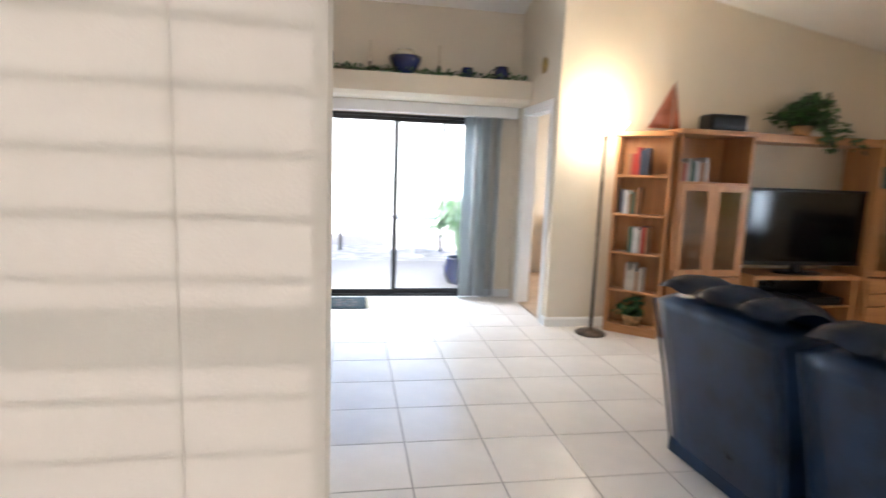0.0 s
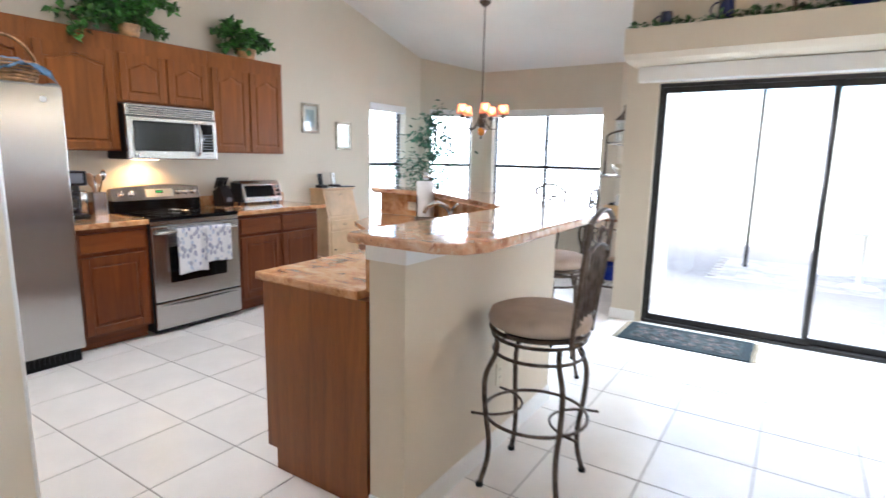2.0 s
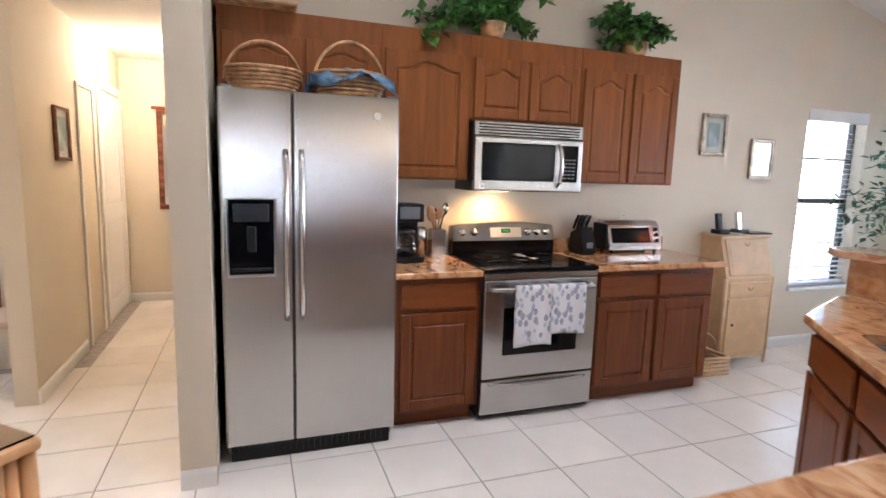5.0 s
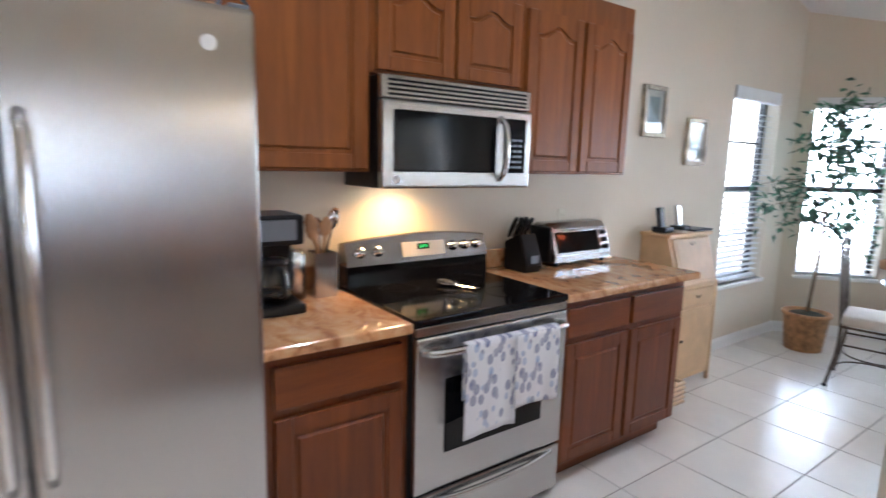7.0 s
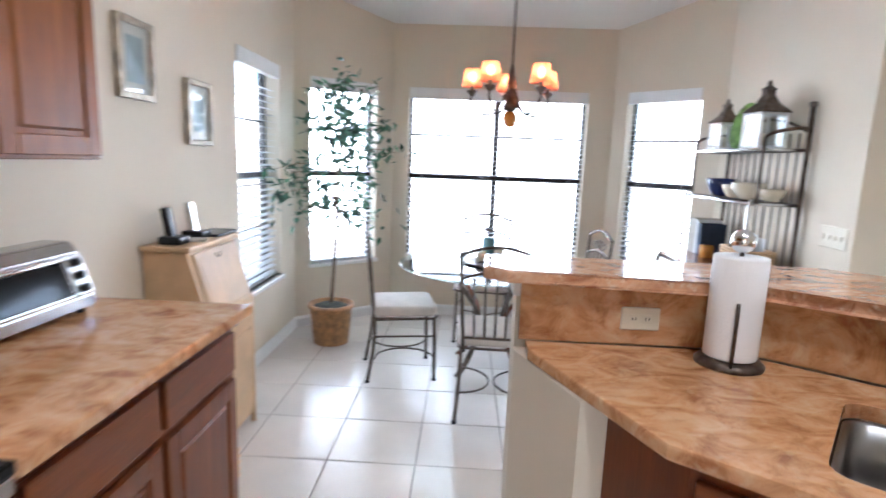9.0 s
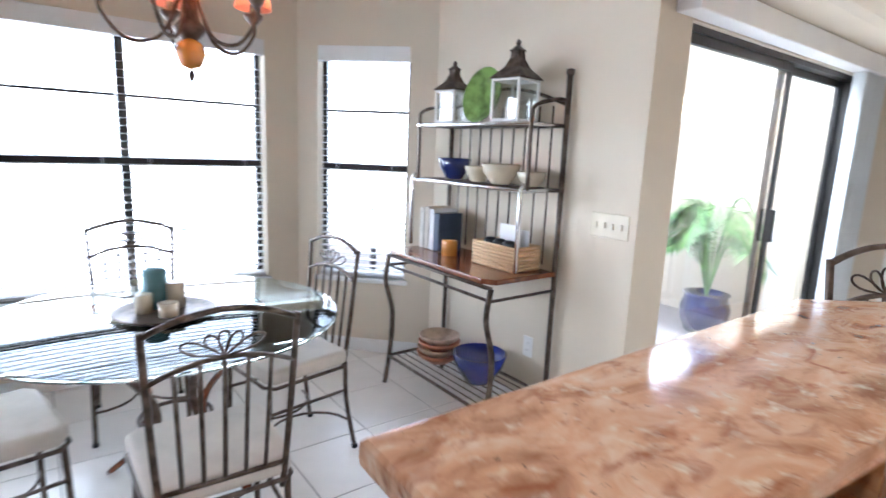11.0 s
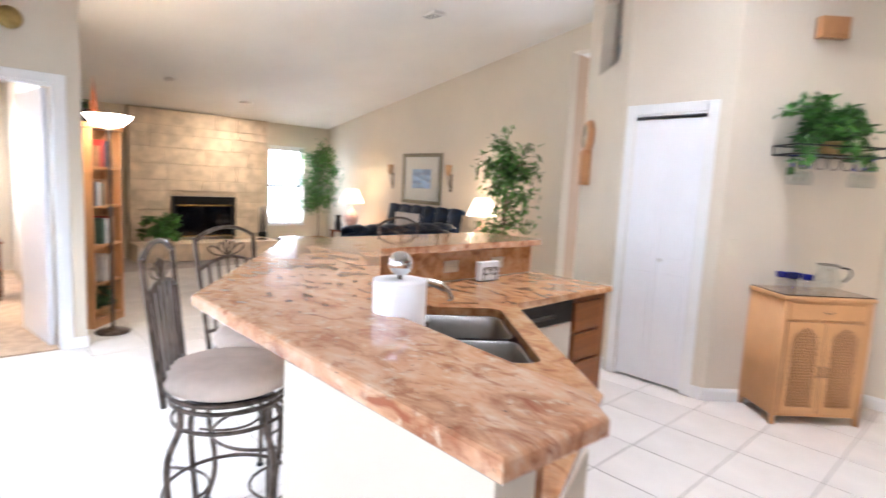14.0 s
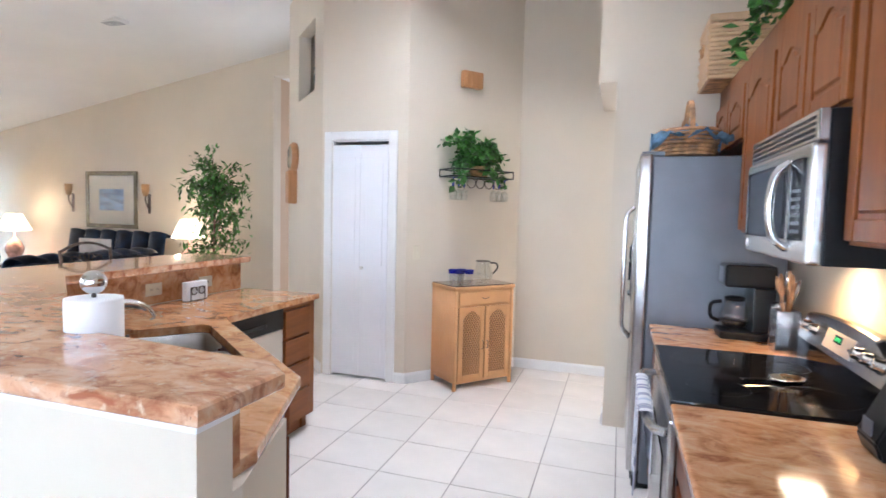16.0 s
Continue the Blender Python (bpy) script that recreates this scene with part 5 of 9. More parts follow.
def bar_stool():
    """Its back on +x."""
    ob = thing("bar_stool", "wrought bronze swivel bar stool with a round oatmeal seat", "bar stool", group="stools at the raised bar")
    prof = [(0.0, 0.71), (0.19, 0.71), (0.212, 0.722), (0.218, 0.745), (0.208, 0.772), (0.17, 0.787), (0.0, 0.793)]
    part("seat", lathe(B(), prof, 32), CUSHION, ob, "round upholstered seat")
    bm = B()
    tube(bm, arc((0, 0, 0.700), 0.205, 0, 348, 30), 0.009, 8, close=True)
    part("seat_ring", bm, IRON, ob)
    bm = B()
    lathe(bm, [(0.0, 0.675), (0.15, 0.675), (0.15, 0.70), (0.0, 0.70)], 20)
    part("swivel", bm, BLACK, ob, "dark swivel plate")
    for nm, z, r in (("collar_ring", 0.670, 0.196), ("upper_ring", 0.60, 0.19), ("foot_ring", 0.315, 0.222)):
        bm = B()
        tube(bm, arc((0, 0, z), r, 0, 350, 32), 0.0075, 7, close=True)
        part(nm, bm, IRON, ob)
    for k in range(4):
        a = radians(45 + 90 * k)
        bm = B()
        tube(bm, curve3([(r * math.cos(a), r * math.sin(a), z) for r, z in ((0.190, 0.672), (0.192, 0.60), (0.235, 0.50), (0.232, 0.36), (0.212, 0.22), (0.215, 0.12), (0.245, 0.012))], 5), 0.0115, 8)
        leg = part("leg", bm, IRON, ob)
        bm = B()
        lathe(bm, [(0.017, 0), (0.018, 0.012), (0.012, 0.02)], 10, (0.246 * math.cos(a), 0.246 * math.sin(a), 0))
        part("foot", bm, BLACK, leg, "black foot cap")
    for s in (-1, 1):
        bm = B()
        tube(bm, [(0.222 * s * math.cos(radians(b)) * (1 - 0.0) if False else s * (0.27 - 0.20 * math.cos(radians(b))), 0.155 * math.sin(radians(b)) * 1.0, 0.315) for b in range(-80, 81, 16)], 0.006, 6)
        part("brace", bm, IRON, ob)
    seat_back(ob, 0.185, 0.72, 1.20, 0.175)
    return ob


def copies(src, places):
    for x, y, rz in places:
        copy_thing(src, pose(x, y, 0, 0, 0, rz))


st = bar_stool()
st.matrix_basis = pose(-0.42, 3.20, 0, 0, 0, 3)
copies(st, [(-1.24, 4.785, 60), (-0.87, 4.48, 25)])


def dining_chair():
    """Its back on +x, facing -x."""
    ob = thing("dining_chair", "wrought bronze dining chair with a cream cushion", "chair", group="chairs round the glass table")
    bm = B()
    P = [(x * 0.21 * (1.0 if x < 0 else 0.95), y * (0.215 if x < 0 else 0.195)) for x, y in ((-1, -0.8), (-1, 0.8), (-0.85, 1), (0.9, 1), (1, 0.9), (1, -0.9), (0.9, -1), (-0.85, -1))]
    prism(bm, P[::-1], 0.435, 0.50, 0.022, 3)
    for f in bm.faces:
        f.smooth = True
    part("seat", bm, CUSHIONW, ob, "padded cream seat")
    bm = B()
    tube(bm, [(x, y, 0.425) for x, y in P], 0.008, 7, close=True)
    part("seat_frame", bm, IRON, ob)
    for x, y, x2, y2 in ((-0.19, -0.19, -0.20, -0.20), (-0.19, 0.19, -0.20, 0.20), (0.19, -0.18, 0.235, -0.20), (0.19, 0.18, 0.235, 0.20)):
        bm = B()
        tube(bm, curve3([(x, y, 0.425), (x * 1.03, y * 1.02, 0.25), (x2, y2, 0.0)], 5), 0.0105, 8)
        leg = part("leg", bm, IRON, ob)
        bm = B()
        lathe(bm, [(0.015, 0), (0.016, 0.012), (0.011, 0.018)], 10, (x2, y2, 0))
        part("foot", bm, BLACK, leg, "black foot cap")
    for s in (-1, 1):
        bm = B()
        tube(bm, [(0.19 * math.cos(radians(b)), s * (0.20 - 0.19 * math.sin(radians(b)) * 0.98), 0.16) for b in range(0, 181, 18)], 0.006, 6)
        part("stretcher", bm, IRON, ob)
        bm = B()
        tube(bm, [(-0.19, s * 0.19, 0.30), (0.19, s * 0.18, 0.30)], 0.007, 6)
        part("side_rail", bm, IRON, ob)
    seat_back(ob, 0.195, 0.44, 0.98, 0.195)
    return ob


TC = (-2.58, 6.86)
ch = dining_chair()
ch.matrix_basis = pose(-3.19, 6.72, 0, 0, 0, 192)
copies(ch, [(-2.60, 6.22, -92), (-2.10, 6.86, 8), (-2.62, 7.52, 84)])

ob = thing("dining_table", "round glass dining table on bowed bronze legs", "dining table", TC[0], TC[1])
bm = B()
lathe(bm, [(0.0, 0.728), (0.645, 0.728), (0.655, 0.733), (0.648, 0.741), (0.640, 0.742), (0.0, 0.742)], 64)
part("tabletop", bm, TABLEGLASS, ob, "thick round glass top")
for k in range(4):
    a = radians(45 + 90 * k)
    bm = B()
    tube(bm, curve3([(r * math.cos(a), r * math.sin(a), z) for r, z in ((0.36, 0.725), (0.30, 0.62), (0.14, 0.42), (0.13, 0.28), (0.22, 0.10), (0.32, 0.0))], 6), 0.022, 8, flat=0.6)
    part("leg", bm, BROWNW if k % 2 else IRON, ob, "bowed bronze leg")
bm = B()
tube(bm, arc((0, 0, 0.715), 0.36, 0, 350, 36), 0.010, 8, close=True)
part("top_ring", bm, IRON, ob)
bm = B()
tube(bm, arc((0, 0, 0.30), 0.135, 0, 350, 24), 0.009, 8, close=True)
part("waist_ring", bm, IRON, ob)
ob = thing("candle_centrepiece", "glass and pillar candle centrepiece on the glass table", "centrepiece", TC[0] - 0.02, TC[1], 0.743)
part("tray", lathe(B(), [(0.0, 0), (0.17, 0), (0.19, 0.012), (0.18, 0.014), (0.16, 0.006), (0, 0.006)], 28), IRON, ob)
for x, y, r, h_, m_ in ((0.05, 0.05, 0.035, 0.11, CREAMGLAZE), (-0.07, 0.02, 0.032, 0.08, CREAMGLAZE), (0.0, -0.07, 0.035, 0.06, CREAMGLAZE)):
    part("candle", lathe(B(), [(0, 0.007), (r, 0.007), (r, h_), (r * 0.8, h_ - 0.004), (0, h_ - 0.006)], 18, (x, y, 0)), m_, ob, "cream pillar candle")
part("jar", lathe(B(), [(0, 0.007), (0.045, 0.007), (0.05, 0.05), (0.045, 0.16), (0.03, 0.17), (0, 0.17)], 20, (-0.02, 0.08, 0)), mat("teal_glass_jar", (0.15, 0.30, 0.32), 0.15, var=0.2, bump=0.02), ob, "dull teal jar")


# ---- chandelier ----
SHADE = thin_glass("amber_lamp_shade", (1.0, 0.62, 0.47))
SHADE.node_tree.nodes["Mix Shader"].inputs[0].default_value = 0.5
lit = SHADE.node_tree.nodes.new("ShaderNodeBsdfTranslucent")
lit.inputs[0].default_value = (0.85, 0.36, 0.25, 1)
SHADE.node_tree.links.new(lit.outputs[0], SHADE.node_tree.nodes["Mix Shader"].inputs[2])
BULB = glow("lit_bulb", (1.0, 0.70, 0.38), 18.0)
CX, CY = -2.56, 6.44
ob = thing("chandelier", "bronze five-arm chandelier with amber shades and an orange glass ball", "chandelier", CX, CY, 1.68)
ztop = ceil_z(CX, CY) - 1.68
bm = B()
tube(bm, [(0, 0, 0.30), (0, 0, ztop - 0.03)], 0.006, 8)
part("rod", bm, IRON, ob)
part("canopy", lathe(B(), [(0.0, ztop - 0.05), (0.03, ztop - 0.045), (0.06, ztop - 0.015), (0.062, ztop), (0, ztop)], 20), IRON, ob)
part("ball", lathe(B(), [(0.0, -0.045), (0.03, -0.035), (0.045, 0.0), (0.038, 0.03), (0.02, 0.045), (0, 0.045)], 20), mat("orange_glass_ball", (0.62, 0.22, 0.03), 0.1, var=0.2, bump=0.02, coat=0.5), ob, "orange glass ball")
part("hub", lathe(B(), [(0.0, 0.042), (0.025, 0.045), (0.05, 0.075), (0.03, 0.10), (0.02, 0.16), (0.035, 0.20), (0.018, 0.25), (0.008, 0.31), (0, 0.31)], 18), IRON, ob)
part("finial", lathe(B(), [(0.0, -0.085), (0.008, -0.075), (0.012, -0.06), (0.006, -0.046), (0, -0.045)], 12), IRON, ob)
for k in range(5):
    a = 20 + 72 * k
    m4 = pose(0, 0, 0, 0, 0, a)
    bm = B()
    tube(bm, curve3([(0.02, 0, 0.18), (0.08, 0, 0.05), (0.17, 0, 0.03), (0.235, 0, 0.10), (0.235, 0, 0.155)], 6), 0.006, 7)
    arm = part("arm", bm, IRON, ob, at=m4)
    bm = B()
    lathe(bm, [(0.0, 0.12), (0.008, 0.13), (0.03, 0.155), (0.032, 0.165), (0.012, 0.168), (0.012, 0.215), (0, 0.215)], 14, (0.235, 0, 0))
    part("candle_cup", bm, IRON, arm)
    bm = B()
    n = 20
    lo = [[], [], [], []]
    for i in range(n):
        c, s = math.cos(2 * math.pi * i / n), math.sin(2 * math.pi * i / n)
        for q_, (r, z) in enumerate(((0.060, 0.185), (0.045, 0.285), (0.043, 0.285), (0.058, 0.185))):
            lo[q_].append(bm.verts.new((0.235 + r * c, r * s, z)))
    for q_ in range(4):
        for i in range(n):
            bm.faces.new((lo[q_][i], lo[q_][(i + 1) % n], lo[(q_ + 1) % 4][(i + 1) % n], lo[(q_ + 1) % 4][i])).smooth = True
    bmesh.ops.recalc_face_normals(bm, faces=bm.faces)
    part("shade", bm, SHADE, arm, "pleated amber shade")
    bm = B()
    lathe(bm, [(0.0, 0.216), (0.010, 0.22), (0.018, 0.24), (0.012, 0.262), (0, 0.275)], 12, (0.235, 0, 0))
    part("bulb", bm, BULB, arm, "lit bulb")


# ---- leaves ----
def leaf_into(bm, p, d, up, L, W, fold=0.25):
    """One folded leaf from p along d."""
    d = d.normalized()
    s = d.cross(up)
    if s.length < 1e-3:
        s = d.cross(Vector((1, 0, 0)))
    s.normalize()
    n = s.cross(d)
    v = [bm.verts.new(p), bm.verts.new(p + d * L * 0.45 + s * W / 2 + n * fold * W * 0.5), bm.verts.new(p + d * L), bm.verts.new(p + d * L * 0.45 - s * W / 2 + n * fold * W * 0.5), bm.verts.new(p + d * L * 0.5 - n * 0.1 * W)]
    bm.faces.new((v[0], v[1], v[4]))
    bm.faces.new((v[1], v[2], v[4]))
    bm.faces.new((v[0], v[4], v[3]))
    bm.faces.new((v[4], v[2], v[3]))


def rv(rng):
    while True:
        v = Vector((rng.uniform(-1, 1), rng.uniform(-1, 1), rng.uniform(-1, 1)))
        if 0.05 < v.length < 1:
            return v


def tree(label, x, y, h, pot_r, pot_h, seed, crown0, crown_r, n, leaf=(0.075, 0.032), lean=(0.0, 0.0), clumps=14, material=None, pot_mat=None, trunk_r=0.014, droop=0.35):
    """A potted tree: pot, moss, tapered trunk, limbs and twigs with small leaves."""
    rng = random.Random(seed)
    ob = thing("potted_tree", label, "potted tree", x, y)
    part("pot", lathe(B(), [(0.0, 0.0), (pot_r * 0.78, 0.0), (pot_r * 0.95, pot_h * 0.9), (pot_r * 1.04, pot_h * 0.92), (pot_r * 1.04, pot_h), (pot_r * 0.9, pot_h), (pot_r * 0.88, pot_h * 0.9), (0, pot_h * 0.9)], 28), pot_mat or TERRA, ob, "woven tan pot")
    bm = B()
    lathe(bm, [(0.0, pot_h * 0.9), (pot_r * 0.86, pot_h * 0.905), (pot_r * 0.6, pot_h * 0.97), (0, pot_h * 1.02)], 18)
    part("soil", bm, SOIL, ob, "dark moss")
    top = Vector((lean[0], lean[1], h * 0.9))
    tr = curve3([(0, 0, pot_h * 0.9), (lean[0] * 0.1 + 0.02, lean[1] * 0.2, h * 0.4), (lean[0] * 0.5 - 0.02, lean[1] * 0.5 + 0.01, h * 0.68), top], 6)
    bm = B()
    k = len(tr)
    tube(bm, tr, [trunk_r * (1 - 0.75 * i / (k - 1)) for i in range(k)], 8)
    part("trunk", bm, BARK, ob)
    bl, bb = B(), B()
    for c in range(clumps):
        t = rng.uniform(0, 1)
        z = crown0 + (h - crown0) * t
        a = rng.uniform(0, 6.28)
        rr = crown_r * (0.35 + 0.65 * math.sin(math.pi * min(1, 0.15 + t * 0.85))) * rng.uniform(0.45, 1.0)
        i0 = min(k - 1, max(2, int(k * (z / h) * 0.9)))
        s = tr[i0]
        e = Vector((s.x + rr * math.cos(a), s.y + rr * math.sin(a), z + rng.uniform(-0.05, 0.1)))
        br = curve3([s, (s + e) / 2 + Vector((0, 0, 0.06)), e], 4)
        tube(bb, br, [0.005 * (1 - 0.7 * i / (len(br) - 1)) for i in range(len(br))], 5)
        for _ in range(n // clumps):
            p = br[rng.randrange(2, len(br))] + rv(rng) * 0.13 * (crown_r / 0.35) * rng.uniform(0.3, 1)
            d = rv(rng)
            d.z -= droop
            L = leaf[0] * rng.uniform(0.7, 1.25)
            leaf_into(bl, p, d, Vector((0, 0, 1)) + rv(rng) * 0.6, L, leaf[1] * L / leaf[0])
    part("limb", bb, BARK, ob)
    o = part("crown", bl, material or LEAF, ob, "many small green leaves", kind="stuff")
    return ob


tree("tall slender ficus with leafy blue-green branches in a woven tan pot", -3.80, 7.22, 2.04, 0.17, 0.31, 3, 0.92, 0.54, 950, leaf=(0.080, 0.040), clumps=30, lean=(0.14, 0.0), trunk_r=0.016, material=LEAFB)
tree("leafy ficus tree behind the sofa end", 1.40, 0.25, 2.12, 0.18, 0.32, 5, 0.80, 0.52, 1700, leaf=(0.095, 0.036), clumps=40, material=LEAFL, lean=(0.03, 0.0), trunk_r=0.02)
tree("dense bushy bamboo-leaved plant beside the living room window", 6.30, 0.12, 2.1, 0.18, 0.32, 9, 0.85, 0.50, 2400, leaf=(0.11, 0.028), clumps=48, material=LEAFL)


def ivy(label, x, y, z, w, d, h, n, seed, trail=0.0, basket=True, rz=0.0, material=None, size=0.055):
    """A bushy ivy in a low basket."""
    rng = random.Random(seed)
    ob = thing("ivy_plant", label, "potted plant", x, y, z, rz)
    if basket:
        bm = B()
        lathe(bm, [(0.0, 0.0), (0.07, 0.0), (0.09, 0.09), (0.085, 0.09), (0.0, 0.075)], 16)
        part("pot", bm, WICKER, ob, "small wicker pot")
    bl, bs = B(), B()
    runs = 14
    for k in range(runs):
        a = rng.uniform(0, 6.28)
        ex = Vector((d / 2 * math.cos(a) * rng.uniform(0.5, 1), w / 2 * math.sin(a) * rng.uniform(0.5, 1), h * rng.uniform(0.25, 0.95)))
        if trail and rng.random() < 0.22:
            ex.x = d / 2 + 0.03
            ex.z = -trail * rng.uniform(0.2, 1)
        st_ = curve3([(0, 0, 0.07), (ex.x * 0.5, ex.y * 0.5, max(ex.z + 0.03, h * 0.42)), ex], 6)
        tube(bs, st_, 0.002, 4)
        for _ in range(n // runs):
            p = st_[rng.randrange(1, len(st_))] + rv(rng) * 0.045
            dd = rv(rng)
            dd.z -= 0.2
            L = size * rng.uniform(0.65, 1.3)
            leaf_into(bl, p, dd, Vector((0.3, 0, 1)) + rv(rng) * 0.7, L, L * 0.8)
    part("stems", bs, LEAFL, ob)
    part("foliage", bl, material or LEAFL, ob, "glossy green leaves", kind="stuff")
    return ob


ivy("bushy green ivy trailing over the wall cabinets", -4.00, 3.44, 2.259, 1.02, 0.26, 0.31, 1700, 11, 0.14, size=0.062)
ivy("small bushy ivy on the wall cabinet end", -4.02, 4.52, 2.259, 0.66, 0.26, 0.27, 1000, 12, 0.0, size=0.06)


# ---- baskets ----
def basket(name, label, x, y, z, rx_, ry_, h, rz=0, handle=0.0, rows=7, material=None, flare=1.2):
    ob = thing(name, label, "basket", x, y, z, rz)
    bm = B()
    n = 28
    lathe(bm, [(0.0, 0.0), (0.92, 0.0), (0.93, 0.006), (0.0, 0.006)], n, (0, 0, 0), rx_, ry_)
    for r in range(rows):
        t = r / (rows - 1)
        k = 1 + (flare - 1) * t
        pts = [(rx_ * k * math.cos(2 * math.pi * i / n) * (1 + 0.02 * (-1) ** (i + r)), ry_ * k * math.sin(2 * math.pi * i / n) * (1 + 0.02 * (-1) ** (i + r)), 0.005 + h * t) for i in range(n)]
        tube(bm, pts, h / rows * 0.56, 5, close=True)
    part("body", bm, material or WICKER, ob, "woven wicker body")
    if handle:
        for s in (-0.006, 0.006):
            bm = B()
            tube(bm, arc((s, 0, h * 0.6), ry_ * flare, 0, 180, 18, "yz", handle), 0.008, 6)
            part("handle", bm, material or WICKER, ob, "hooped wicker handle")
    return ob


basket("handled_basket", "round wicker basket with a tall hooped handle on the refrigerator", -3.72, 2.10, 1.792, 0.14, 0.15, 0.11, handle=0.19)
o = basket("fruit_basket", "wicker basket with a blue cloth on the refrigerator", -3.70, 2.52, 1.792, 0.13, 0.15, 0.12, handle=0.22)
rng = random.Random(8)
bm = B()
g = [[bm.verts.new((0.19 * (i / 9 - 0.5) * 2, 0.21 * (j / 9 - 0.5) * 2, 0.125 + 0.03 * math.sin(i * 1.7 + j) + 0.02 * rng.random() - 0.05 * ((i / 9 - 0.5) ** 2 + (j / 9 - 0.5) ** 2) * 4)) for j in range(10)] for i in range(10)]
for i in range(9):
    for j in range(9):
        bm.faces.new((g[i][j], g[i + 1][j], g[i + 1][j + 1], g[i][j + 1])).smooth = True
bmesh.ops.solidify(bm, geom=bm.faces[:], thickness=0.004)
solid("cloth", bm, mat("pale_blue_cloth", (0.24, 0.40, 0.58), 0.9, var=0.2, scale=20, bump=0.4), "crumpled pale blue cloth in a wicker basket", "cloth", -3.70, 2.52, 1.80)
# wicker hamper with a lid
ob = thing("picnic_hamper", "large rectangular wicker hamper with a lid on the wall cabinets", "basket", -4.17, 1.865, 2.259)
ob.scale = (1.25, 1.0, 1.18)
bm = B()
for r in range(12):
    z = 0.012 + r * 0.022
    pts = []
    for (x0, y0), (x1, y1) in (((0.0, 0.0), (0.28, 0.0)), ((0.28, 0.0), (0.28, 0.40)), ((0.28, 0.40), (0.0, 0.40)), ((0.0, 0.40), (0.0, 0.0))):
        for i in range(8):
            t = i / 8
            w = 0.004 * (-1) ** (i + r)
            pts.append((x0 + (x1 - x0) * t + (w if x0 == x1 else 0), y0 + (y1 - y0) * t + (w if y0 == y1 else 0), z))
    tube(bm, pts, 0.012, 5, close=True)
part("body", bm, RATTAN, ob, "woven wicker body")
bm = B()
bx(bm, 0.004, 0.004, 0.0, 0.276, 0.396, 0.27)
part("lining", bm, WICKER, ob)
bm = B()
bx(bm, -0.008, -0.012, 0.272, 0.292, 0.412, 0.31, 0.012, 2)
part("lid", bm, RATTAN, ob, "woven wicker lid")
bm = B()
tube(bm, arc((0.297, 0.2, 0.20), 0.05, 180, 360, 10, "yz"), 0.006, 6)
part("handle", bm, WICKER, ob)
bm = B()
for r in range(5):
    z = 0.01 + r * 0.03
    tube(bm, [(0, 0, z), (0.22, 0, z + 0.008), (0.22, 0.30, z), (0, 0.30, z)], 0.015, 5, close=True)
bx(bm, 0, 0, 0.0, 0.22, 0.30, 0.01)
ob = solid("floor_basket", bm, RATTAN, "low pale woven basket on the floor beside the secretary desk", "basket", -3.98, 5.08, 0.0)
bm = B()
tube(bm, arc((0.11, 0.15, 0.14), 0.14, 0, 180, 14, "yz", 0.16), 0.006, 6)
part("handle", bm, RATTAN, ob, "hooped handle")

# ---- worktop things ----
ob = thing("coffee_maker", "black drip coffee maker with a glass carafe", "coffee maker", -3.93, 2.90, 0.906, 0)
bm = B()
bx(bm, -0.12, -0.09, 0.0, 0.10, 0.09, 0.035, 0.01, 2)
part("base", bm, BLACK, ob)
bm = B()
bx(bm, -0.12, -0.085, 0.036, -0.03, 0.085, 0.24, 0.008, 2)
part("column", bm, BLACK, ob)
bm = B()
bx(bm, -0.12, -0.09, 0.241, 0.09, 0.09, 0.345, 0.015, 3)
part("head", bm, BLACK, ob, "black brew head")
bm = B()
bx(bm, 0.0905, -0.06, 0.26, 0.094, 0.06, 0.33, 0.004)
part("face", bm, SIDEGREY, ob, "grey panel")
bm = B()
lathe(bm, [(0.0, 0.0), (0.05, 0.0), (0.066, 0.04), (0.066, 0.07), (0.05, 0.125), (0.045, 0.135), (0.042, 0.135), (0.06, 0.07), (0.0, 0.01)], 24, (0.03, 0, 0.037))
car = part("carafe", bm, THIN, ob, "glass carafe")
part("coffee", lathe(B(), [(0, 0.012), (0.047, 0.012), (0.058, 0.04), (0, 0.041)], 20, (0.03, 0, 0.037)), BLACK, car, "dark coffee")
bm = B()
tube(bm, curve3([(0.085, 0, 0.165), (0.13, 0, 0.15), (0.13, 0, 0.09), (0.095, 0, 0.07)], 5), 0.009, 8)
part("handle", bm, BLACK, car)
bm = B()
lathe(bm, [(0.0, 0.136), (0.046, 0.136), (0.046, 0.15), (0.02, 0.158), (0, 0.158)], 20, (0.03, 0, 0.037))
part("lid", bm, BLACK, car)
bm = B()
lathe(bm, [(0.0, 0.0), (0.045, 0.0), (0.045, 0.17), (0.035, 0.19), (0.0, 0.195)], 24)
solid("canister", bm, STEEL, "tall brushed steel canister beside the coffee maker", "canister", -4.06, 3.03, 0.906)

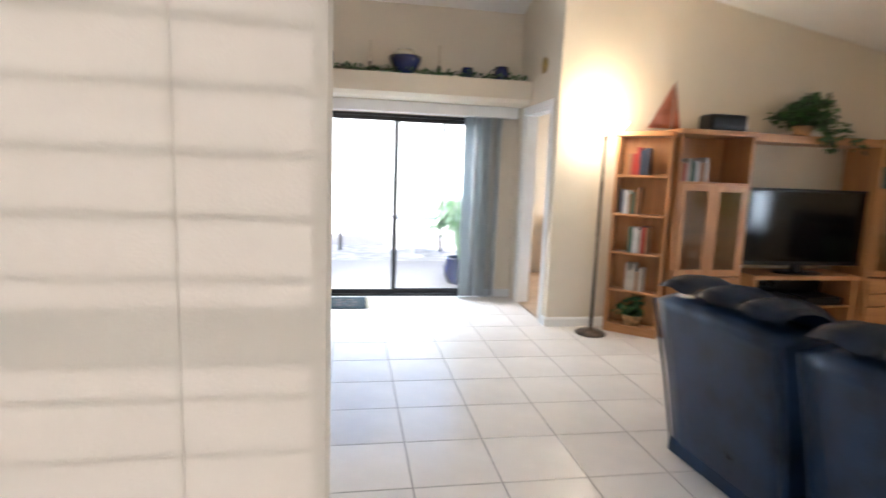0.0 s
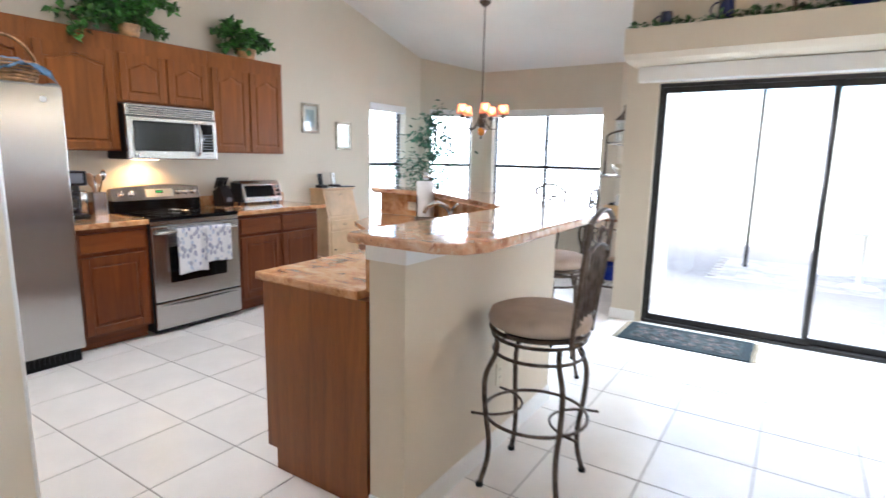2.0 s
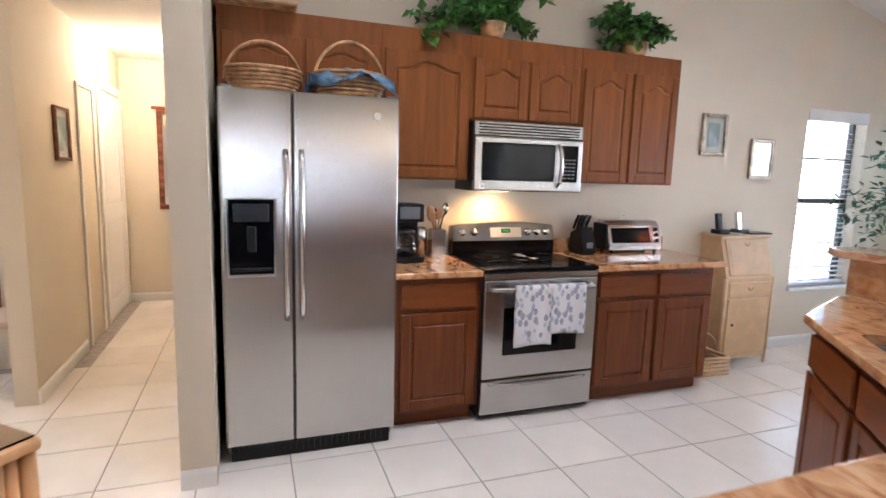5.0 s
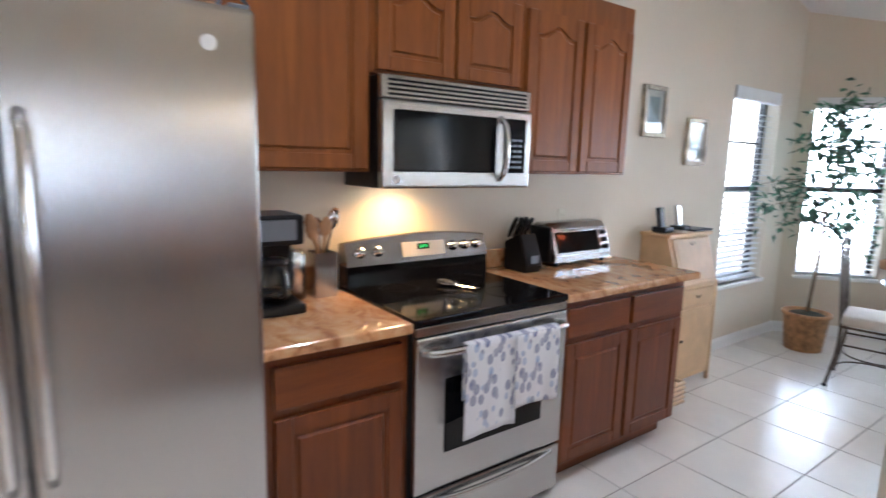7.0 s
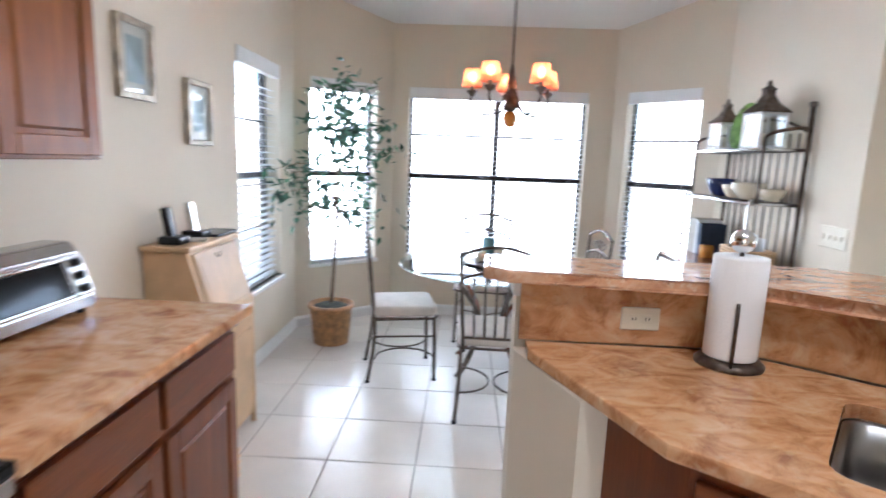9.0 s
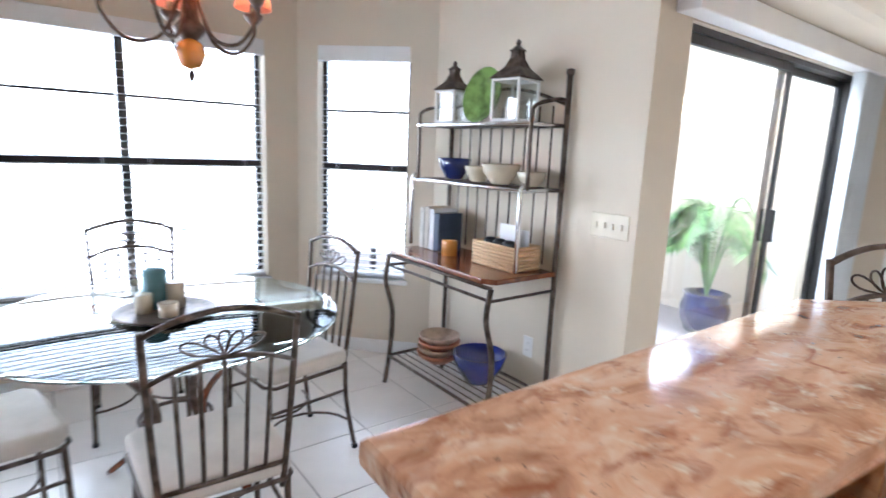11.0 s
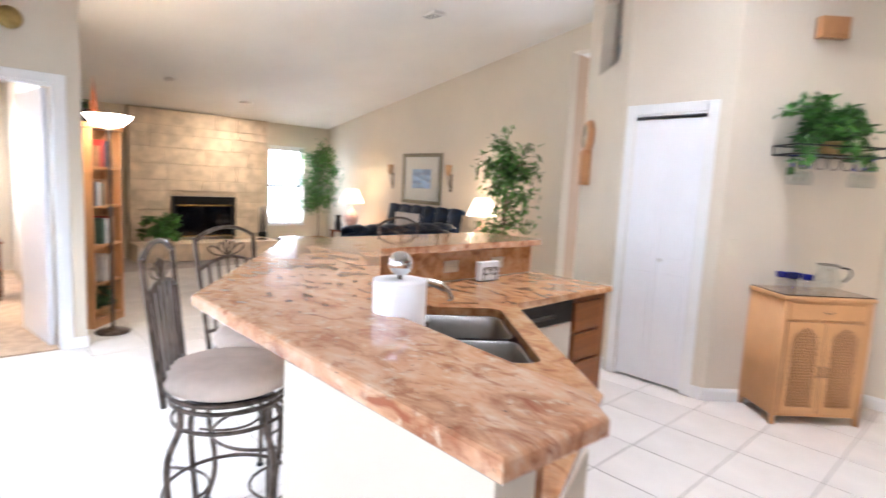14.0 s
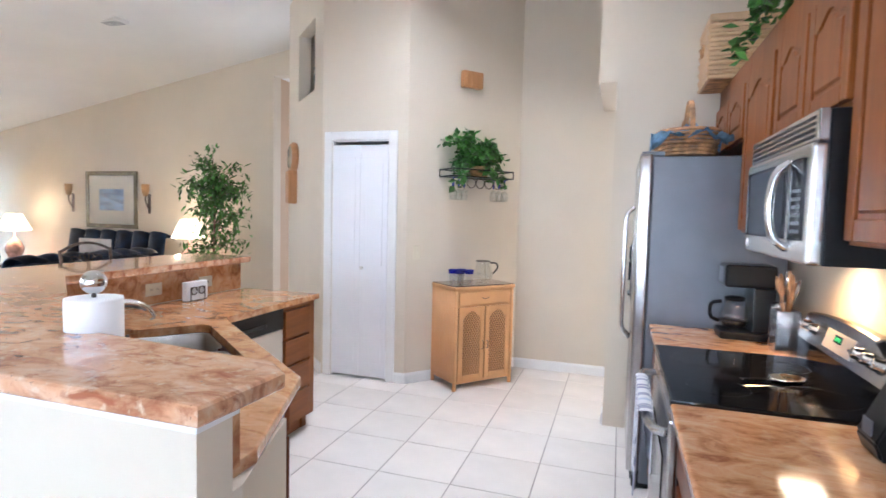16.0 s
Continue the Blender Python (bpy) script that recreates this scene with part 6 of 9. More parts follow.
ob = thing("utensil_crock", "square steel utensil holder full of wooden spoons", "utensil holder", -4.05, 3.14, 0.906)
bm = B()
for a, b in (((-0.045, -0.045), (0.045, -0.043)), ((-0.045, 0.043), (0.045, 0.045)), ((-0.045, -0.043), (-0.043, 0.043)), ((0.043, -0.043), (0.045, 0.043))):
    bx(bm, a[0], a[1], 0.0, b[0], b[1], 0.175)
bx(bm, -0.043, -0.043, 0, 0.043, 0.043, 0.004)
part("holder", bm, STEEL, ob)
SPOON = mat("worn_beech", (0.42, 0.22, 0.10), 0.6, var=0.15, scale=10, bump=0.1)
rng = random.Random(21)
for k in range(8):
    a = rng.uniform(0, 6.28)
    tx, ty = 0.055 * math.cos(a), 0.075 * math.sin(a)
    L = rng.uniform(0.25, 0.33)
    d = Vector((tx, ty, L)).normalized()
    bm = B()
    p0 = Vector((-tx * 0.3, -ty * 0.3, 0.012))
    p1 = p0 + d * L
    tube(bm, [p0, p0 + d * (L - 0.05), p1 - d * 0.03, p1, p1 + d * 0.03], [0.005, 0.006, 0.022, 0.026, 0.010], 8, flat=0.35)
    part("spoon", bm, (SPOON if k % 4 else CHROME), ob, "wooden spoon" if k % 4 else "steel spoon")

ob = thing("knife_block", "black knife block with black handled knives", "knife block", -4.03, 4.22, 0.906, 0)
bm = B()
pf = [(-0.09, 0.0), (0.07, 0.0), (0.085, 0.04), (0.02, 0.19), (-0.09, 0.14)]
A = [[bm.verts.new((x, y, z)) for x, z in pf] for y in (-0.055, 0.055)]
for i in range(5):
    bm.faces.new((A[0][i], A[0][(i + 1) % 5], A[1][(i + 1) % 5], A[1][i]))
bm.faces.new(A[0][::-1])
bm.faces.new(A[1])
bmesh.ops.recalc_face_normals(bm, faces=bm.faces)
bmesh.ops.bevel(bm, geom=bm.edges[:], offset=0.006, segments=2, affect="EDGES")
part("block", bm, BLACK, ob)
bm = B()
bx(bm, 0.079, -0.025, 0.045, 0.082, 0.025, 0.085)
part("label_plate", bm, SIDEGREY, ob)
for k in range(7):
    x, y = -0.06 + 0.04 * (k // 3), -0.035 + 0.035 * (k % 3)
    bm = B()
    tube(bm, [(x - 0.02, y, 0.165), (x + 0.005, y, 0.215), (x + 0.035, y, 0.265)], [0.009, 0.011, 0.010], 8)
    part("knife_handle", bm, BLACK, ob, "black knife handle")

ob = thing("toaster_oven", "steel and black toaster oven with a glass door", "toaster oven", -3.995, 4.415, 0.906, 0)
W = 0.46
pf = [(-0.17, 0.02), (0.0, 0.02), (0.0, 0.06), (-0.045, 0.19), (-0.08, 0.225), (-0.17, 0.225)]
bm = B()
A = [[bm.verts.new((x, y, z)) for x, z in pf] for y in (0.0, W)]
for i in range(6):
    bm.faces.new((A[0][i], A[0][(i + 1) % 6], A[1][(i + 1) % 6], A[1][i]))
bm.faces.new(A[0][::-1])
bm.faces.new(A[1])
bmesh.ops.recalc_face_normals(bm, faces=bm.faces)
bmesh.ops.bevel(bm, geom=bm.edges[:], offset=0.006, segments=2, affect="EDGES")
part("case", bm, STEEL, ob, "rounded steel case")
tilt = Matrix.Translation((0.001, 0, 0.06)) @ Matrix.Rotation(radians(-19), 4, "Y")
bm = B()
bx(bm, 0, 0.03, 0.012, 0.006, W - 0.10, 0.125, 0.003)
d = part("door", bm, BLACKGLASS, ob, "dark glass door", at=tilt)
bm = B()
tube(bm, [(0.006, 0.05, 0.118), (0.028, 0.06, 0.122), (0.028, W - 0.13, 0.122), (0.006, W - 0.12, 0.118)], 0.006, 8)
part("handle", bm, CHROME, d)
bm = B()
bx(bm, 0, W - 0.085, 0.004, 0.005, W - 0.01, 0.128, 0.003)
part("panel", bm, STEEL, ob, at=tilt)
for k in range(3):
    bm = B()
    lathe(bm, [(0.015, 0), (0.013, 0.014), (0, 0.015)], 14)
    part("knob", bm, BLACK, ob, at=tilt @ Matrix.Translation((0.005, W - 0.048, 0.025 + k * 0.042)) @ Matrix.Rotation(radians(90), 4, "Y"))
for x in (-0.14, -0.03):
    for y in (0.04, W - 0.04):
        bm = B()
        lathe(bm, [(0.012, 0), (0.012, 0.02)], 10, (x, y, 0))
        part("foot", bm, BLACK, ob)
bm = B()
bx(bm, -0.171, -0.028, 0.02, -0.02, -0.002, 0.21, 0.01, 2)
part("side_vent", bm, BLACK, ob, "black end panel")


def plate(x, y, z, facing, label="ivory duplex wall outlet", gang=1, kind="outlet", horiz=False, material=None):
    ob = thing("outlet" if kind == "outlet" else "light_switch", label, kind if kind == "outlet" else "light switch", x, y, z, facing)
    w, h = 0.07 * gang if gang == 1 else 0.046 * gang + 0.026, 0.115
    if horiz:
        w, h = h, w
    bm = B()
    bx(bm, 0.0, -w / 2, -h / 2, 0.006, w / 2, h / 2, 0.003)
    part("plate", bm, material or IVORY, ob)
    for k in range(gang):
        yy = (k - (gang - 1) / 2) * 0.046
        if kind == "outlet":
            for s in (-0.02, 0.02):
                bm = B()
                cy, cz = (s, 0) if horiz else (0, s)
                bx(bm, 0.0062, cy - 0.014, cz - 0.014, 0.008, cy + 0.014, cz + 0.014, 0.001)
                f = part("socket", bm, material or IVORY, ob)
                for q in (-0.005, 0.005):
                    b3 = B()
                    bx(b3, 0.0082, cy + q - 0.001, cz - 0.005, 0.0086, cy + q + 0.001, cz + 0.005)
                    part("slot", b3, BLACK, f)
        else:
            bm = B()
            bx(bm, 0.0062, yy - 0.006, -0.013, 0.014, yy + 0.006, 0.013, 0.002)
            part("toggle", bm, material or IVORY, ob)
    return ob


plate(XW, 4.65, 1.14, 0, "ivory duplex outlet over the worktop")
plate(-0.8805, 3.36, 0.985, 180, "ivory duplex outlet on the granite riser", horiz=True)
plate(-0.8805, 2.96, 0.985, 180, "ivory duplex outlet on the granite riser", horiz=True)
plate(-2.26, 4.794, 0.985, -90, "ivory duplex outlet on the granite riser", horiz=True)
plate(XH, 6.07, 1.11, 180, "white four-gang light switch plate", 4, "light switch")
plate(XH, 6.52, 0.38, 180, "white duplex outlet low on the wall", material=WHITEPL)
plate(-0.68, 3.35, 0.38, 0, "ivory duplex outlet on the half wall")
p = along(DIA_A, DIA_B, 0.10)
plate(p.x, p.y, 1.12, DIA_RZ, "ivory light switch beside the pantry door", 1, "light switch")

# paper towel holder
ob = thing("paper_towel_holder", "paper towel roll on a bronze stand with a steel ball", "paper towel holder", -2.05, 4.665, 0.903)
part("base", lathe(B(), [(0.0, 0.0), (0.088, 0.0), (0.09, 0.008), (0.078, 0.02), (0.02, 0.024), (0, 0.024)], 28), IRON, ob)
part("roll", lathe(B(), [(0.02, 0.026), (0.068, 0.026), (0.069, 0.03), (0.069, 0.300), (0.068, 0.304), (0.02, 0.304)], 36), PAPER, ob, "white paper roll")
bm = B()
bm2 = B()
tube(bm, [(0, 0, 0.024), (0, 0, 0.32)], 0.006, 8)
part("post", bm, IRON, ob)
part("ball", lathe(bm2, [(0.032 * math.sin(math.pi * i / 12), 0.345 - 0.032 * math.cos(math.pi * i / 12)) for i in range(13)], 24), CHROME, ob, "brushed steel ball")
bm = B()
tube(bm, [(-0.030, -0.074, 0.012), (-0.030, -0.076, 0.15), (-0.030, -0.074, 0.19)], 0.005, 8)
part("arm", bm, IRON, ob)
# napkin holder on the worktop
ob = thing("napkin_holder", "white napkins in a black scrolled holder on the worktop", "napkin holder", -0.99, 3.16, 0.903, 180)
bm = B()
bx(bm, -0.02, -0.085, 0.004, 0.015, 0.085, 0.115, 0.004)
part("napkin", bm, PAPER, ob, "white paper napkins")
for s in (-0.024, 0.019):
    bm = B()
    for c, r in ((-0.03, 0.022), (0.03, 0.022)):
        tube(bm, arc((s, c, 0.06), r, 0, 330, 14, "yz"), 0.0035, 6)
    tube(bm, [(s, -0.055, 0.003), (s, -0.055, 0.08), (s, 0.055, 0.08), (s, 0.055, 0.003)], 0.0035, 6)
    part("scroll", bm, IRON, ob)
bm = B()
bx(bm, -0.026, -0.07, 0.0, 0.021, 0.07, 0.0035)
part("foot", bm, IRON, ob)
# spoon rest
ob = thing("spoon_rest", "polished steel spoon rest on the cooktop", "spoon rest", -3.93, 3.66, 0.9135, 20)
bm = B()
lathe(bm, [(0.0, 0.0), (0.045, 0.0), (0.06, 0.014), (0.057, 0.014), (0.04, 0.004), (0.0, 0.003)], 24, (0, 0, 0), 1, 0.75)
bx(bm, 0.05, -0.012, 0.006, 0.16, 0.012, 0.010, 0.002)
part("dish", bm, CHROME, ob)

# ---- pictures ----
ARTB = mat("faded_blue_print", (0.42, 0.50, 0.55), 0.6, var=0.25, scale=5, bump=0.0, color2=(0.14, 0.18, 0.17))
MATB = mat("cream_mount", (0.66, 0.64, 0.58), 0.8, var=0.02, bump=0.05)
GILT = mat("silver_gilt_frame", (0.42, 0.36, 0.27), 0.4, 0.5, 0.25, 20, 0.2, 50)


def picture(label, x, y, z, w, h, rz, frame_w=0.028, art=None, frame_m=None, mount=0.04, cat="picture"):
    """A framed picture hung on a wall, facing +x before it is turned; x, y, z its centre."""
    ob = thing("picture" if cat == "picture" else "mirror", label, cat, x, y, z, rz)
    bm = B()
    f = frame_w
    bx(bm, 0.002, -w / 2, -h / 2, 0.026, -w / 2 + f, h / 2, 0.004)
    bx(bm, 0.002, w / 2 - f, -h / 2, 0.026, w / 2, h / 2, 0.004)
    bx(bm, 0.002, -w / 2 + f, -h / 2, 0.026, w / 2 - f, -h / 2 + f, 0.004)
    bx(bm, 0.002, -w / 2 + f, h / 2 - f, 0.026, w / 2 - f, h / 2, 0.004)
    part("frame", bm, frame_m or GILT, ob)
    if mount:
        bm = B()
        bx(bm, 0.003, -w / 2 + f, -h / 2 + f, 0.010, w / 2 - f, h / 2 - f)
        part("mount", bm, MATB, ob)
    bm = B()
    k = f + mount
    bx(bm, 0.0035, -w / 2 + k, -h / 2 + k, 0.013, w / 2 - k, h / 2 - k)
    part("print" if cat == "picture" else "glass", bm, art or ARTB, ob)
    if cat == "picture":
        bm = B()
        bx(bm, 0.0155, -w / 2 + f, -h / 2 + f, 0.0175, w / 2 - f, h / 2 - f)
        g = part("glazing", bm, THIN, ob)
        g.visible_shadow = False
    return ob


picture("small framed print with a cream mount beside the cabinets", XW, 5.44, 1.79, 0.25, 0.32, 0)
picture("small framed print with a cream mount by the nook window", XW, 5.96, 1.62, 0.25, 0.32, 0)
LAKE = mat("blue_seascape_print", (0.30, 0.45, 0.66), 0.6, var=0.25, scale=4, bump=0.0, color2=(0.16, 0.24, 0.42), stretch=(1, 1, 4))
picture("large gilt framed seascape over the sofa", 3.84, SOUTH, 1.54, 1.0, 0.84, 90, 0.06, LAKE, mat("olive_gilt_frame", (0.20, 0.17, 0.10), 0.45, 0.4, 0.2, 15, 0.2), 0.20)

# ---- secretary desk ----
ob = thing("secretary_desk", "pale rattan secretary desk with a slant front", "desk", XW, 5.42, 0)
W = 0.48
pf = [(0.01, 0.06), (0.29, 0.06), (0.29, 0.70), (0.20, 1.0), (0.01, 1.0)]
bm = B()
A = [[bm.verts.new((x, y, z)) for x, z in pf] for y in (0.0, W)]
for i in range(5):
    bm.faces.new((A[0][i], A[0][(i + 1) % 5], A[1][(i + 1) % 5], A[1][i]))
bm.faces.new(A[0][::-1])
bm.faces.new(A[1])
bmesh.ops.recalc_face_normals(bm, faces=bm.faces)
part("body", bm, RATTAN, ob)
bm = B()
bx(bm, 0.005, -0.015, 1.0, 0.225, W + 0.015, 1.025, 0.008, 2)
part("top", bm, RATTAN, ob)
sl = Matrix.Translation((0.291, 0, 0.70)) @ Matrix.Rotation(radians(-16.7), 4, "Y")
bm = B()
bx(bm, 0.0, 0.03, 0.02, 0.012, W - 0.03, 0.30, 0.004)
f = part("fall_front", bm, RATTAN, ob, "slanted fall front with fine slats", at=sl)
for k in range(22):
    bm = B()
    bx(bm, 0.0125, 0.06, 0.04 + k * 0.0108, 0.0155, W - 0.06, 0.048 + k * 0.0108)
    part("slat", bm, RATTAN, f)
bm = B()
tube(bm, arc((0.016, W / 2, 0.275), 0.022, 180, 360, 8, "yz"), 0.003, 6)
part("handle", bm, IRON, f)
bm = B()
bx(bm, 0.2905, 0.03, 0.56, 0.303, W - 0.03, 0.67, 0.004)
f = part("drawer", bm, RATTAN, ob)
bm = B()
tube(bm, arc((0.305, W / 2, 0.63), 0.022, 180, 360, 8, "yz"), 0.003, 6)
part("handle", bm, IRON, f)
bm = B()
bx(bm, 0.2905, 0.03, 0.10, 0.303, W - 0.03, 0.54, 0.004)
f = part("door", bm, RATTAN, ob)
bm = B()
lathe(bm, [(0.008, 0), (0.012, 0.012), (0, 0.016)], 12)
part("knob", bm, IRON, f, at=Matrix.Translation((0.303, 0.08, 0.34)) @ Matrix.Rotation(radians(90), 4, "Y"))
for y in (0.0, W):
    for x in (0.02, 0.285):
        bm = B()
        tube(bm, [(x, y, 0.0), (x, y, 0.70)], 0.014, 8)
        part("corner_pole", bm, RATTAN, ob, "bound rattan pole")
for k, (y, h_) in enumerate(((5.50, 0.16), (5.70, 0.17))):
    ob = thing("cordless_phone", "black cordless phone upright in its cradle", "telephone", XW + 0.10, y, 1.026, 0)
    bm = B()
    bx(bm, -0.04, -0.05, 0, 0.06, 0.05, 0.035, 0.01, 2)
    part("cradle", bm, BLACK, ob)
    bm = B()
    bx(bm, -0.012, -0.025, 0.02, 0.018, 0.025, h_, 0.008, 2)
    part("handset", bm, BLACK if k == 0 else CHROME, ob, at=pose(0, 0, 0, 0, -10, 0))
bm = B()
bx(bm, -0.07, -0.11, 0, 0.07, 0.11, 0.012, 0.002)
solid("notebook", bm, BLACK, "thin black notebook on the desk top", "notebook", XW + 0.13, 5.84, 1.026)
bm = B()
bx(bm, -0.05, -0.04, 0, 0.05, 0.04, 0.01)
solid("papers", bm, MATB, "small stack of papers on the desk top", "papers", XW + 0.15, 5.60, 1.026, 15)

# ---- baker's rack ----
HX, HY = -1.34, 6.35
ob = thing("bakers_rack", "bronze iron baker's rack with a polished wood shelf", "shelf rack", -0.90, HY, 0, 0)
WR = 0.90
for y in (0.0, WR):
    bm = B()
    tube(bm, [(0, y, 0), (0, y, 1.80)], 0.014, 8)
    p = part("back_post", bm, IRON, ob)
    part("cap", lathe(B(), [(0.0, 1.80), (0.02, 1.80), (0.02, 1.825), (0, 1.83)], 12, (0, y, 0)), IRON, p)
    bm = B()
    tube(bm, curve3([(-0.44, y, 0.0), (-0.41, y, 0.2), (-0.40, y, 0.45), (-0.45, y, 0.65), (-0.43, y, 0.80)], 5), 0.014, 8)
    part("front_leg", bm, IRON, ob)
    bm = B()
    tube(bm, [(-0.28, y, 0.86), (-0.28, y, 1.26)] + [(-0.28 + 0.02, y, 1.28)], 0.011, 8)
    part("shelf_post", bm, CHROME, ob)
    bm = B()
    tube(bm, curve3([(-0.24, y, 1.25), (-0.24, y, 1.56), (-0.22, y, 1.64), (-0.08, y, 1.68), (0, y, 1.68)], 5), 0.010, 8)
    part("side_scroll", bm, IRON, ob)
bm = B()
prism(bm, [(-0.45, 0.05), (-0.40, -0.01), (-0.01, -0.01), (-0.01, WR + 0.01), (-0.40, WR + 0.01), (-0.45, WR - 0.05)], 0.815, 0.84, 0.006, 2)
part("wood_shelf", bm, BROWNW, ob, "polished red-brown wood shelf")
bm = B()
tube(bm, [(-0.43, 0.0, 0.74), (-0.43, WR, 0.74)], 0.008, 6)
tube(bm, [(-0.43, 0.0, 0.80), (-0.43, WR, 0.80)], 0.010, 6)
for y in (0, WR):
    tube(bm, [(-0.43, y, 0.74), (0, y, 0.74)], 0.008, 6)
part("apron", bm, IRON, ob)
for z, dx in ((1.25, -0.28), (1.56, -0.25), (0.17, -0.42)):
    bm = B()
    tube(bm, [(dx, 0, z), (dx, WR, z), (0, WR, z), (0, 0, z)], 0.010, 7, close=True)
    s_ = part("shelf_frame", bm, IRON if z < 1 else CHROME, ob)
    for k in range(7):
        b3 = B()
        x = dx * (k + 1) / 8
        tube(b3, [(x, 0, z), (x, WR, z)], 0.004, 5)
        part("shelf_wire", b3, IRON, s_)
for k in range(9):
    bm = B()
    y = WR * (k + 1) / 10
    tube(bm, [(0, y, 0.86), (0, y, 1.66)], 0.005, 6)
    part("back_bar", bm, IRON, ob)
bm = B()
tube(bm, [(0, WR * i / 14, 1.66 + 0.10 * math.sin(math.pi * i / 14)) for i in range(15)], 0.009, 7)
part("top_arch", bm, IRON, ob)


def lantern(x, y, z, s):
    ob = thing("lantern", "dark metal lantern with white mirrored panes on the rack", "lantern", x, y, z, 8)
    w, h_ = 0.075 * s, 0.17 * s
    bm = B()
    bx(bm, -w, -w, 0, w, w, 0.015, 0.002)
    bx(bm, -w, -w, h_, w, w, h_ + 0.012, 0.002)
    for a in (-w, w - 0.012):
        for b in (-w, w - 0.012):
            bx(bm, a, b, 0.0151, a + 0.012, b + 0.012, h_)
    part("frame", bm, WHITEPL, ob, "pale weathered frame")
    for k in range(4):
        bm = B()
        bx(bm, w - 0.006, -w + 0.013, 0.0155, w - 0.004, w - 0.013, h_ - 0.0005)
        part("pane", bm, THIN, ob, at=pose(0, 0, 0, 0, 0, 90 * k))
    bm = B()
    prof = [(w * 1.55, h_ + 0.013), (w * 1.5, h_ + 0.02), (w * 0.75, h_ + 0.06 * s), (w * 0.42, h_ + 0.10 * s), (w * 0.40, h_ + 0.125 * s), (w * 0.5, h_ + 0.13 * s), (0.01, h_ + 0.15 * s), (0.012, h_ + 0.165 * s), (0, h_ + 0.18 * s)]
    lathe(bm, prof, 4, smooth=False)
    part("roof", bm, IRON, ob, "flared dark metal roof", at=pose(0, 0, 0, 0, 0, 45))
    part("candle", lathe(B(), [(0, 0.0155), (0.022, 0.0155), (0.022, 0.09), (0, 0.088)], 14), CREAMGLAZE, ob)


lantern(-1.03, 6.58, 1.572, 1.15)
lantern(-1.03, 7.08, 1.572, 1.0)
bm = B()
lathe(bm, [(0.0, 0.0), (0.09, 0.002), (0.14, 0.018), (0.15, 0.034), (0.146, 0.036), (0.09, 0.012), (0, 0.010)], 36)
ob = solid("plate", bm, GREENGLAZE, "mottled green glazed plate standing on the rack", "plate")
ob.matrix_basis = Matrix.Translation((-1.0, 6.84, 1.715)) @ Matrix.Rotation(radians(-78), 4, "Y")


def bowl(label, x, y, z, r, h, material, spout=False):
    bm = B()
    lathe(bm, [(0.0, 0.0), (r * 0.5, 0.0), (r * 0.55, 0.01), (r * 0.9, h * 0.6), (r, h), (r * 0.95, h + 0.003), (r * 0.85, h * 0.6), (r * 0.5, 0.02), (0, 0.015)], 30)
    return solid("bowl", bm, material, label, "bowl", x, y, z)


bowl("deep navy glazed bowl with a pale rim on the rack", -1.04, 7.03, 1.262, 0.095, 0.115, NAVY)
bowl("small cream glazed bowl on the rack", -1.05, 6.81, 1.262, 0.075, 0.08, CREAMGLAZE)
bowl("cream glazed mixing bowl on the rack", -1.05, 6.63, 1.262, 0.10, 0.10, CREAMGLAZE)
bowl("smaller cream glazed bowl behind on the rack", -1.0, 6.46, 1.262, 0.075, 0.07, CREAMGLAZE)
bowl("large cobalt blue mixing bowl on the bottom rack shelf", -1.10, 6.66, 0.182, 0.15, 0.16, mat("cobalt_glaze", (0.012, 0.025, 0.22), 0.12, var=0.2, bump=0.02, coat=0.5))
for k in range(4):
    bowl("shallow terracotta striped bowl in a stack", -1.12, 7.0, 0.182 + 0.035 * k, 0.135 - 0.004 * k, 0.06, mat("striped_terracotta_%d" % k, (0.42, 0.17, 0.09) if k % 2 == 0 else (0.50, 0.36, 0.25), 0.35, var=0.2, scale=14, bump=0.05))


def box_book(label, x, y, z, w, d, h, color, rz=0.0, lean=0.0, cat="book", nm="book"):
    """Spine towards -x: cover round a block of paper."""
    ob = thing(nm, label, cat, x, y, z, rz)
    m_ = mat("cover", color, 0.5, var=0.08, scale=12, bump=0.05)
    a = pose(0, 0, 0, lean, 0, 0)
    bm = B()
    bx(bm, 0, 0, 0, 0.004, w, h, 0.001)
    bx(bm, 0.0042, 0, 0, d, 0.003, h)
    bx(bm, 0.0042, w - 0.003, 0, d, w, h)
    part("cover", bm, m_, ob, at=a)
    bm = B()
    bx(bm, 0.0045, 0.0032, 0.004, d - 0.006, w - 0.0032, h - 0.004)
    part("pages", bm, MATB, ob, at=a)
    return ob


yy = 6.93
for k, (w, h_, c, lb) in enumerate(((0.035, 0.24, (0.70, 0.68, 0.62), "tall cream cookbook"), (0.04, 0.25, (0.55, 0.50, 0.42), "tan spined cookbook"), (0.045, 0.24, (0.66, 0.66, 0.66), "white cookbook"), (0.05, 0.22, (0.03, 0.05, 0.10), "dark navy cookbook"))):
    box_book(lb + " standing on the rack", -1.14, 7.18 - 0.052 * k, 0.842, w, 0.17, h_, c)
bm = B()
lathe(bm, [(0.0, 0.0), (0.045, 0.0), (0.045, 0.075), (0.04, 0.085), (0.0, 0.086)], 22)
solid("candle_jar", bm, mat("amber_candle", (0.62, 0.28, 0.06), 0.25, var=0.1, bump=0.02, coat=0.4), "amber jar candle on the rack", "candle", -1.13, 6.93, 0.842)
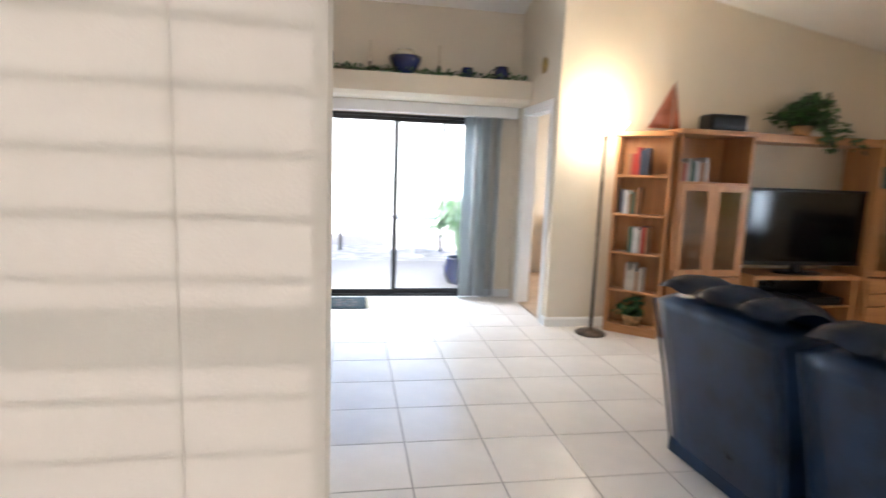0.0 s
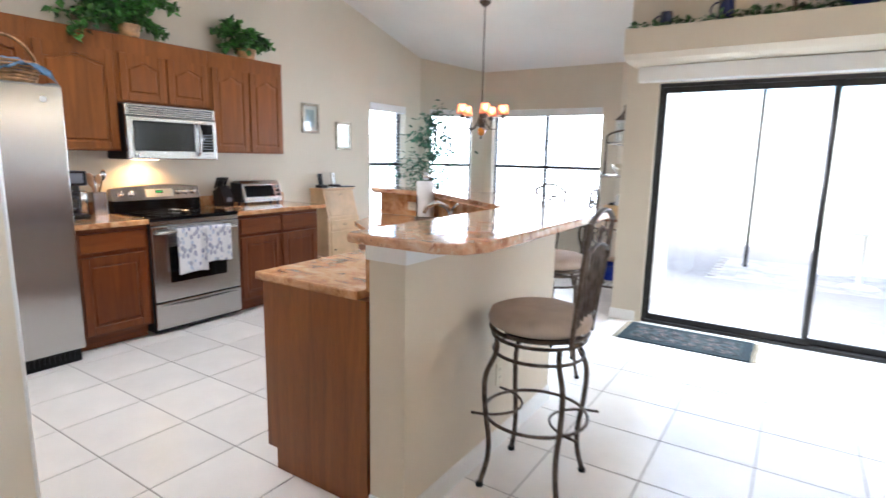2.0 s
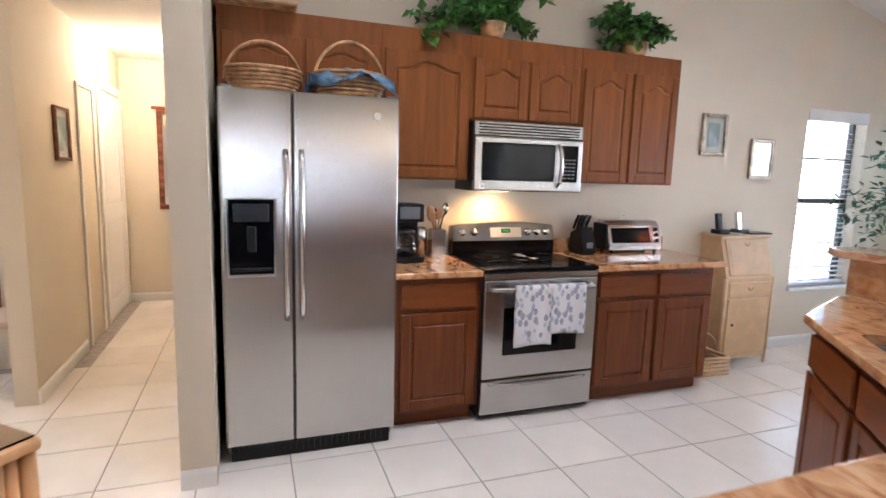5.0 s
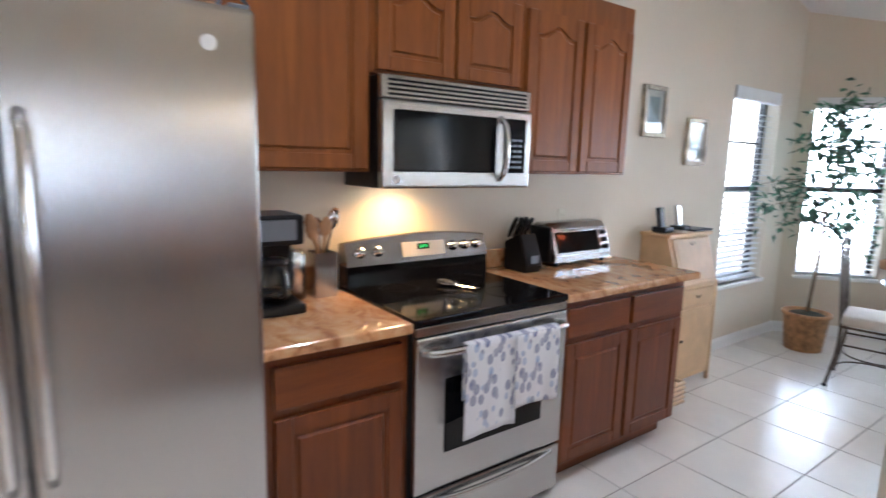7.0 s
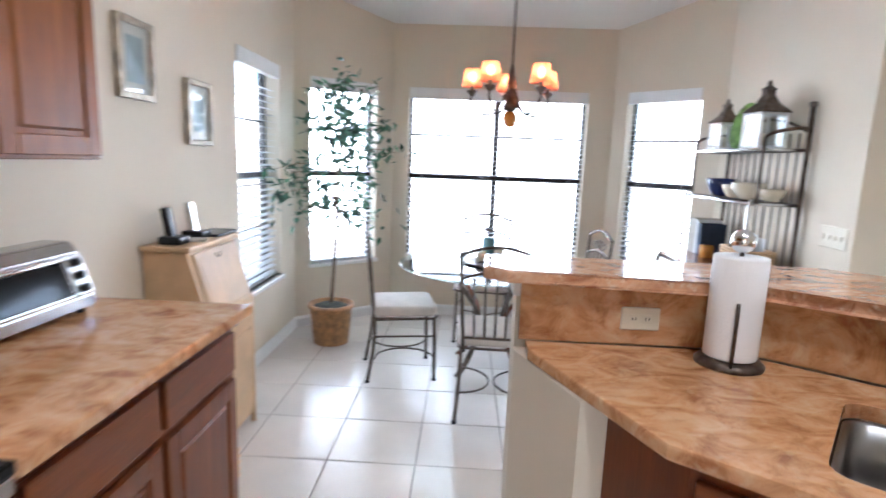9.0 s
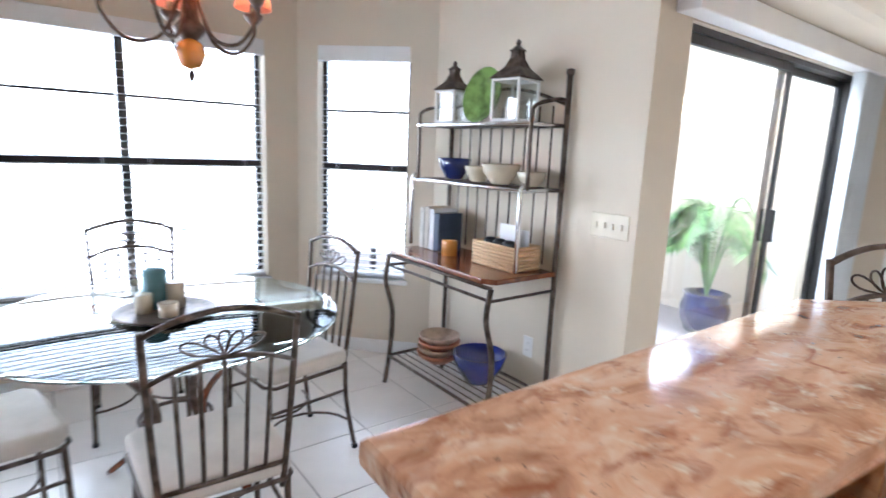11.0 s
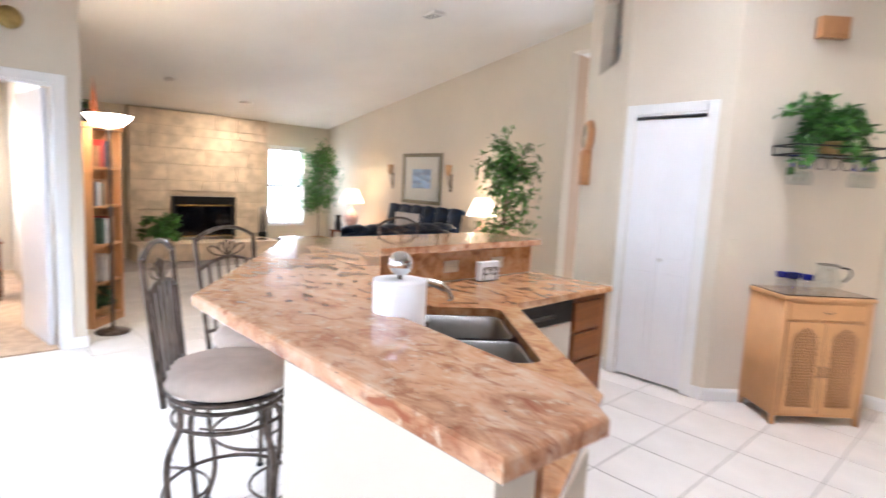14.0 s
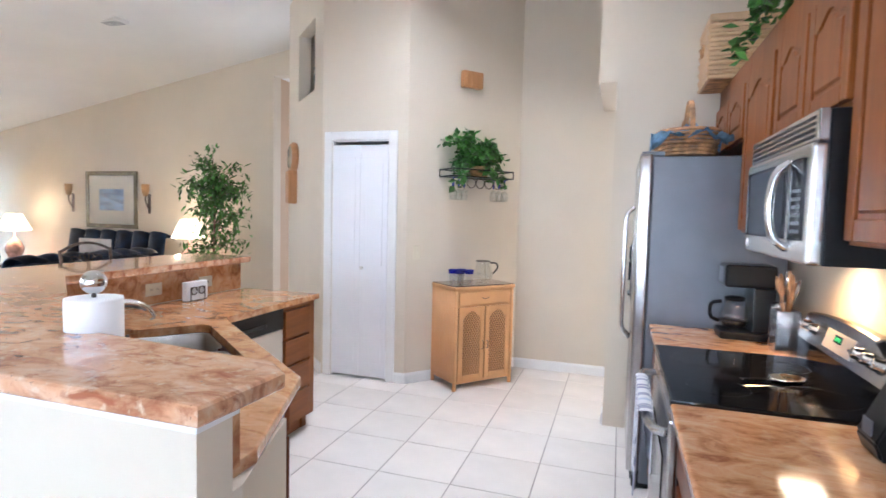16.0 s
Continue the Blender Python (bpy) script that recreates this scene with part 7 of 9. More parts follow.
ob = thing("mail_basket", "pale wicker basket holding sunglasses and papers", "basket", -1.05, 6.56, 0.842)
bm = B()
for r in range(7):
    z = 0.01 + r * 0.018
    tube(bm, [(-0.09, -0.15, z), (0.09, -0.15, z), (0.09, 0.15, z), (-0.09, 0.15, z)], 0.0095, 5, close=True)
bx(bm, -0.09, -0.15, 0, 0.09, 0.15, 0.008)
part("body", bm, RATTAN, ob)
bm = B()
bx(bm, 0.0, -0.10, 0.02, 0.004, 0.05, 0.22)
bx(bm, 0.03, -0.13, 0.02, 0.034, 0.0, 0.20)
part("papers", bm, PAPER, ob, "white papers")
for k in range(3):
    bm = B()
    lathe(bm, [(0.0, 0.0), (0.03, 0.01), (0.035, 0.03), (0.02, 0.045), (0, 0.047)], 12, (-0.04, -0.07 + 0.07 * k, 0.10), 1, 1.3)
    part("glasses_case", bm, BLACK, ob, "black glasses case")

# ---- rug ----
def rug():
    ob = thing("rug", "dark green rug with cream floral pattern and fringe", "rug", -0.66, 5.385, 0.001)
    W, D = 0.94, 0.49
    m = mat("rug_border", (0.008, 0.020, 0.024), 0.95, var=0.2, scale=30, bump=0.6, fine=250)
    f2 = mat("rug_field", (0.030, 0.040, 0.042), 0.95, var=0.7, scale=22, bump=0.6, fine=250)
    fl = mat("rug_flower", (0.13, 0.095, 0.085), 0.95, var=0.3, scale=30, bump=0.6, fine=250)
    bm = B()
    bx(bm, 0, 0, 0, W, D, 0.008, 0.002)
    part("body", bm, m, ob)
    bm = B()
    bx(bm, 0.07, 0.07, 0.0082, W - 0.07, D - 0.07, 0.0092)
    part("field", bm, f2, ob)
    rng = random.Random(2)
    for i in range(6):
        for j in range(3):
            x, y = 0.125 + i * 0.130 + 0.04 * (j % 2), 0.125 + j * 0.12
            bm = B()
            for k in range(5):
                a = k * 1.257 + rng.random()
                ln = 0.042 + 0.022 * rng.random()
                P = [(x + 0.012 * math.cos(a + 1.5), y + 0.012 * math.sin(a + 1.5)), (x + 0.6 * ln * math.cos(a - 0.35), y + 0.6 * ln * math.sin(a - 0.35)), (x + ln * math.cos(a), y + ln * math.sin(a)), (x + 0.6 * ln * math.cos(a + 0.35), y + 0.6 * ln * math.sin(a + 0.35))]
                prism(bm, P, 0.0094, 0.0105)
            part("motif", bm, fl, ob)
    bm = B()
    for s in (0, 1):
        for k in range(60):
            y = 0.004 + k * (D - 0.008) / 59
            x0 = W if s else 0
            dx = (0.035 + 0.008 * rng.random()) * (1 if s else -1)
            tube(bm, [(x0, y, 0.004), (x0 + dx, y + rng.uniform(-0.004, 0.004), 0.002)], 0.0016, 4)
    part("fringe", bm, CREAMGLAZE, ob, kind="stuff")


rug()

# ---- rattan cabinet by the pantry ----
ob = thing("rattan_cabinet", "honey rattan cabinet with lattice arched doors and a glass top", "cabinet", -2.13, 1.585, 0, DIA_RZ)
W, Dp, H = 0.60, 0.36, 0.86
# local: front faces +x, width along +y
bm = B()
bx(bm, -Dp, 0.02, 0.05, -0.012, W - 0.02, H - 0.03, 0.004)
RAT2 = mat("honey_rattan", (0.66, 0.36, 0.15), 0.45, var=0.035, scale=5, bump=0.3, fine=100)
part("body", bm, RAT2, ob)
bm = B()
bx(bm, -Dp - 0.01, -0.01, H - 0.03, 0.01, W + 0.01, H, 0.012, 3)
part("top", bm, RAT2, ob)
bm = B()
bx(bm, -Dp, 0.0, H + 0.0005, 0.0, W, H + 0.006, 0.001)
part("glass_top", bm, GLASS, ob, "thin glass top")
for x, y in ((-0.01, 0.015), (-0.01, W - 0.015), (-Dp, 0.015), (-Dp, W - 0.015)):
    bm = B()
    tube(bm, [(x, y, 0), (x, y, H - 0.03)], 0.017, 10)
    part("corner_pole", bm, RAT2, ob)
bm = B()
bx(bm, -0.0115, 0.04, H - 0.155, 0.004, W - 0.04, H - 0.045, 0.004)
f = part("drawer", bm, RAT2, ob)
for y in (0.014, W - 0.014):
    for k in range(12):
        bm = B()
        tube(bm, [(-Dp + 0.03 + k * 0.026, y, 0.06), (-Dp + 0.03 + k * 0.026, y, H - 0.032)], 0.0125, 8)
        part("reed", bm, RAT2, ob, "upright rattan reed")
bm = B()
tube(bm, arc((0.006, W / 2, H - 0.095), 0.028, 180, 360, 8, "yz", 0.012), 0.003, 6)
part("handle", bm, IRON, f)
for k in range(2):
    y0 = 0.04 + k * (W / 2 - 0.035)
    w = W / 2 - 0.045
    # Backing coloured dark to paint the shade behind the lattice.
    d = part("door", mesh_of("door", bx(B(), -0.0113, y0, 0.08, -0.006, y0 + w, H - 0.17), mat("shaded_cane_backing_%d" % k, (0.26, 0.12, 0.05), 0.8, var=0.1)), None, ob)
    bm = B()
    fr = 0.042
    bx(bm, -0.0055, y0, 0.08, 0.006, y0 + fr, H - 0.17, 0.003)
    bx(bm, -0.0055, y0 + w - fr, 0.08, 0.006, y0 + w, H - 0.17, 0.003)
    bx(bm, -0.0055, y0 + fr, 0.08, 0.0055, y0 + w - fr, 0.08 + fr, 0.003)
    ap = [(y0 + fr + (w - 2 * fr) * i / 10, H - 0.27 + 0.065 * math.sin(math.pi * i / 10)) for i in range(11)]
    prism_x(bm, [(y0 + fr, H - 0.17), *ap, (y0 + w - fr, H - 0.17)][::-1], -0.0054, 0.0055)
    part("door_frame", bm, RAT2, d)
    bm = B()
    a0, a1, z0, z1 = y0 + fr, y0 + w - fr, 0.08 + fr, H - 0.21
    step = 0.024
    for s in (-1, 1):
        c = a0 - (z1 - z0)
        while c < a1 + (z1 - z0):
            pts = []
            for yv in (a0, a1):
                zz = z0 + (yv - c) * 1.6 if s > 0 else z1 - (yv - c) * 1.6
                pts.append((yv, zz))
            (ya, za), (yb, zb) = pts
            lo_, hi_ = sorted((za, zb))
            if hi_ > z0 and lo_ < z1:
                def cl(zv):
                    t = (zv - za) / (zb - za)
                    return ya + t * (yb - ya)
                p = [(ya, za), (yb, zb)]
                p = [(cl(min(max(z, z0), z1)), min(max(z, z0), z1)) for y, z in p]
                if abs(p[0][0] - p[1][0]) > 0.003:
                    tube(bm, [(-0.001 + s * 0.001, p[0][0], p[0][1]), (-0.001 + s * 0.001, p[1][0], p[1][1])], 0.0036, 4)
            c += step
    part("lattice", bm, RAT2, d, "woven cane lattice")
    bm = B()
    yk = y0 + w - 0.018 if k == 0 else y0 + 0.018
    tube(bm, [(0.006, yk, 0.33), (0.022, yk, 0.34), (0.022, yk, 0.39), (0.006, yk, 0.40)], 0.004, 6)
    part("handle", bm, IRON, d)


def on_cab(x, y):
    v = pose(-2.13, 1.585, 0, 0, 0, DIA_RZ) @ Vector((x, y, 0))
    return v.x, v.y


for k, (x, y) in enumerate(((-0.12, 0.12), (-0.18, 0.17), (-0.10, 0.20), (-0.19, 0.09))):
    px_, py_ = on_cab(x, y)
    ob = thing("tumbler", "clear glass tumbler with a cobalt blue rim", "drinking glass", px_, py_, 0.867)
    part("glass", lathe(B(), [(0.0, 0.0), (0.030, 0.0), (0.033, 0.085), (0.031, 0.085), (0.028, 0.006), (0, 0.005)], 20), THIN, ob)
    part("rim", lathe(B(), [(0.0335, 0.0855), (0.036, 0.12), (0.034, 0.12), (0.0315, 0.0855)], 20), THINBLUE, ob, "cobalt blue band")
px_, py_ = on_cab(-0.16, 0.38)
ob = thing("pitcher", "round clear glass pitcher with a dark handle", "pitcher", px_, py_, 0.867, 100)
part("body", lathe(B(), [(0.0, 0.0), (0.055, 0.0), (0.085, 0.04), (0.09, 0.08), (0.065, 0.13), (0.055, 0.16), (0.065, 0.185), (0.062, 0.185), (0.052, 0.16), (0.062, 0.13), (0.086, 0.08), (0.08, 0.04), (0, 0.006)], 28), THIN, ob)
bm = B()
tube(bm, arc((0, 0, 0.185), 0.0635, 0, 350, 24), 0.003, 6, close=True)
part("rim", bm, BLACK, ob)
bm = B()
tube(bm, curve3([(0, 0.062, 0.17), (0, 0.11, 0.17), (0, 0.125, 0.13), (0, 0.09, 0.08)], 6), 0.007, 8)
part("handle", bm, BLACK, ob)
# wall rack of stemware with ivy
v = along(DIA_A, DIA_B, 0.33)
ob = thing("stemware_rack", "black wrought iron wall rack with hanging wine glasses", "wall rack", v.x, v.y, 1.77, DIA_RZ)
bm = B()
for z in (0.0, 0.06):
    tube(bm, [(0.0, -0.02, z), (0.23, -0.02, z), (0.23, 0.60, z), (0.0, 0.60, z)], 0.006, 6, close=True)
for x, y in ((0.23, -0.02), (0.23, 0.6), (0.0, -0.02), (0.0, 0.6)):
    tube(bm, [(x, y, 0), (x, y, 0.06)], 0.005, 6)
part("frame", bm, BLACK, ob)
bm = B()
bx(bm, 0.005, -0.015, 0.002, 0.225, 0.595, 0.006)
part("tray", bm, BLACK, ob)
for k in range(4):
    bm = B()
    tube(bm, arc((0.232, 0.155 + 0.09 * k, -0.055), 0.042, 0, 345, 18, "yz"), 0.004, 6, close=True)
    part("ring", bm, IRON, ob)
for k, y in enumerate((0.02, 0.075, 0.13, 0.44, 0.50, 0.56)):
    bm = B()
    prof = [(0.028, -0.008), (0.028, -0.010), (0.006, -0.013), (0.006, -0.09)]
    lathe(bm, [(0.0, -0.006), (0.030, -0.008), (0.006, -0.014), (0.0065, -0.05), (0.011, -0.07), (0.0065, -0.09), (0, -0.095)][::-1], 16, (0.16, y, 0))
    g = part("glass_stem", bm, THINBLUE, ob, "cobalt blue stem")
    bm = B()
    lathe(bm, [(0.0, -0.096), (0.030, -0.12), (0.036, -0.16), (0.030, -0.20), (0.029, -0.20), (0.034, -0.16), (0.028, -0.122), (0, -0.10)][::-1], 18, (0.16, y, 0))
    part("glass_bowl", bm, THIN, g, "clear glass bowl")
iv = ivy("bushy dark ivy on the iron wall rack", 0, 0, 0, 0.74, 0.28, 0.36, 1100, 31, 0.10, True, 0, LEAFL, 0.062)
w2 = pose(v.x, v.y, 1.777, 0, 0, DIA_RZ) @ Vector((0.09, 0.33, 0))
iv.matrix_basis = pose(w2.x, w2.y, w2.z, 0, 0, DIA_RZ)
# doorbell chime box
bx_ = along(DIA_A, DIA_B, 0.60)
ob = thing("door_chime", "small honey wood door chime box high on the wall", "door chime", bx_.x, bx_.y, 2.62, DIA_RZ)
bm = B()
bx(bm, 0.001, -0.10, -0.07, 0.06, 0.10, 0.07, 0.006, 2)
part("case", bm, OAK, ob)
bm = B()
bx(bm, 0.0605, -0.08, -0.05, 0.066, 0.08, 0.05, 0.004)
part("cover", bm, OAK, ob)
# clock
v = along((0.09, 0.61), PAN_A, 0.30)
ob = thing("wall_clock", "honey oak pendulum wall clock with a round brass face", "clock", v.x, v.y, 1.52, 46)
bm = B()
prism_x(bm, [(-0.07, 0.0), (0.07, 0.0), (0.08, 0.30), (0.06, 0.34), (-0.06, 0.34), (-0.08, 0.30)], 0.002, 0.09, 0.01)
part("case", bm, OAK, ob)
bm = B()
lathe(bm, [(0.0, 0), (0.15, 0), (0.155, 0.03), (0.13, 0.06), (0.12, 0.06)], 30)
part("head", bm, OAK, ob, at=Matrix.Translation((0.002, 0, 0.48)) @ Matrix.Rotation(radians(90), 4, "Y"))
bm = B()
lathe(bm, [(0.0, 0.061), (0.115, 0.061), (0.115, 0.064), (0, 0.065)], 28)
part("face", bm, CREAMGLAZE, ob, "cream dial", at=Matrix.Translation((0.002, 0, 0.48)) @ Matrix.Rotation(radians(90), 4, "Y"))
bm = B()
tube(bm, [(0.072, 0, 0.48), (0.072, 0.0, 0.56)], 0.002, 4)
tube(bm, [(0.072, 0, 0.48), (0.072, 0.05, 0.50)], 0.002, 4)
part("clock_hand", bm, BLACK, ob)
# niche over the clock
bm = B()
q0, q1 = along((0.09, 0.61), PAN_A, 0.42), along((0.09, 0.61), PAN_A, 1.06)
d = (q1 - q0).normalized()
nin = Vector((-d.y, d.x)) 
P = [q0, q1, q1 + nin * 0.35, q0 + nin * 0.35]
prism(bm, [(p.x, p.y) for p in P], 2.50, 2.548)
structure("niche_shelf", bm, PAINT, "white niche shelf over the clock")
bm = B()
P = [q0 + nin * 0.35, q1 + nin * 0.35, q1 + nin * 0.37, q0 + nin * 0.37]
prism(bm, [(p.x, p.y) for p in P], 2.50, 3.25)
structure("niche_back", bm, CEIL, "white niche back")
m0 = (q0 + q1) / 2 + nin * 0.10
bm = B()
lathe(bm, [(0.0, 0.0), (0.05, 0.0), (0.04, 0.02), (0.015, 0.05), (0.02, 0.12), (0.035, 0.18), (0.02, 0.24), (0.03, 0.28), (0, 0.31)], 16)
solid("figurine", bm, mat("grey_green_bronze", (0.16, 0.20, 0.18), 0.5, 0.3, 0.2, 12, 0.2), "small grey figurine in the wall niche", "statue", m0.x, m0.y, 2.549)


# ---- living room ----
# fireplace wall of stone blocks
fx = EAST - 0.18
ob = thing("fireplace", "cream stone block fireplace with a black metal firebox", "fireplace", EAST - 0.001, 0, 0, 0)
bm = B()
bx(bm, -0.10, 0.98, 0.0, -0.001, 1.585, 2.48)
bx(bm, -0.10, 2.66, 0.0, -0.001, 3.30, 2.48)
bx(bm, -0.10, 1.585, 1.05, -0.001, 2.66, 2.48)
part("backing", bm, mat("pale_mortar", (0.52, 0.42, 0.30), 0.9, var=0.1, scale=20, bump=0.2), ob, "mortar bed")
rng = random.Random(17)
z = 0.0
while z < 2.44:
    h_ = rng.choice((0.14, 0.18, 0.22, 0.27))
    h_ = min(h_, 2.46 - z)
    if h_ < 0.06:
        break
    y = 0.98
    while y < 3.29:
        w = rng.uniform(0.28, 0.75)
        w = min(w, 3.30 - y)
        if w < 0.12:
            break
        spans = [(y, y + w)]
        if z + h_ > 0.33 and z < 1.05:
            spans = [(max(a, lo_), min(b, hi_)) for a, b in spans for lo_, hi_ in ((0.98, 1.585), (2.66, 3.30)) if min(b, hi_) - max(a, lo_) > 0.05]
        for a, b in spans:
            bm = B()
            d = rng.uniform(0.0, 0.014)
            bx(bm, -0.112 - d, a + 0.002, z + 0.003, -0.1005, b - 0.002, z + h_ - 0.003, 0.004)
            part("stone", bm, STONE, ob)
        y += w
    z += h_
bm = B()
bx(bm, -0.72, 0.95, 0.0, -0.21, 3.33, 0.29, 0.012, 2)
part("hearth", bm, STONE, ob, "raised stone hearth")
bm = B()
bx(bm, -0.10, 1.60, 0.33, 0.0, 2.65, 1.04)
part("firebox", bm, BLACK, ob)
bm = B()
bx(bm, -0.185, 1.59, 0.33, -0.101, 1.64, 1.045)
bx(bm, -0.185, 2.61, 0.33, -0.101, 2.66, 1.045)
bx(bm, -0.185, 1.64, 0.96, -0.101, 2.61, 1.045)
part("firebox_frame", bm, BLACK, ob)
for zz_ in (0.88, 0.34):
    bm = B()
    bx(bm, -0.19, 1.645, zz_, -0.15, 2.605, zz_ + 0.022, 0.003)
    part("brass_bar", bm, mat("brass", (0.62, 0.42, 0.16), 0.25, 1.0, 0.1, 8, 0.02), ob, "polished brass bar")
bm = B()
bx(bm, -0.14, 1.645, 0.37, -0.13, 2.605, 0.87)
part("glass_door", bm, BLACKGLASS, ob, "smoked glass doors")
ob = thing("fireplace_tools", "black iron fireplace tools on a stand", "fireplace tools", 6.45, 1.20, 0.29)
bm = B()
lathe(bm, [(0, 0), (0.10, 0), (0.10, 0.02), (0.015, 0.03), (0.012, 0.62), (0, 0.64)], 14)
part("stand", bm, BLACK, ob)
for k in range(4):
    a = k * 1.57
    bm = B()
    tube(bm, [(0.06 * math.cos(a), 0.06 * math.sin(a), 0.08), (0.06 * math.cos(a), 0.06 * math.sin(a), 0.60)], 0.008, 6)
    tube(bm, [(0.06 * math.cos(a), 0.06 * math.sin(a), 0.05), (0.06 * math.cos(a), 0.06 * math.sin(a), 0.14)], 0.03, 6, flat=0.4)
    part("tool", bm, BLACK, ob)
ivy("large bushy fern on the stone hearth", 6.35, 2.98, 0.30, 0.75, 0.5, 0.42, 900, 51, 0.1, True, 0, LEAFL, 0.09)

# torchiere
ob = thing("floor_lamp", "bronze torchiere floor lamp with a lit white glass bowl", "floor lamp", 2.30, 4.45)
part("base", lathe(B(), [(0.0, 0.0), (0.135, 0.0), (0.14, 0.012), (0.12, 0.026), (0.03, 0.04), (0.016, 0.06), (0, 0.06)], 30), IRON, ob)
part("pole", lathe(B(), [(0.014, 0.05), (0.014, 0.9), (0.018, 0.91), (0.014, 0.92), (0.013, 1.74), (0.022, 1.76), (0.028, 1.80), (0, 1.80)], 14), IRON, ob)
SH = glow("lit_frosted_glass", (1.0, 0.80, 0.55), 7.0)
part("bowl", lathe(B(), [(0.0, 1.795), (0.06, 1.80), (0.12, 1.83), (0.165, 1.875), (0.18, 1.905), (0.175, 1.905), (0.115, 1.84), (0, 1.81)], 32), SH, ob, "lit frosted glass bowl")


# entertainment unit
def shelf_books(parent_label, x0, x1, y, z, seed, hmax, n=6):
    rng = random.Random(seed)
    x = x0
    for _ in range(n):
        w = rng.uniform(0.022, 0.045)
        if x + w > x1:
            break
        h_ = hmax * rng.uniform(0.72, 1.0)
        c = rng.choice(((0.35, 0.03, 0.02), (0.5, 0.46, 0.4), (0.04, 0.05, 0.08), (0.30, 0.16, 0.08), (0.6, 0.6, 0.62), (0.06, 0.12, 0.09)))
        ob = thing("book", "hardback book standing on the oak shelf", "book", x, y, z)
        m_ = mat("cover", c, 0.5, var=0.08, scale=12, bump=0.05)
        bm = B()
        bx(bm, 0, 0, 0, w, 0.004, h_, 0.001)
        bx(bm, 0, 0.0042, 0, 0.003, 0.15, h_)
        bx(bm, w - 0.003, 0.0042, 0, w, 0.15, h_)
        part("cover", bm, m_, ob)
        bm = B()
        bx(bm, 0.0032, 0.0045, 0.004, w - 0.0032, 0.145, h_ - 0.004)
        part("pages", bm, MATB, ob)
        x += w + 0.002


def oak_case(label, x, y, w, d, h, shelves, back=True, open_top=0.0, name="bookcase"):
    """An open case that faces -y."""
    ob = thing(name, label, "bookcase", x, y)
    t = 0.022
    for a in (0, w - t):
        bm = B()
        bx(bm, a, 0, 0, a + t, d, h, 0.003)
        part("side", bm, OAK, ob)
    bm = B()
    bx(bm, -0.015, -0.02, h, w + 0.015, d, h + 0.045, 0.008, 2)
    part("top", bm, OAKX, ob)
    bm = B()
    bx(bm, t + 0.0005, d - 0.012, 0.0, w - t - 0.0005, d, h - 0.001)
    part("back", bm, OAK, ob)
    for z in shelves:
        bm = B()
        bx(bm, t + 0.0005, 0.004, z, w - t - 0.0005, d - 0.013, z + t, 0.003)
        part("shelf", bm, OAKX, ob)
    bm = B()
    bx(bm, t + 0.001, 0.01, 0.0, w - t - 0.001, 0.03, 0.06)
    part("plinth", bm, OAKX, ob)
    return ob


before = set(bpy.data.objects)
oak_case("honey oak angled end bookcase with five open shelves", 0, 0, 0.47, 0.165, 1.80, (0.06, 0.39, 0.74, 1.09, 1.44))
for z, s in ((1.112, 3), (1.462, 4), (0.762, 5), (0.412, 8)):
    shelf_books("", 0.06 + 0.05 * (s % 3), 0.40, 0.006, z, s, 0.25, 5)
ivy("small dark ivy on the lowest oak shelf", 0.24, 0.08, 0.083, 0.30, 0.14, 0.24, 240, 61, 0.0, True, 90, LEAF, 0.05)
for ob in sorted(set(bpy.data.objects) - before, key=lambda o: o.name):
    if ob.parent is None:
        ob.matrix_basis = pose(2.47, 4.555, 0, 0, 0, -41) @ ob.matrix_basis


def oak_tower(x, label, seed):
    w, d, h = 0.72, 0.40, 1.83
    y = 4.28
    ob = oak_case(label, x, y, w, d, h, (0.06, 0.54, 1.40), name="cabinet")
    for z0, z1 in ((0.09, 0.28), (0.29, 0.41), (0.42, 0.55)):
        bm = B()
        bx(bm, 0.03, -0.018, z0, w - 0.03, 0.0, z1, 0.006, 2)
        f = part("drawer_front", bm, OAKX, ob)
        bm = B()
        bx(bm, w / 2 - 0.07, -0.027, (z0 + z1) / 2 - 0.008, w / 2 + 0.07, -0.0185, (z0 + z1) / 2 + 0.008, 0.004)
        part("pull", bm, OAKX, f)
    for k in range(2):
        a = 0.03 + k * (w / 2 - 0.03)
        ww = w / 2 - 0.033
        bm = B()
        s = 0.055
        bx(bm, a, -0.018, 0.58, a + s, 0.0, 1.40, 0.004)
        bx(bm, a + ww - s, -0.018, 0.58, a + ww, 0.0, 1.40, 0.004)
        bx(bm, a + s, -0.018, 0.58, a + ww - s, 0.0, 0.64, 0.004)
        bx(bm, a + s, -0.018, 1.34, a + ww - s, 0.0, 1.40, 0.004)
        dr = part("door", bm, OAK, ob, "oak framed glass door")
        bm = B()
        bx(bm, a + s, -0.011, 0.64, a + ww - s, -0.007, 1.34)
        part("pane", bm, THIN, dr)
    bm = B()
    bx(bm, 0.04, 0.05, 0.95, w - 0.04, d - 0.03, 0.958)
    part("glass_shelf", bm, THIN, ob)
    shelf_books("", x + 0.08, x + w - 0.12, y + 0.08, 1.423, seed, 0.22, 9)


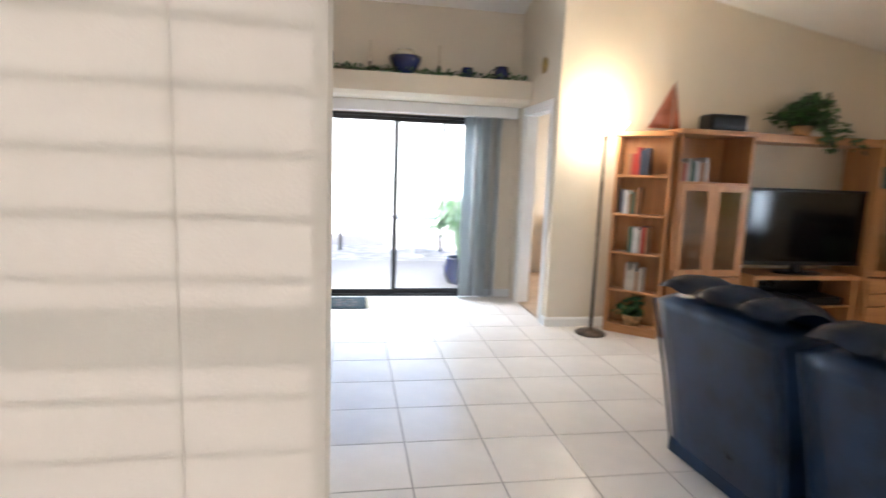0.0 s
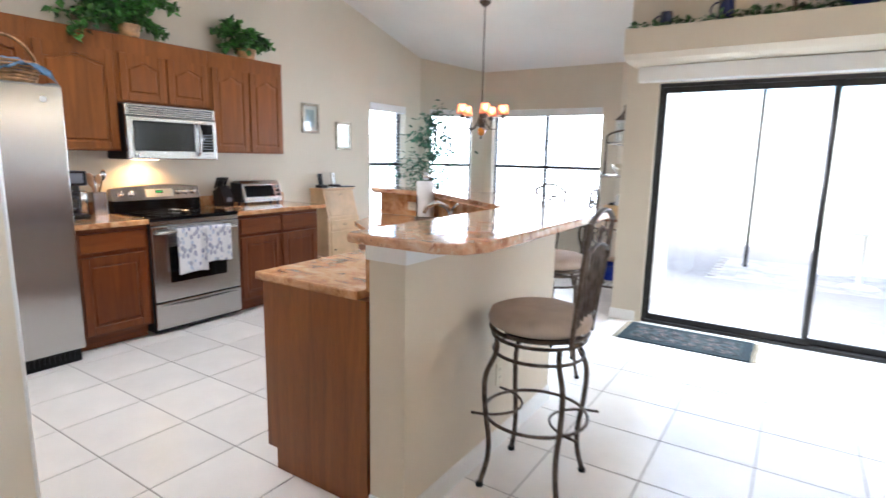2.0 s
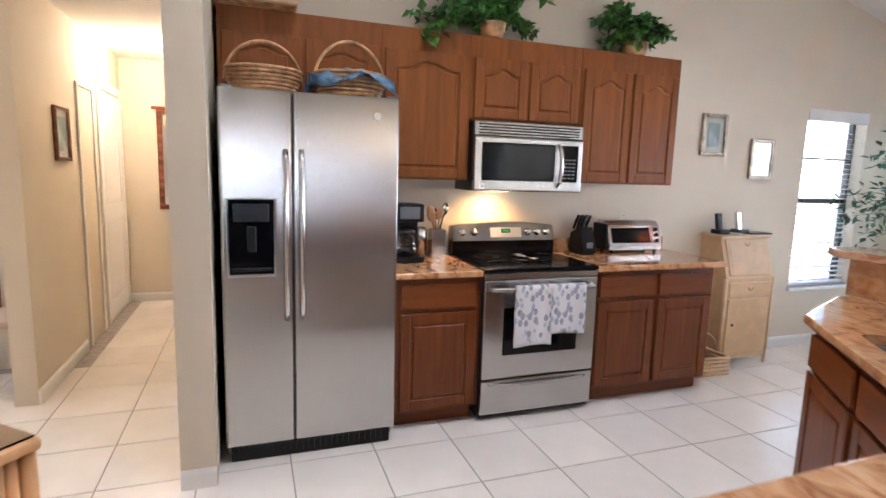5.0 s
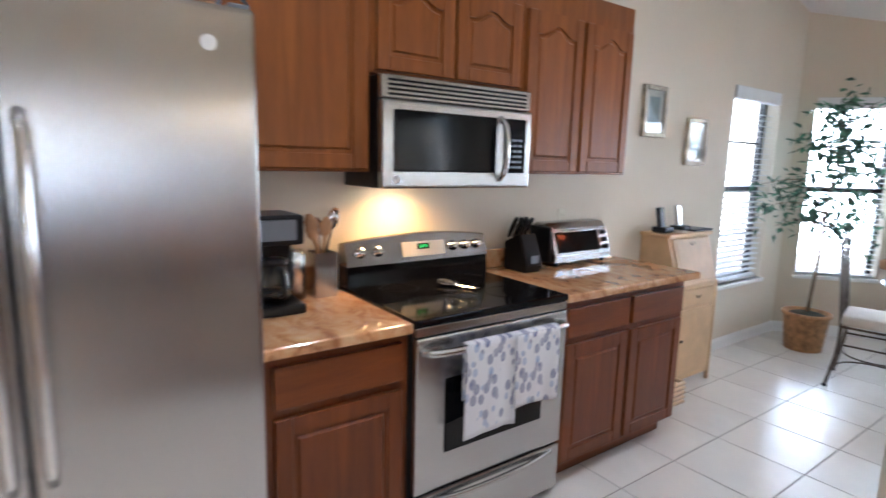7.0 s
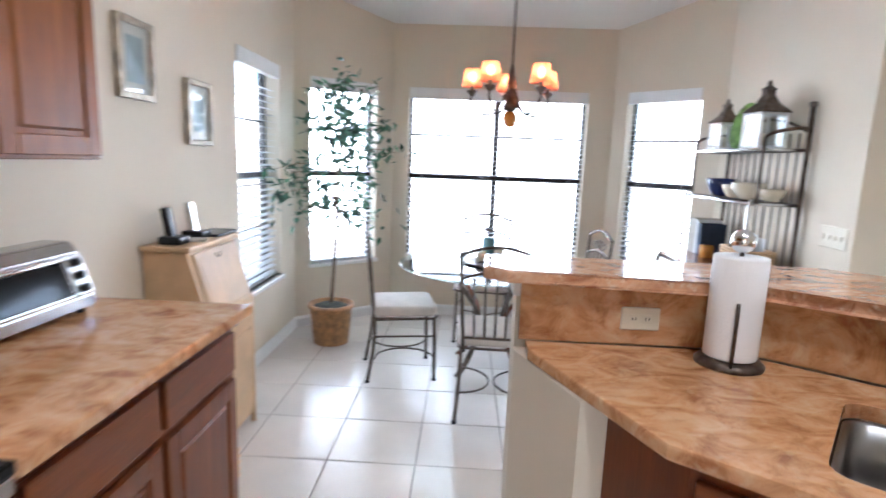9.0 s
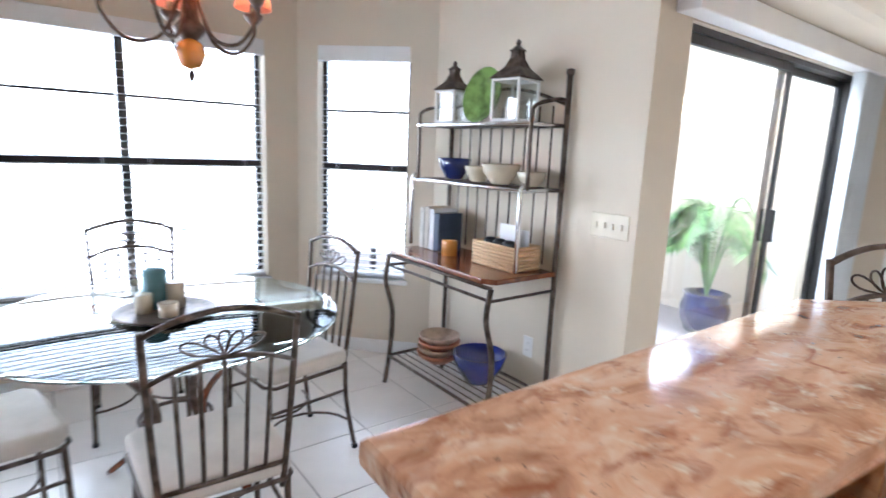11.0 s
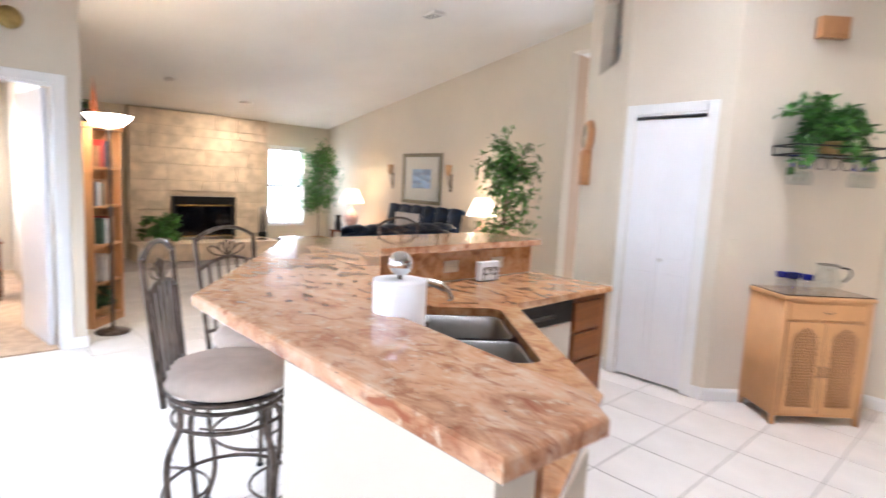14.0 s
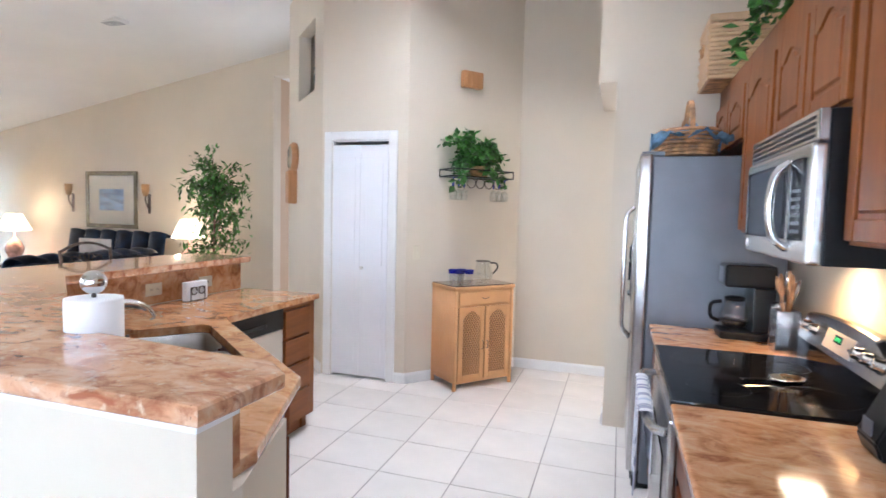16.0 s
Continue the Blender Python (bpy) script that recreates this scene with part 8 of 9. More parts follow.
oak_tower(2.92, "honey oak media tower with glass doors and books", 31)
oak_tower(4.98, "honey oak media tower beside the television", 37)
bm = B()
pts = [(3.66, 4.32), (4.96, 4.32), (4.96, 4.66), (3.66, 4.66)]
bx(bm, 3.662, 4.30, 1.80, 4.958, 4.66, 1.872, 0.008, 2)
solid("bridge_shelf", bm, OAKX, "honey oak bridge shelf over the television", "shelf")
ob = thing("tv_stand", "low honey oak television stand with an open front", "television stand", 3.78, 4.26)
bm = B()
bx(bm, -0.02, -0.02, 0.55, 1.12, 0.40, 0.59, 0.008, 2)
part("top", bm, OAKX, ob)
for a in (0.0, 1.07):
    bm = B()
    bx(bm, a, 0, 0, a + 0.03, 0.38, 0.549, 0.003)
    part("side", bm, OAK, ob)
bm = B()
bx(bm, 0.031, 0.36, 0.0, 1.069, 0.38, 0.549)
part("back", bm, BLACK, ob)
bm = B()
bx(bm, 0.031, 0.01, 0.04, 1.069, 0.358, 0.06)
bx(bm, 0.031, 0.01, 0.28, 1.069, 0.358, 0.295)
part("shelf", bm, OAKX, ob)
for k, (a, w, z) in enumerate(((0.12, 0.42, 0.2955), (0.60, 0.40, 0.2955), (0.15, 0.42, 0.0605))):
    bm = B()
    bx(bm, 0, 0, 0, w, 0.28, 0.075, 0.006)
    o = solid("media_player", bm, BLACK, "black media player on the television stand shelf", "media player", 3.78 + a, 4.29, z)
ob = thing("television", "large black flat television, off", "television", 4.33, 4.40, 0.592)
bm = B()
bx(bm, -0.66, -0.03, 0.075, 0.66, 0.03, 0.80, 0.012, 2)
part("case", bm, BLACK, ob)
bm = B()
bx(bm, -0.625, -0.0325, 0.115, 0.625, -0.0305, 0.77)
part("screen", bm, BLACKGLASS, ob, "glossy dark screen")
bm = B()
bx(bm, -0.05, -0.02, 0.012, 0.05, 0.02, 0.08)
lathe(bm, [(0, 0), (0.16, 0), (0.15, 0.012), (0, 0.014)], 24, (0, 0, 0), 1.6, 0.8)
part("stand", bm, BLACK, ob)
# things on top
ob = thing("model_sailboat", "copper coloured model sailboat on the oak bookcase", "model boat", 2.86, 4.45, 1.847)
bm = B()
lathe(bm, [(0.0, 0.0), (0.16, 0.0), (0.17, 0.012), (0, 0.014)], 16, (0.02, 0, 0), 1, 0.25)
part("hull", bm, BROWNW, ob)
COP = mat("copper_sail", (0.42, 0.14, 0.07), 0.3, 0.6, 0.15, 8, 0.05)
for sx_, hh, ww in ((0.05, 0.40, -0.22), (0.07, 0.36, 0.07)):
    bm = B()
    n = 8
    rows = [[bm.verts.new((sx_ + ww * (1 - i / n) * j / 5, 0.03 * math.sin(math.pi * j / 5) * (1 - i / n), 0.035 + hh * i / n)) for j in range(6)] for i in range(n + 1)]
    for a, b in zip(rows, rows[1:]):
        for j in range(5):
            bm.faces.new((a[j], a[j + 1], b[j + 1], b[j])).smooth = True
    bmesh.ops.remove_doubles(bm, verts=bm.verts, dist=0.0002)
    bmesh.ops.solidify(bm, geom=bm.faces[:], thickness=0.003)
    part("sail", bm, COP, ob, "bellied copper sail")
bm = B()
tube(bm, [(0.06, 0, 0.01), (0.06, 0, 0.45)], 0.004, 6)
part("mast", bm, BROWNW, ob)
bm = B()
bx(bm, -0.19, -0.10, 0, 0.19, 0.10, 0.15, 0.04, 3)
solid("speaker", bm, BLACK, "black radio speaker on top of the oak tower", "speaker", 3.42, 4.45, 1.877)
ivy("large trailing ivy on the oak bridge shelf", 4.22, 4.42, 1.874, 0.85, 0.38, 0.34, 1200, 71, 0.12, True, -90, LEAF, 0.06)


# recliners seen from behind
def recliner(x, y, rz):
    """Its back on -x, facing +x."""
    ob = thing("recliner", "navy leather recliner with a tufted overhanging back", "armchair", x, y, 0, rz, "leather recliners side by side")
    W = 0.78
    bm = B()
    rows = []
    prof = [(0.03, 0.05), (0.0, 0.10), (-0.06, 0.45), (-0.14, 0.80), (-0.16, 0.86), (0.02, 0.90), (0.14, 0.86), (0.16, 0.60), (0.22, 0.40), (0.22, 0.05)]
    for i in range(9):
        u = i / 8
        e = 0.02 * (abs(2 * u - 1) ** 6)
        rows.append([bm.verts.new((px + (e if px < 0.1 else -e), (u - 0.5) * W * (0.90 + 0.10 * pz), pz - e)) for px, pz in prof])
    for a, b in zip(rows, rows[1:]):
        for k in range(len(prof)):
            bm.faces.new((a[k], a[(k + 1) % 10], b[(k + 1) % 10], b[k])).smooth = True
    bm.faces.new(rows[0])
    bm.faces.new(rows[-1][::-1])
    bmesh.ops.recalc_face_normals(bm, faces=bm.faces)
    part("backrest", bm, LEATHER, ob, "smooth leather back")
    for k in range(3):
        bm = B()
        y0 = -W / 2 + 0.02 + k * (W - 0.04) / 3
        w = (W - 0.04) / 3
        n = 10
        g = []
        for i in range(n):
            for j in range(n):
                u, v = i / (n - 1), j / (n - 1)
                puff = (math.sin(math.pi * u) ** 0.5) * (math.sin(math.pi * v) ** 0.5)
                ang = radians(150 - 190 * v)
                r = 0.10 + 0.045 * puff
                g.append(bm.verts.new((-0.02 + 1.45 * r * math.cos(ang), y0 + w * u, 0.875 + r * 0.75 * math.sin(ang) + 0.006 * math.sin(9 * u + 7 * v + k))))
        for i in range(n - 1):
            for j in range(n - 1):
                bm.faces.new((g[i * n + j], g[(i + 1) * n + j], g[(i + 1) * n + j + 1], g[i * n + j + 1])).smooth = True
        bmesh.ops.solidify(bm, geom=bm.faces[:], thickness=0.02)
        part("head_cushion", bm, LEATHER, ob, "puffed tufted leather roll")
    for s in (-1, 1):
        bm = B()
        tube(bm, [(-0.165 + 0.0 * s, s * (W / 2 - 0.02) * (0.90 + 0.10 * 0.86), 0.845), (-0.07, s * (W / 2 - 0.012) * 0.945, 0.45), (-0.005, s * (W / 2 - 0.01) * 0.91, 0.10)], 0.006, 6)
        part("seam", bm, LEATHER, ob)
        bm = B()
        bx(bm, 0.20, s * (W / 2 - 0.09) - 0.09, 0.06, 0.95, s * (W / 2 - 0.09) + 0.09, 0.60, 0.06, 3)
        part("arm", bm, LEATHER, ob)
    bm = B()
    bx(bm, 0.22, -W / 2 + 0.19, 0.10, 0.92, W / 2 - 0.19, 0.46, 0.06, 3)
    part("seat", bm, LEATHER, ob)
    bm = B()
    bx(bm, 0.0, -W / 2 + 0.02, 0.02, 0.92, W / 2 - 0.02, 0.10, 0.01)
    part("skirt", bm, LEATHER, ob, "blue leather skirt")
    return ob


r0 = recliner(1.80, 2.00, 4)
copies(r0, [(1.86, 1.17, 4)])

# sofa under the picture
ob = thing("sofa", "navy tufted leather sofa with a cream throw against the wall", "sofa", 3.45, SOUTH + 0.10)
bm = B()
bx(bm, -0.98, 0.0, 0.05, 0.98, 0.92, 0.28, 0.04, 2)
part("base", bm, LEATHER, ob)
for fx_ in (-0.88, 0.88):
    for fy_ in (0.08, 0.84):
        part("foot", lathe(B(), [(0.0, 0.0), (0.025, 0.0), (0.035, 0.05), (0, 0.05)], 12, (fx_, fy_, 0)), BLACK, ob, "short black foot")
for k in range(3):
    bm = B()
    bx(bm, -0.78 + 0.52 * k, 0.25, 0.281, -0.27 + 0.52 * k, 0.93, 0.46, 0.06, 3)
    part("seat_cushion", bm, LEATHER, ob)
for k in range(6):
    y0, w = -0.90 + 0.30 * k, 0.298
    n = 12
    bm = B()
    g = []
    for i in range(n):
        for j in range(n):
            u, v = i / (n - 1), j / (n - 1)
            puff = (math.sin(math.pi * u) ** 0.45)
            roll = abs(math.sin(math.pi * (0.08 + 1.7 * v))) ** 0.6
            ang = radians(200 * v - 20)
            z = 0.42 + 0.66 * min(1, v / 0.62) + (0.0 if v < 0.62 else -0.10 * ((v - 0.62) / 0.38) ** 2)
            y = (0.27 - 0.10 * min(1, v / 0.62)) if v < 0.62 else 0.17 - 0.17 * (v - 0.62) / 0.38
            g.append(bm.verts.new((y0 + w * u, y + 0.06 * puff * roll, z + 0.035 * puff * (1 if v > 0.5 else 0))))
    for i in range(n - 1):
        for j in range(n - 1):
            bm.faces.new((g[i * n + j], g[(i + 1) * n + j], g[(i + 1) * n + j + 1], g[i * n + j + 1])).smooth = True
    bmesh.ops.solidify(bm, geom=bm.faces[:], thickness=0.03)
    part("back_cushion", bm, LEATHER, ob, "tufted leather back")
for s_ in (-1, 1):
    bm = B()
    bx(bm, s_ * 0.93 - 0.14, 0.02, 0.06, s_ * 0.93 + 0.14, 0.95, 0.68, 0.09, 4)
    part("arm", bm, LEATHER, ob)
bm = cloth(0.60, 0.42, 1.5, 0.012, seed=9)
o = solid("throw", bm, CUSHIONW, "cream throw over the back of the sofa", "blanket", 3.95, SOUTH + 0.44, 0.985, 90)


def table_lamp(x, y, label):
    t = thing("end_table", "reddish wood end table beside the sofa", "table", x, y)
    bm = B()
    bx(bm, -0.28, -0.28, 0.52, 0.28, 0.28, 0.55, 0.01, 2)
    part("tabletop", bm, BROWNW, t)
    for a in (-0.24, 0.24):
        for b in (-0.24, 0.24):
            bm = B()
            bx(bm, a - 0.025, b - 0.025, 0, a + 0.025, b + 0.025, 0.519, 0.004)
            part("leg", bm, BROWNW, t)
    ob = thing("table_lamp", label, "table lamp", x, y, 0.552)
    part("base", lathe(B(), [(0.0, 0.0), (0.08, 0.0), (0.085, 0.02), (0.05, 0.05), (0.11, 0.17), (0.12, 0.25), (0.07, 0.34), (0.03, 0.38), (0.012, 0.42), (0.012, 0.56), (0, 0.56)], 24), mat("pink_ceramic", (0.62, 0.40, 0.33), 0.25, var=0.15, scale=14, bump=0.03, coat=0.4), ob, "rose ceramic base")
    bm = B()
    n = 28
    R4 = []
    for r, z in ((0.215, 0.50), (0.10, 0.745), (0.097, 0.745), (0.211, 0.50)):
        R4.append([bm.verts.new((r * (1 + 0.012 * (-1) ** i) * math.cos(2 * math.pi * i / n), r * (1 + 0.012 * (-1) ** i) * math.sin(2 * math.pi * i / n), z)) for i in range(n)])
    for q in range(4):
        for i in range(n):
            bm.faces.new((R4[q][i], R4[q][(i + 1) % n], R4[(q + 1) % 4][(i + 1) % n], R4[(q + 1) % 4][i])).smooth = True
    bmesh.ops.recalc_face_normals(bm, faces=bm.faces)
    part("shade", bm, glow("lit_cream_shade", (1.0, 0.72, 0.42), 1.1), ob, "lit pleated cream shade")


table_lamp(5.25, 0.05, "lit table lamp with a cream shade beside the sofa")
table_lamp(2.02, 0.02, "lit table lamp with a cream shade at the near sofa end")
bm = B()
lathe(bm, [(0.0, 0.0), (0.06, 0.0), (0.07, 0.10), (0.045, 0.2), (0.06, 0.26), (0.0, 0.27)], 18)
solid("vase", bm, BLACK, "dark vase on the end table", "vase", 5.45, 0.20, 0.552)
ob = thing("coffee_table", "low dark table with papers in the living room", "table", 4.9, 1.1)
bm = B()
bx(bm, -0.5, -0.3, 0.42, 0.5, 0.3, 0.45, 0.01, 2)
part("tabletop", bm, BROWNW, ob)
for a in (-0.45, 0.45):
    for b in (-0.25, 0.25):
        bm = B()
        bx(bm, a - 0.03, b - 0.03, 0, a + 0.03, b + 0.03, 0.419, 0.004)
        part("leg", bm, BROWNW, ob)
for x in (4.62, 3.12):
    ob = thing("wall_sconce", "bronze wall sconce with an amber glass cup", "wall sconce", x, SOUTH, 1.55, 90)
    bm = B()
    tube(bm, curve3([(0.005, 0, -0.16), (0.05, 0, -0.08), (0.08, 0, 0.0), (0.07, 0, 0.05)], 5), 0.009, 8)
    bx(bm, 0.001, -0.025, -0.2, 0.012, 0.025, 0.08, 0.003)
    part("arm", bm, IRON, ob)
    part("cup", lathe(B(), [(0.0, 0.05), (0.03, 0.05), (0.05, 0.12), (0.055, 0.22), (0.05, 0.22), (0.04, 0.12), (0, 0.06)], 18, (0.075, 0, 0)), mat("amber_cup", (0.50, 0.30, 0.14), 0.3, var=0.2, bump=0.05), ob, "amber glass cup")
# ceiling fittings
# The kitchen pair is made up to house the added fill lamps.
for x, y, lab, m_ in ((1.75, 1.35, "small slotted ceiling air vent", 0), (5.9, 1.75, "recessed ceiling spot light, lit", 1), (-2.2, 2.6, "added kitchen fill light in a ceiling ring, lit", 1), (-2.55, 3.9, "added kitchen fill light in a ceiling ring, lit", 1), (5.3, 3.1, "small round smoke detector", 2)):
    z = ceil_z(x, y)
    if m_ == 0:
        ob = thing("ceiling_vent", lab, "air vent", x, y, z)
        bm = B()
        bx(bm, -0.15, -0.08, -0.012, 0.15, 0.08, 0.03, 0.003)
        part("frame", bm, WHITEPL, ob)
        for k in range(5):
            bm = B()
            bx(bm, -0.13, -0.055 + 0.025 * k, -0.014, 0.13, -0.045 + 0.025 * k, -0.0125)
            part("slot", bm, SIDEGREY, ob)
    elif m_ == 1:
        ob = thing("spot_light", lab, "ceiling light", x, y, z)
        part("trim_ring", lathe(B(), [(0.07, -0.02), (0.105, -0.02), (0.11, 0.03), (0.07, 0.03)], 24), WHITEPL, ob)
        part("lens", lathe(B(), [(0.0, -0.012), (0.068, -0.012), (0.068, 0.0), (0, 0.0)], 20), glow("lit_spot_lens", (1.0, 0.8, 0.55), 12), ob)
    else:
        bm = lathe(B(), [(0.0, -0.04), (0.05, -0.04), (0.065, -0.015), (0.065, 0.02), (0, 0.02)], 20)
        solid("smoke_detector", bm, WHITEPL, lab, "smoke detector", x, y, z)

# ---- ledge display ----
rng = random.Random(77)
LZ = 2.387
def mug(x, r, h, label, m_, handle=True):
    ob = thing("pitcher", label, "pitcher", x, 5.68, LZ)
    part("body", lathe(B(), [(0.0, 0.0), (r, 0.0), (r * 1.02, h * 0.5), (r * 0.9, h), (r * 0.84, h), (r * 0.9, h * 0.5), (0, 0.01)], 22), m_, ob)
    if handle:
        bm = B()
        tube(bm, arc((-r * 0.95, 0, h * 0.55), h * 0.28, 90, 270, 8, "xz"), 0.007, 6)
        part("handle", bm, m_, ob)


mug(-0.55, 0.05, 0.13, "small navy and white pitcher on the plant ledge", NAVY)
mug(-0.14, 0.055, 0.19, "navy stoneware pitcher with a pale neck on the ledge", NAVY)
bm = B()
lathe(bm, [(0.0, 0.0), (0.07, 0.0), (0.12, 0.06), (0.165, 0.15), (0.17, 0.19), (0.16, 0.19), (0.11, 0.06), (0, 0.02)], 32)
solid("bowl", bm, NAVY, "large navy bowl standing on the plant ledge", "bowl", 0.64, 5.70, LZ)
bm = B()
lathe(bm, [(0.0, 0.15), (0.15, 0.16), (0.13, 0.22), (0.08, 0.26), (0, 0.27)], 24)
solid("dome", bm, CREAMGLAZE, "pale rounded dish inside the navy bowl", "dish", 0.64, 5.70, LZ + 0.0)
for x in (0.28, 0.99):
    ob = thing("candlestick", "slim bronze candlestick with a tan taper", "candlestick", x, 5.68, LZ)
    part("stick", lathe(B(), [(0.0, 0.0), (0.04, 0.0), (0.03, 0.015), (0.01, 0.04), (0.014, 0.10), (0.02, 0.12), (0, 0.12)], 16), IRON, ob)
    part("taper", lathe(B(), [(0.011, 0.12), (0.009, 0.32), (0, 0.33)], 12), CREAMGLAZE, ob)
mug(1.29, 0.065, 0.12, "squat navy pot on the plant ledge", NAVY, False)
mug(1.66, 0.08, 0.15, "navy teapot with a pale lid on the plant ledge", NAVY)
ob = thing("ledge_garland", "trailing green ivy garland along the plant ledge", "garland", 0, 0, LZ)
bl = B()
bs = B()
pts = [(-0.75 + i * 0.09, 5.60 + 0.03 * math.sin(i * 1.3), 0.012) for i in range(30)]
tube(bs, pts, 0.003, 4)
for i in range(520):
    p = Vector(pts[rng.randrange(30)]) + Vector((rng.uniform(-0.05, 0.05), rng.uniform(-0.04, 0.06), rng.uniform(0.0, 0.045)))
    leaf_into(bl, p, rv(rng), Vector((0, 0, 1)) + rv(rng) * 0.5, 0.05 * rng.uniform(0.6, 1.2), 0.035)
part("stem", bs, BARK, ob)
part("foliage", bl, LEAF, ob, "small green leaves", kind="stuff")
ob = thing("wall_plaque", "small round brass ornament above the bedroom door", "ornament", DOORX, 5.12, 2.48, 180)
bm = B()
lathe(bm, [(0.0, 0), (0.07, 0.004), (0.08, 0.02), (0.03, 0.03), (0, 0.032)], 20)
part("disc", bm, mat("antique_brass", (0.50, 0.36, 0.13), 0.35, 0.8, 0.2, 10, 0.1), ob, at=Matrix.Rotation(radians(90), 4, "Y"))

# ---- hall and dining glimpses ----
ob = picture("oak framed hall mirror with a carved crest", -7.099, 1.40, 1.48, 0.52, 1.02, 0, 0.05, MIRROR, BROWNW, 0.0, "mirror")
bm = B()
bx(bm, 0.002, -0.30, 0.50, 0.05, 0.30, 0.53, 0.006)
part("cornice", bm, BROWNW, ob)
bm = B()
bx(bm, 0.0265, -0.20, 0.34, 0.032, 0.20, 0.45, 0.003)
part("crest", bm, CREAMGLAZE, ob, "carved crest panel")
picture("small dark framed print in the hall", -5.20, 0.82, 1.62, 0.30, 0.36, 90, 0.025, None, BROWNW)
ob = thing("dining_chair_wood", "dark red slatted wood dining chair", "chair", -4.86, 0.45, 0, 190)
bm = B()
bx(bm, -0.22, -0.22, 0.42, 0.22, 0.22, 0.47, 0.02, 2)
part("seat", bm, CUSHION, ob)
for a in (-0.20, 0.20):
    for b in (-0.20, 0.20):
        bm = B()
        bx(bm, a - 0.02, b - 0.02, 0, a + 0.02, b + 0.02, 0.419 if a < 0 else 1.02, 0.005)
        part("leg", bm, BROWNW, ob)
for k in range(6):
    bm = B()
    bx(bm, 0.185, -0.17 + k * 0.06, 0.47, 0.205, -0.14 + k * 0.06, 1.03, 0.004)
    part("slat", bm, BROWNW, ob)
bm = B()
bx(bm, 0.18, -0.22, 1.03, 0.22, 0.22, 1.09, 0.015, 2)
part("top_rail", bm, BROWNW, ob)
for y in (-0.35,):
    ob = thing("dining_table_wood", "dark red wood dining table", "dining table", -3.9, -1.2)
    bm = B()
    bx(bm, -0.9, -0.55, 0.72, 0.9, 0.55, 0.76, 0.015, 2)
    part("tabletop", bm, BROWNW, ob)
    for a in (-0.8, 0.8):
        for b in (-0.45, 0.45):
            bm = B()
            bx(bm, a - 0.035, b - 0.035, 0, a + 0.035, b + 0.035, 0.719, 0.006)
            part("leg", bm, BROWNW, ob)
ob = thing("ceiling_light", "round recessed hall ceiling light, lit", "ceiling light", -6.2, 1.25, 2.458)
part("trim_ring", lathe(B(), [(0.07, -0.012), (0.10, -0.012), (0.10, 0.0), (0.07, 0.0)], 24), WHITEPL, ob)
part("lens", lathe(B(), [(0.0, -0.008), (0.068, -0.008), (0.068, 0.0), (0, 0.0)], 20), glow("lit_hall_lens", (1.0, 0.8, 0.55), 10), ob)

# ---- bedroom ----
ob = thing("bed", "made bed with a pale quilt and pillows", "bed", 5.0, 6.2)
QUILT = mat("pale_floral_quilt", (0.66, 0.60, 0.62), 0.9, var=0.18, scale=7, bump=0.5, fine=90, color2=(0.50, 0.42, 0.50))
bm = B()
bx(bm, -0.85, -0.75, 0.12, 1.15, 0.75, 0.42, 0.03, 2)
part("valance_skirt", bm, mat("striped_bed_skirt", (0.42, 0.40, 0.48), 0.9, var=0.3, scale=22, bump=0.4), ob, "grey striped bed skirt")
bm = B()
bx(bm, -0.88, -0.78, 0.36, 1.15, 0.78, 0.66, 0.08, 4)
part("quilt", bm, QUILT, ob, "pale floral quilt")
for k, (y, x, c) in enumerate(((-0.45, 0.85, (0.40, 0.46, 0.62)), (0.0, 0.80, (0.66, 0.62, 0.44)), (0.45, 0.85, (0.62, 0.60, 0.64)), (-0.5, 0.60, (0.66, 0.62, 0.66)))):
    bm = B()
    bx(bm, x - 0.10, y - 0.25, 0.662, x + 0.12, y + 0.25, 0.98, 0.09, 4)
    part("pillow", bm, mat("pillow_%d" % k, c, 0.9, var=0.05, bump=0.3), ob, "plump pillow")
ob = thing("nightstand", "dark red wood nightstand", "nightstand", 4.05, 5.10)
bm = B()
bx(bm, 0, 0, 0.06, 0.42, 0.42, 0.62, 0.006)
part("body", bm, BROWNW, ob)
bm = B()
bx(bm, -0.02, -0.02, 0.621, 0.44, 0.44, 0.645, 0.006)
part("top", bm, BROWNW, ob)
bm = B()
bx(bm, 0.02, 0.02, 0.0, 0.40, 0.40, 0.0595)
part("plinth", bm, BROWNW, ob)
ob = thing("table_lamp", "lit bedside lamp with a white shade", "table lamp", 4.26, 5.30, 0.646)
part("base", lathe(B(), [(0, 0), (0.07, 0), (0.09, 0.12), (0.03, 0.22), (0.01, 0.3), (0, 0.3)], 20), CREAMGLAZE, ob)
part("shade", lathe(B(), [(0.17, 0.27), (0.10, 0.47), (0.097, 0.47), (0.167, 0.27)], 24), glow("lit_white_shade", (1.0, 0.85, 0.65), 1.2), ob)
picture("oak framed wall mirror in the bedroom", 3.4, 7.399, 1.5, 0.7, 0.9, -90, 0.06, MIRROR, OAK, 0.0, "mirror")
ob = thing("dresser", "honey wood dresser against the bedroom wall", "dresser", 2.9, 6.95)
bm = B()
bx(bm, 0, 0, 0.0, 1.1, 0.42, 0.88, 0.008)
part("body", bm, OAK, ob)
for k in range(4):
    bm = B()
    bx(bm, 0.03, -0.018, 0.06 + 0.20 * k, 1.07, -0.0005, 0.24 + 0.20 * k, 0.006)
    part("drawer", bm, OAKX, ob)

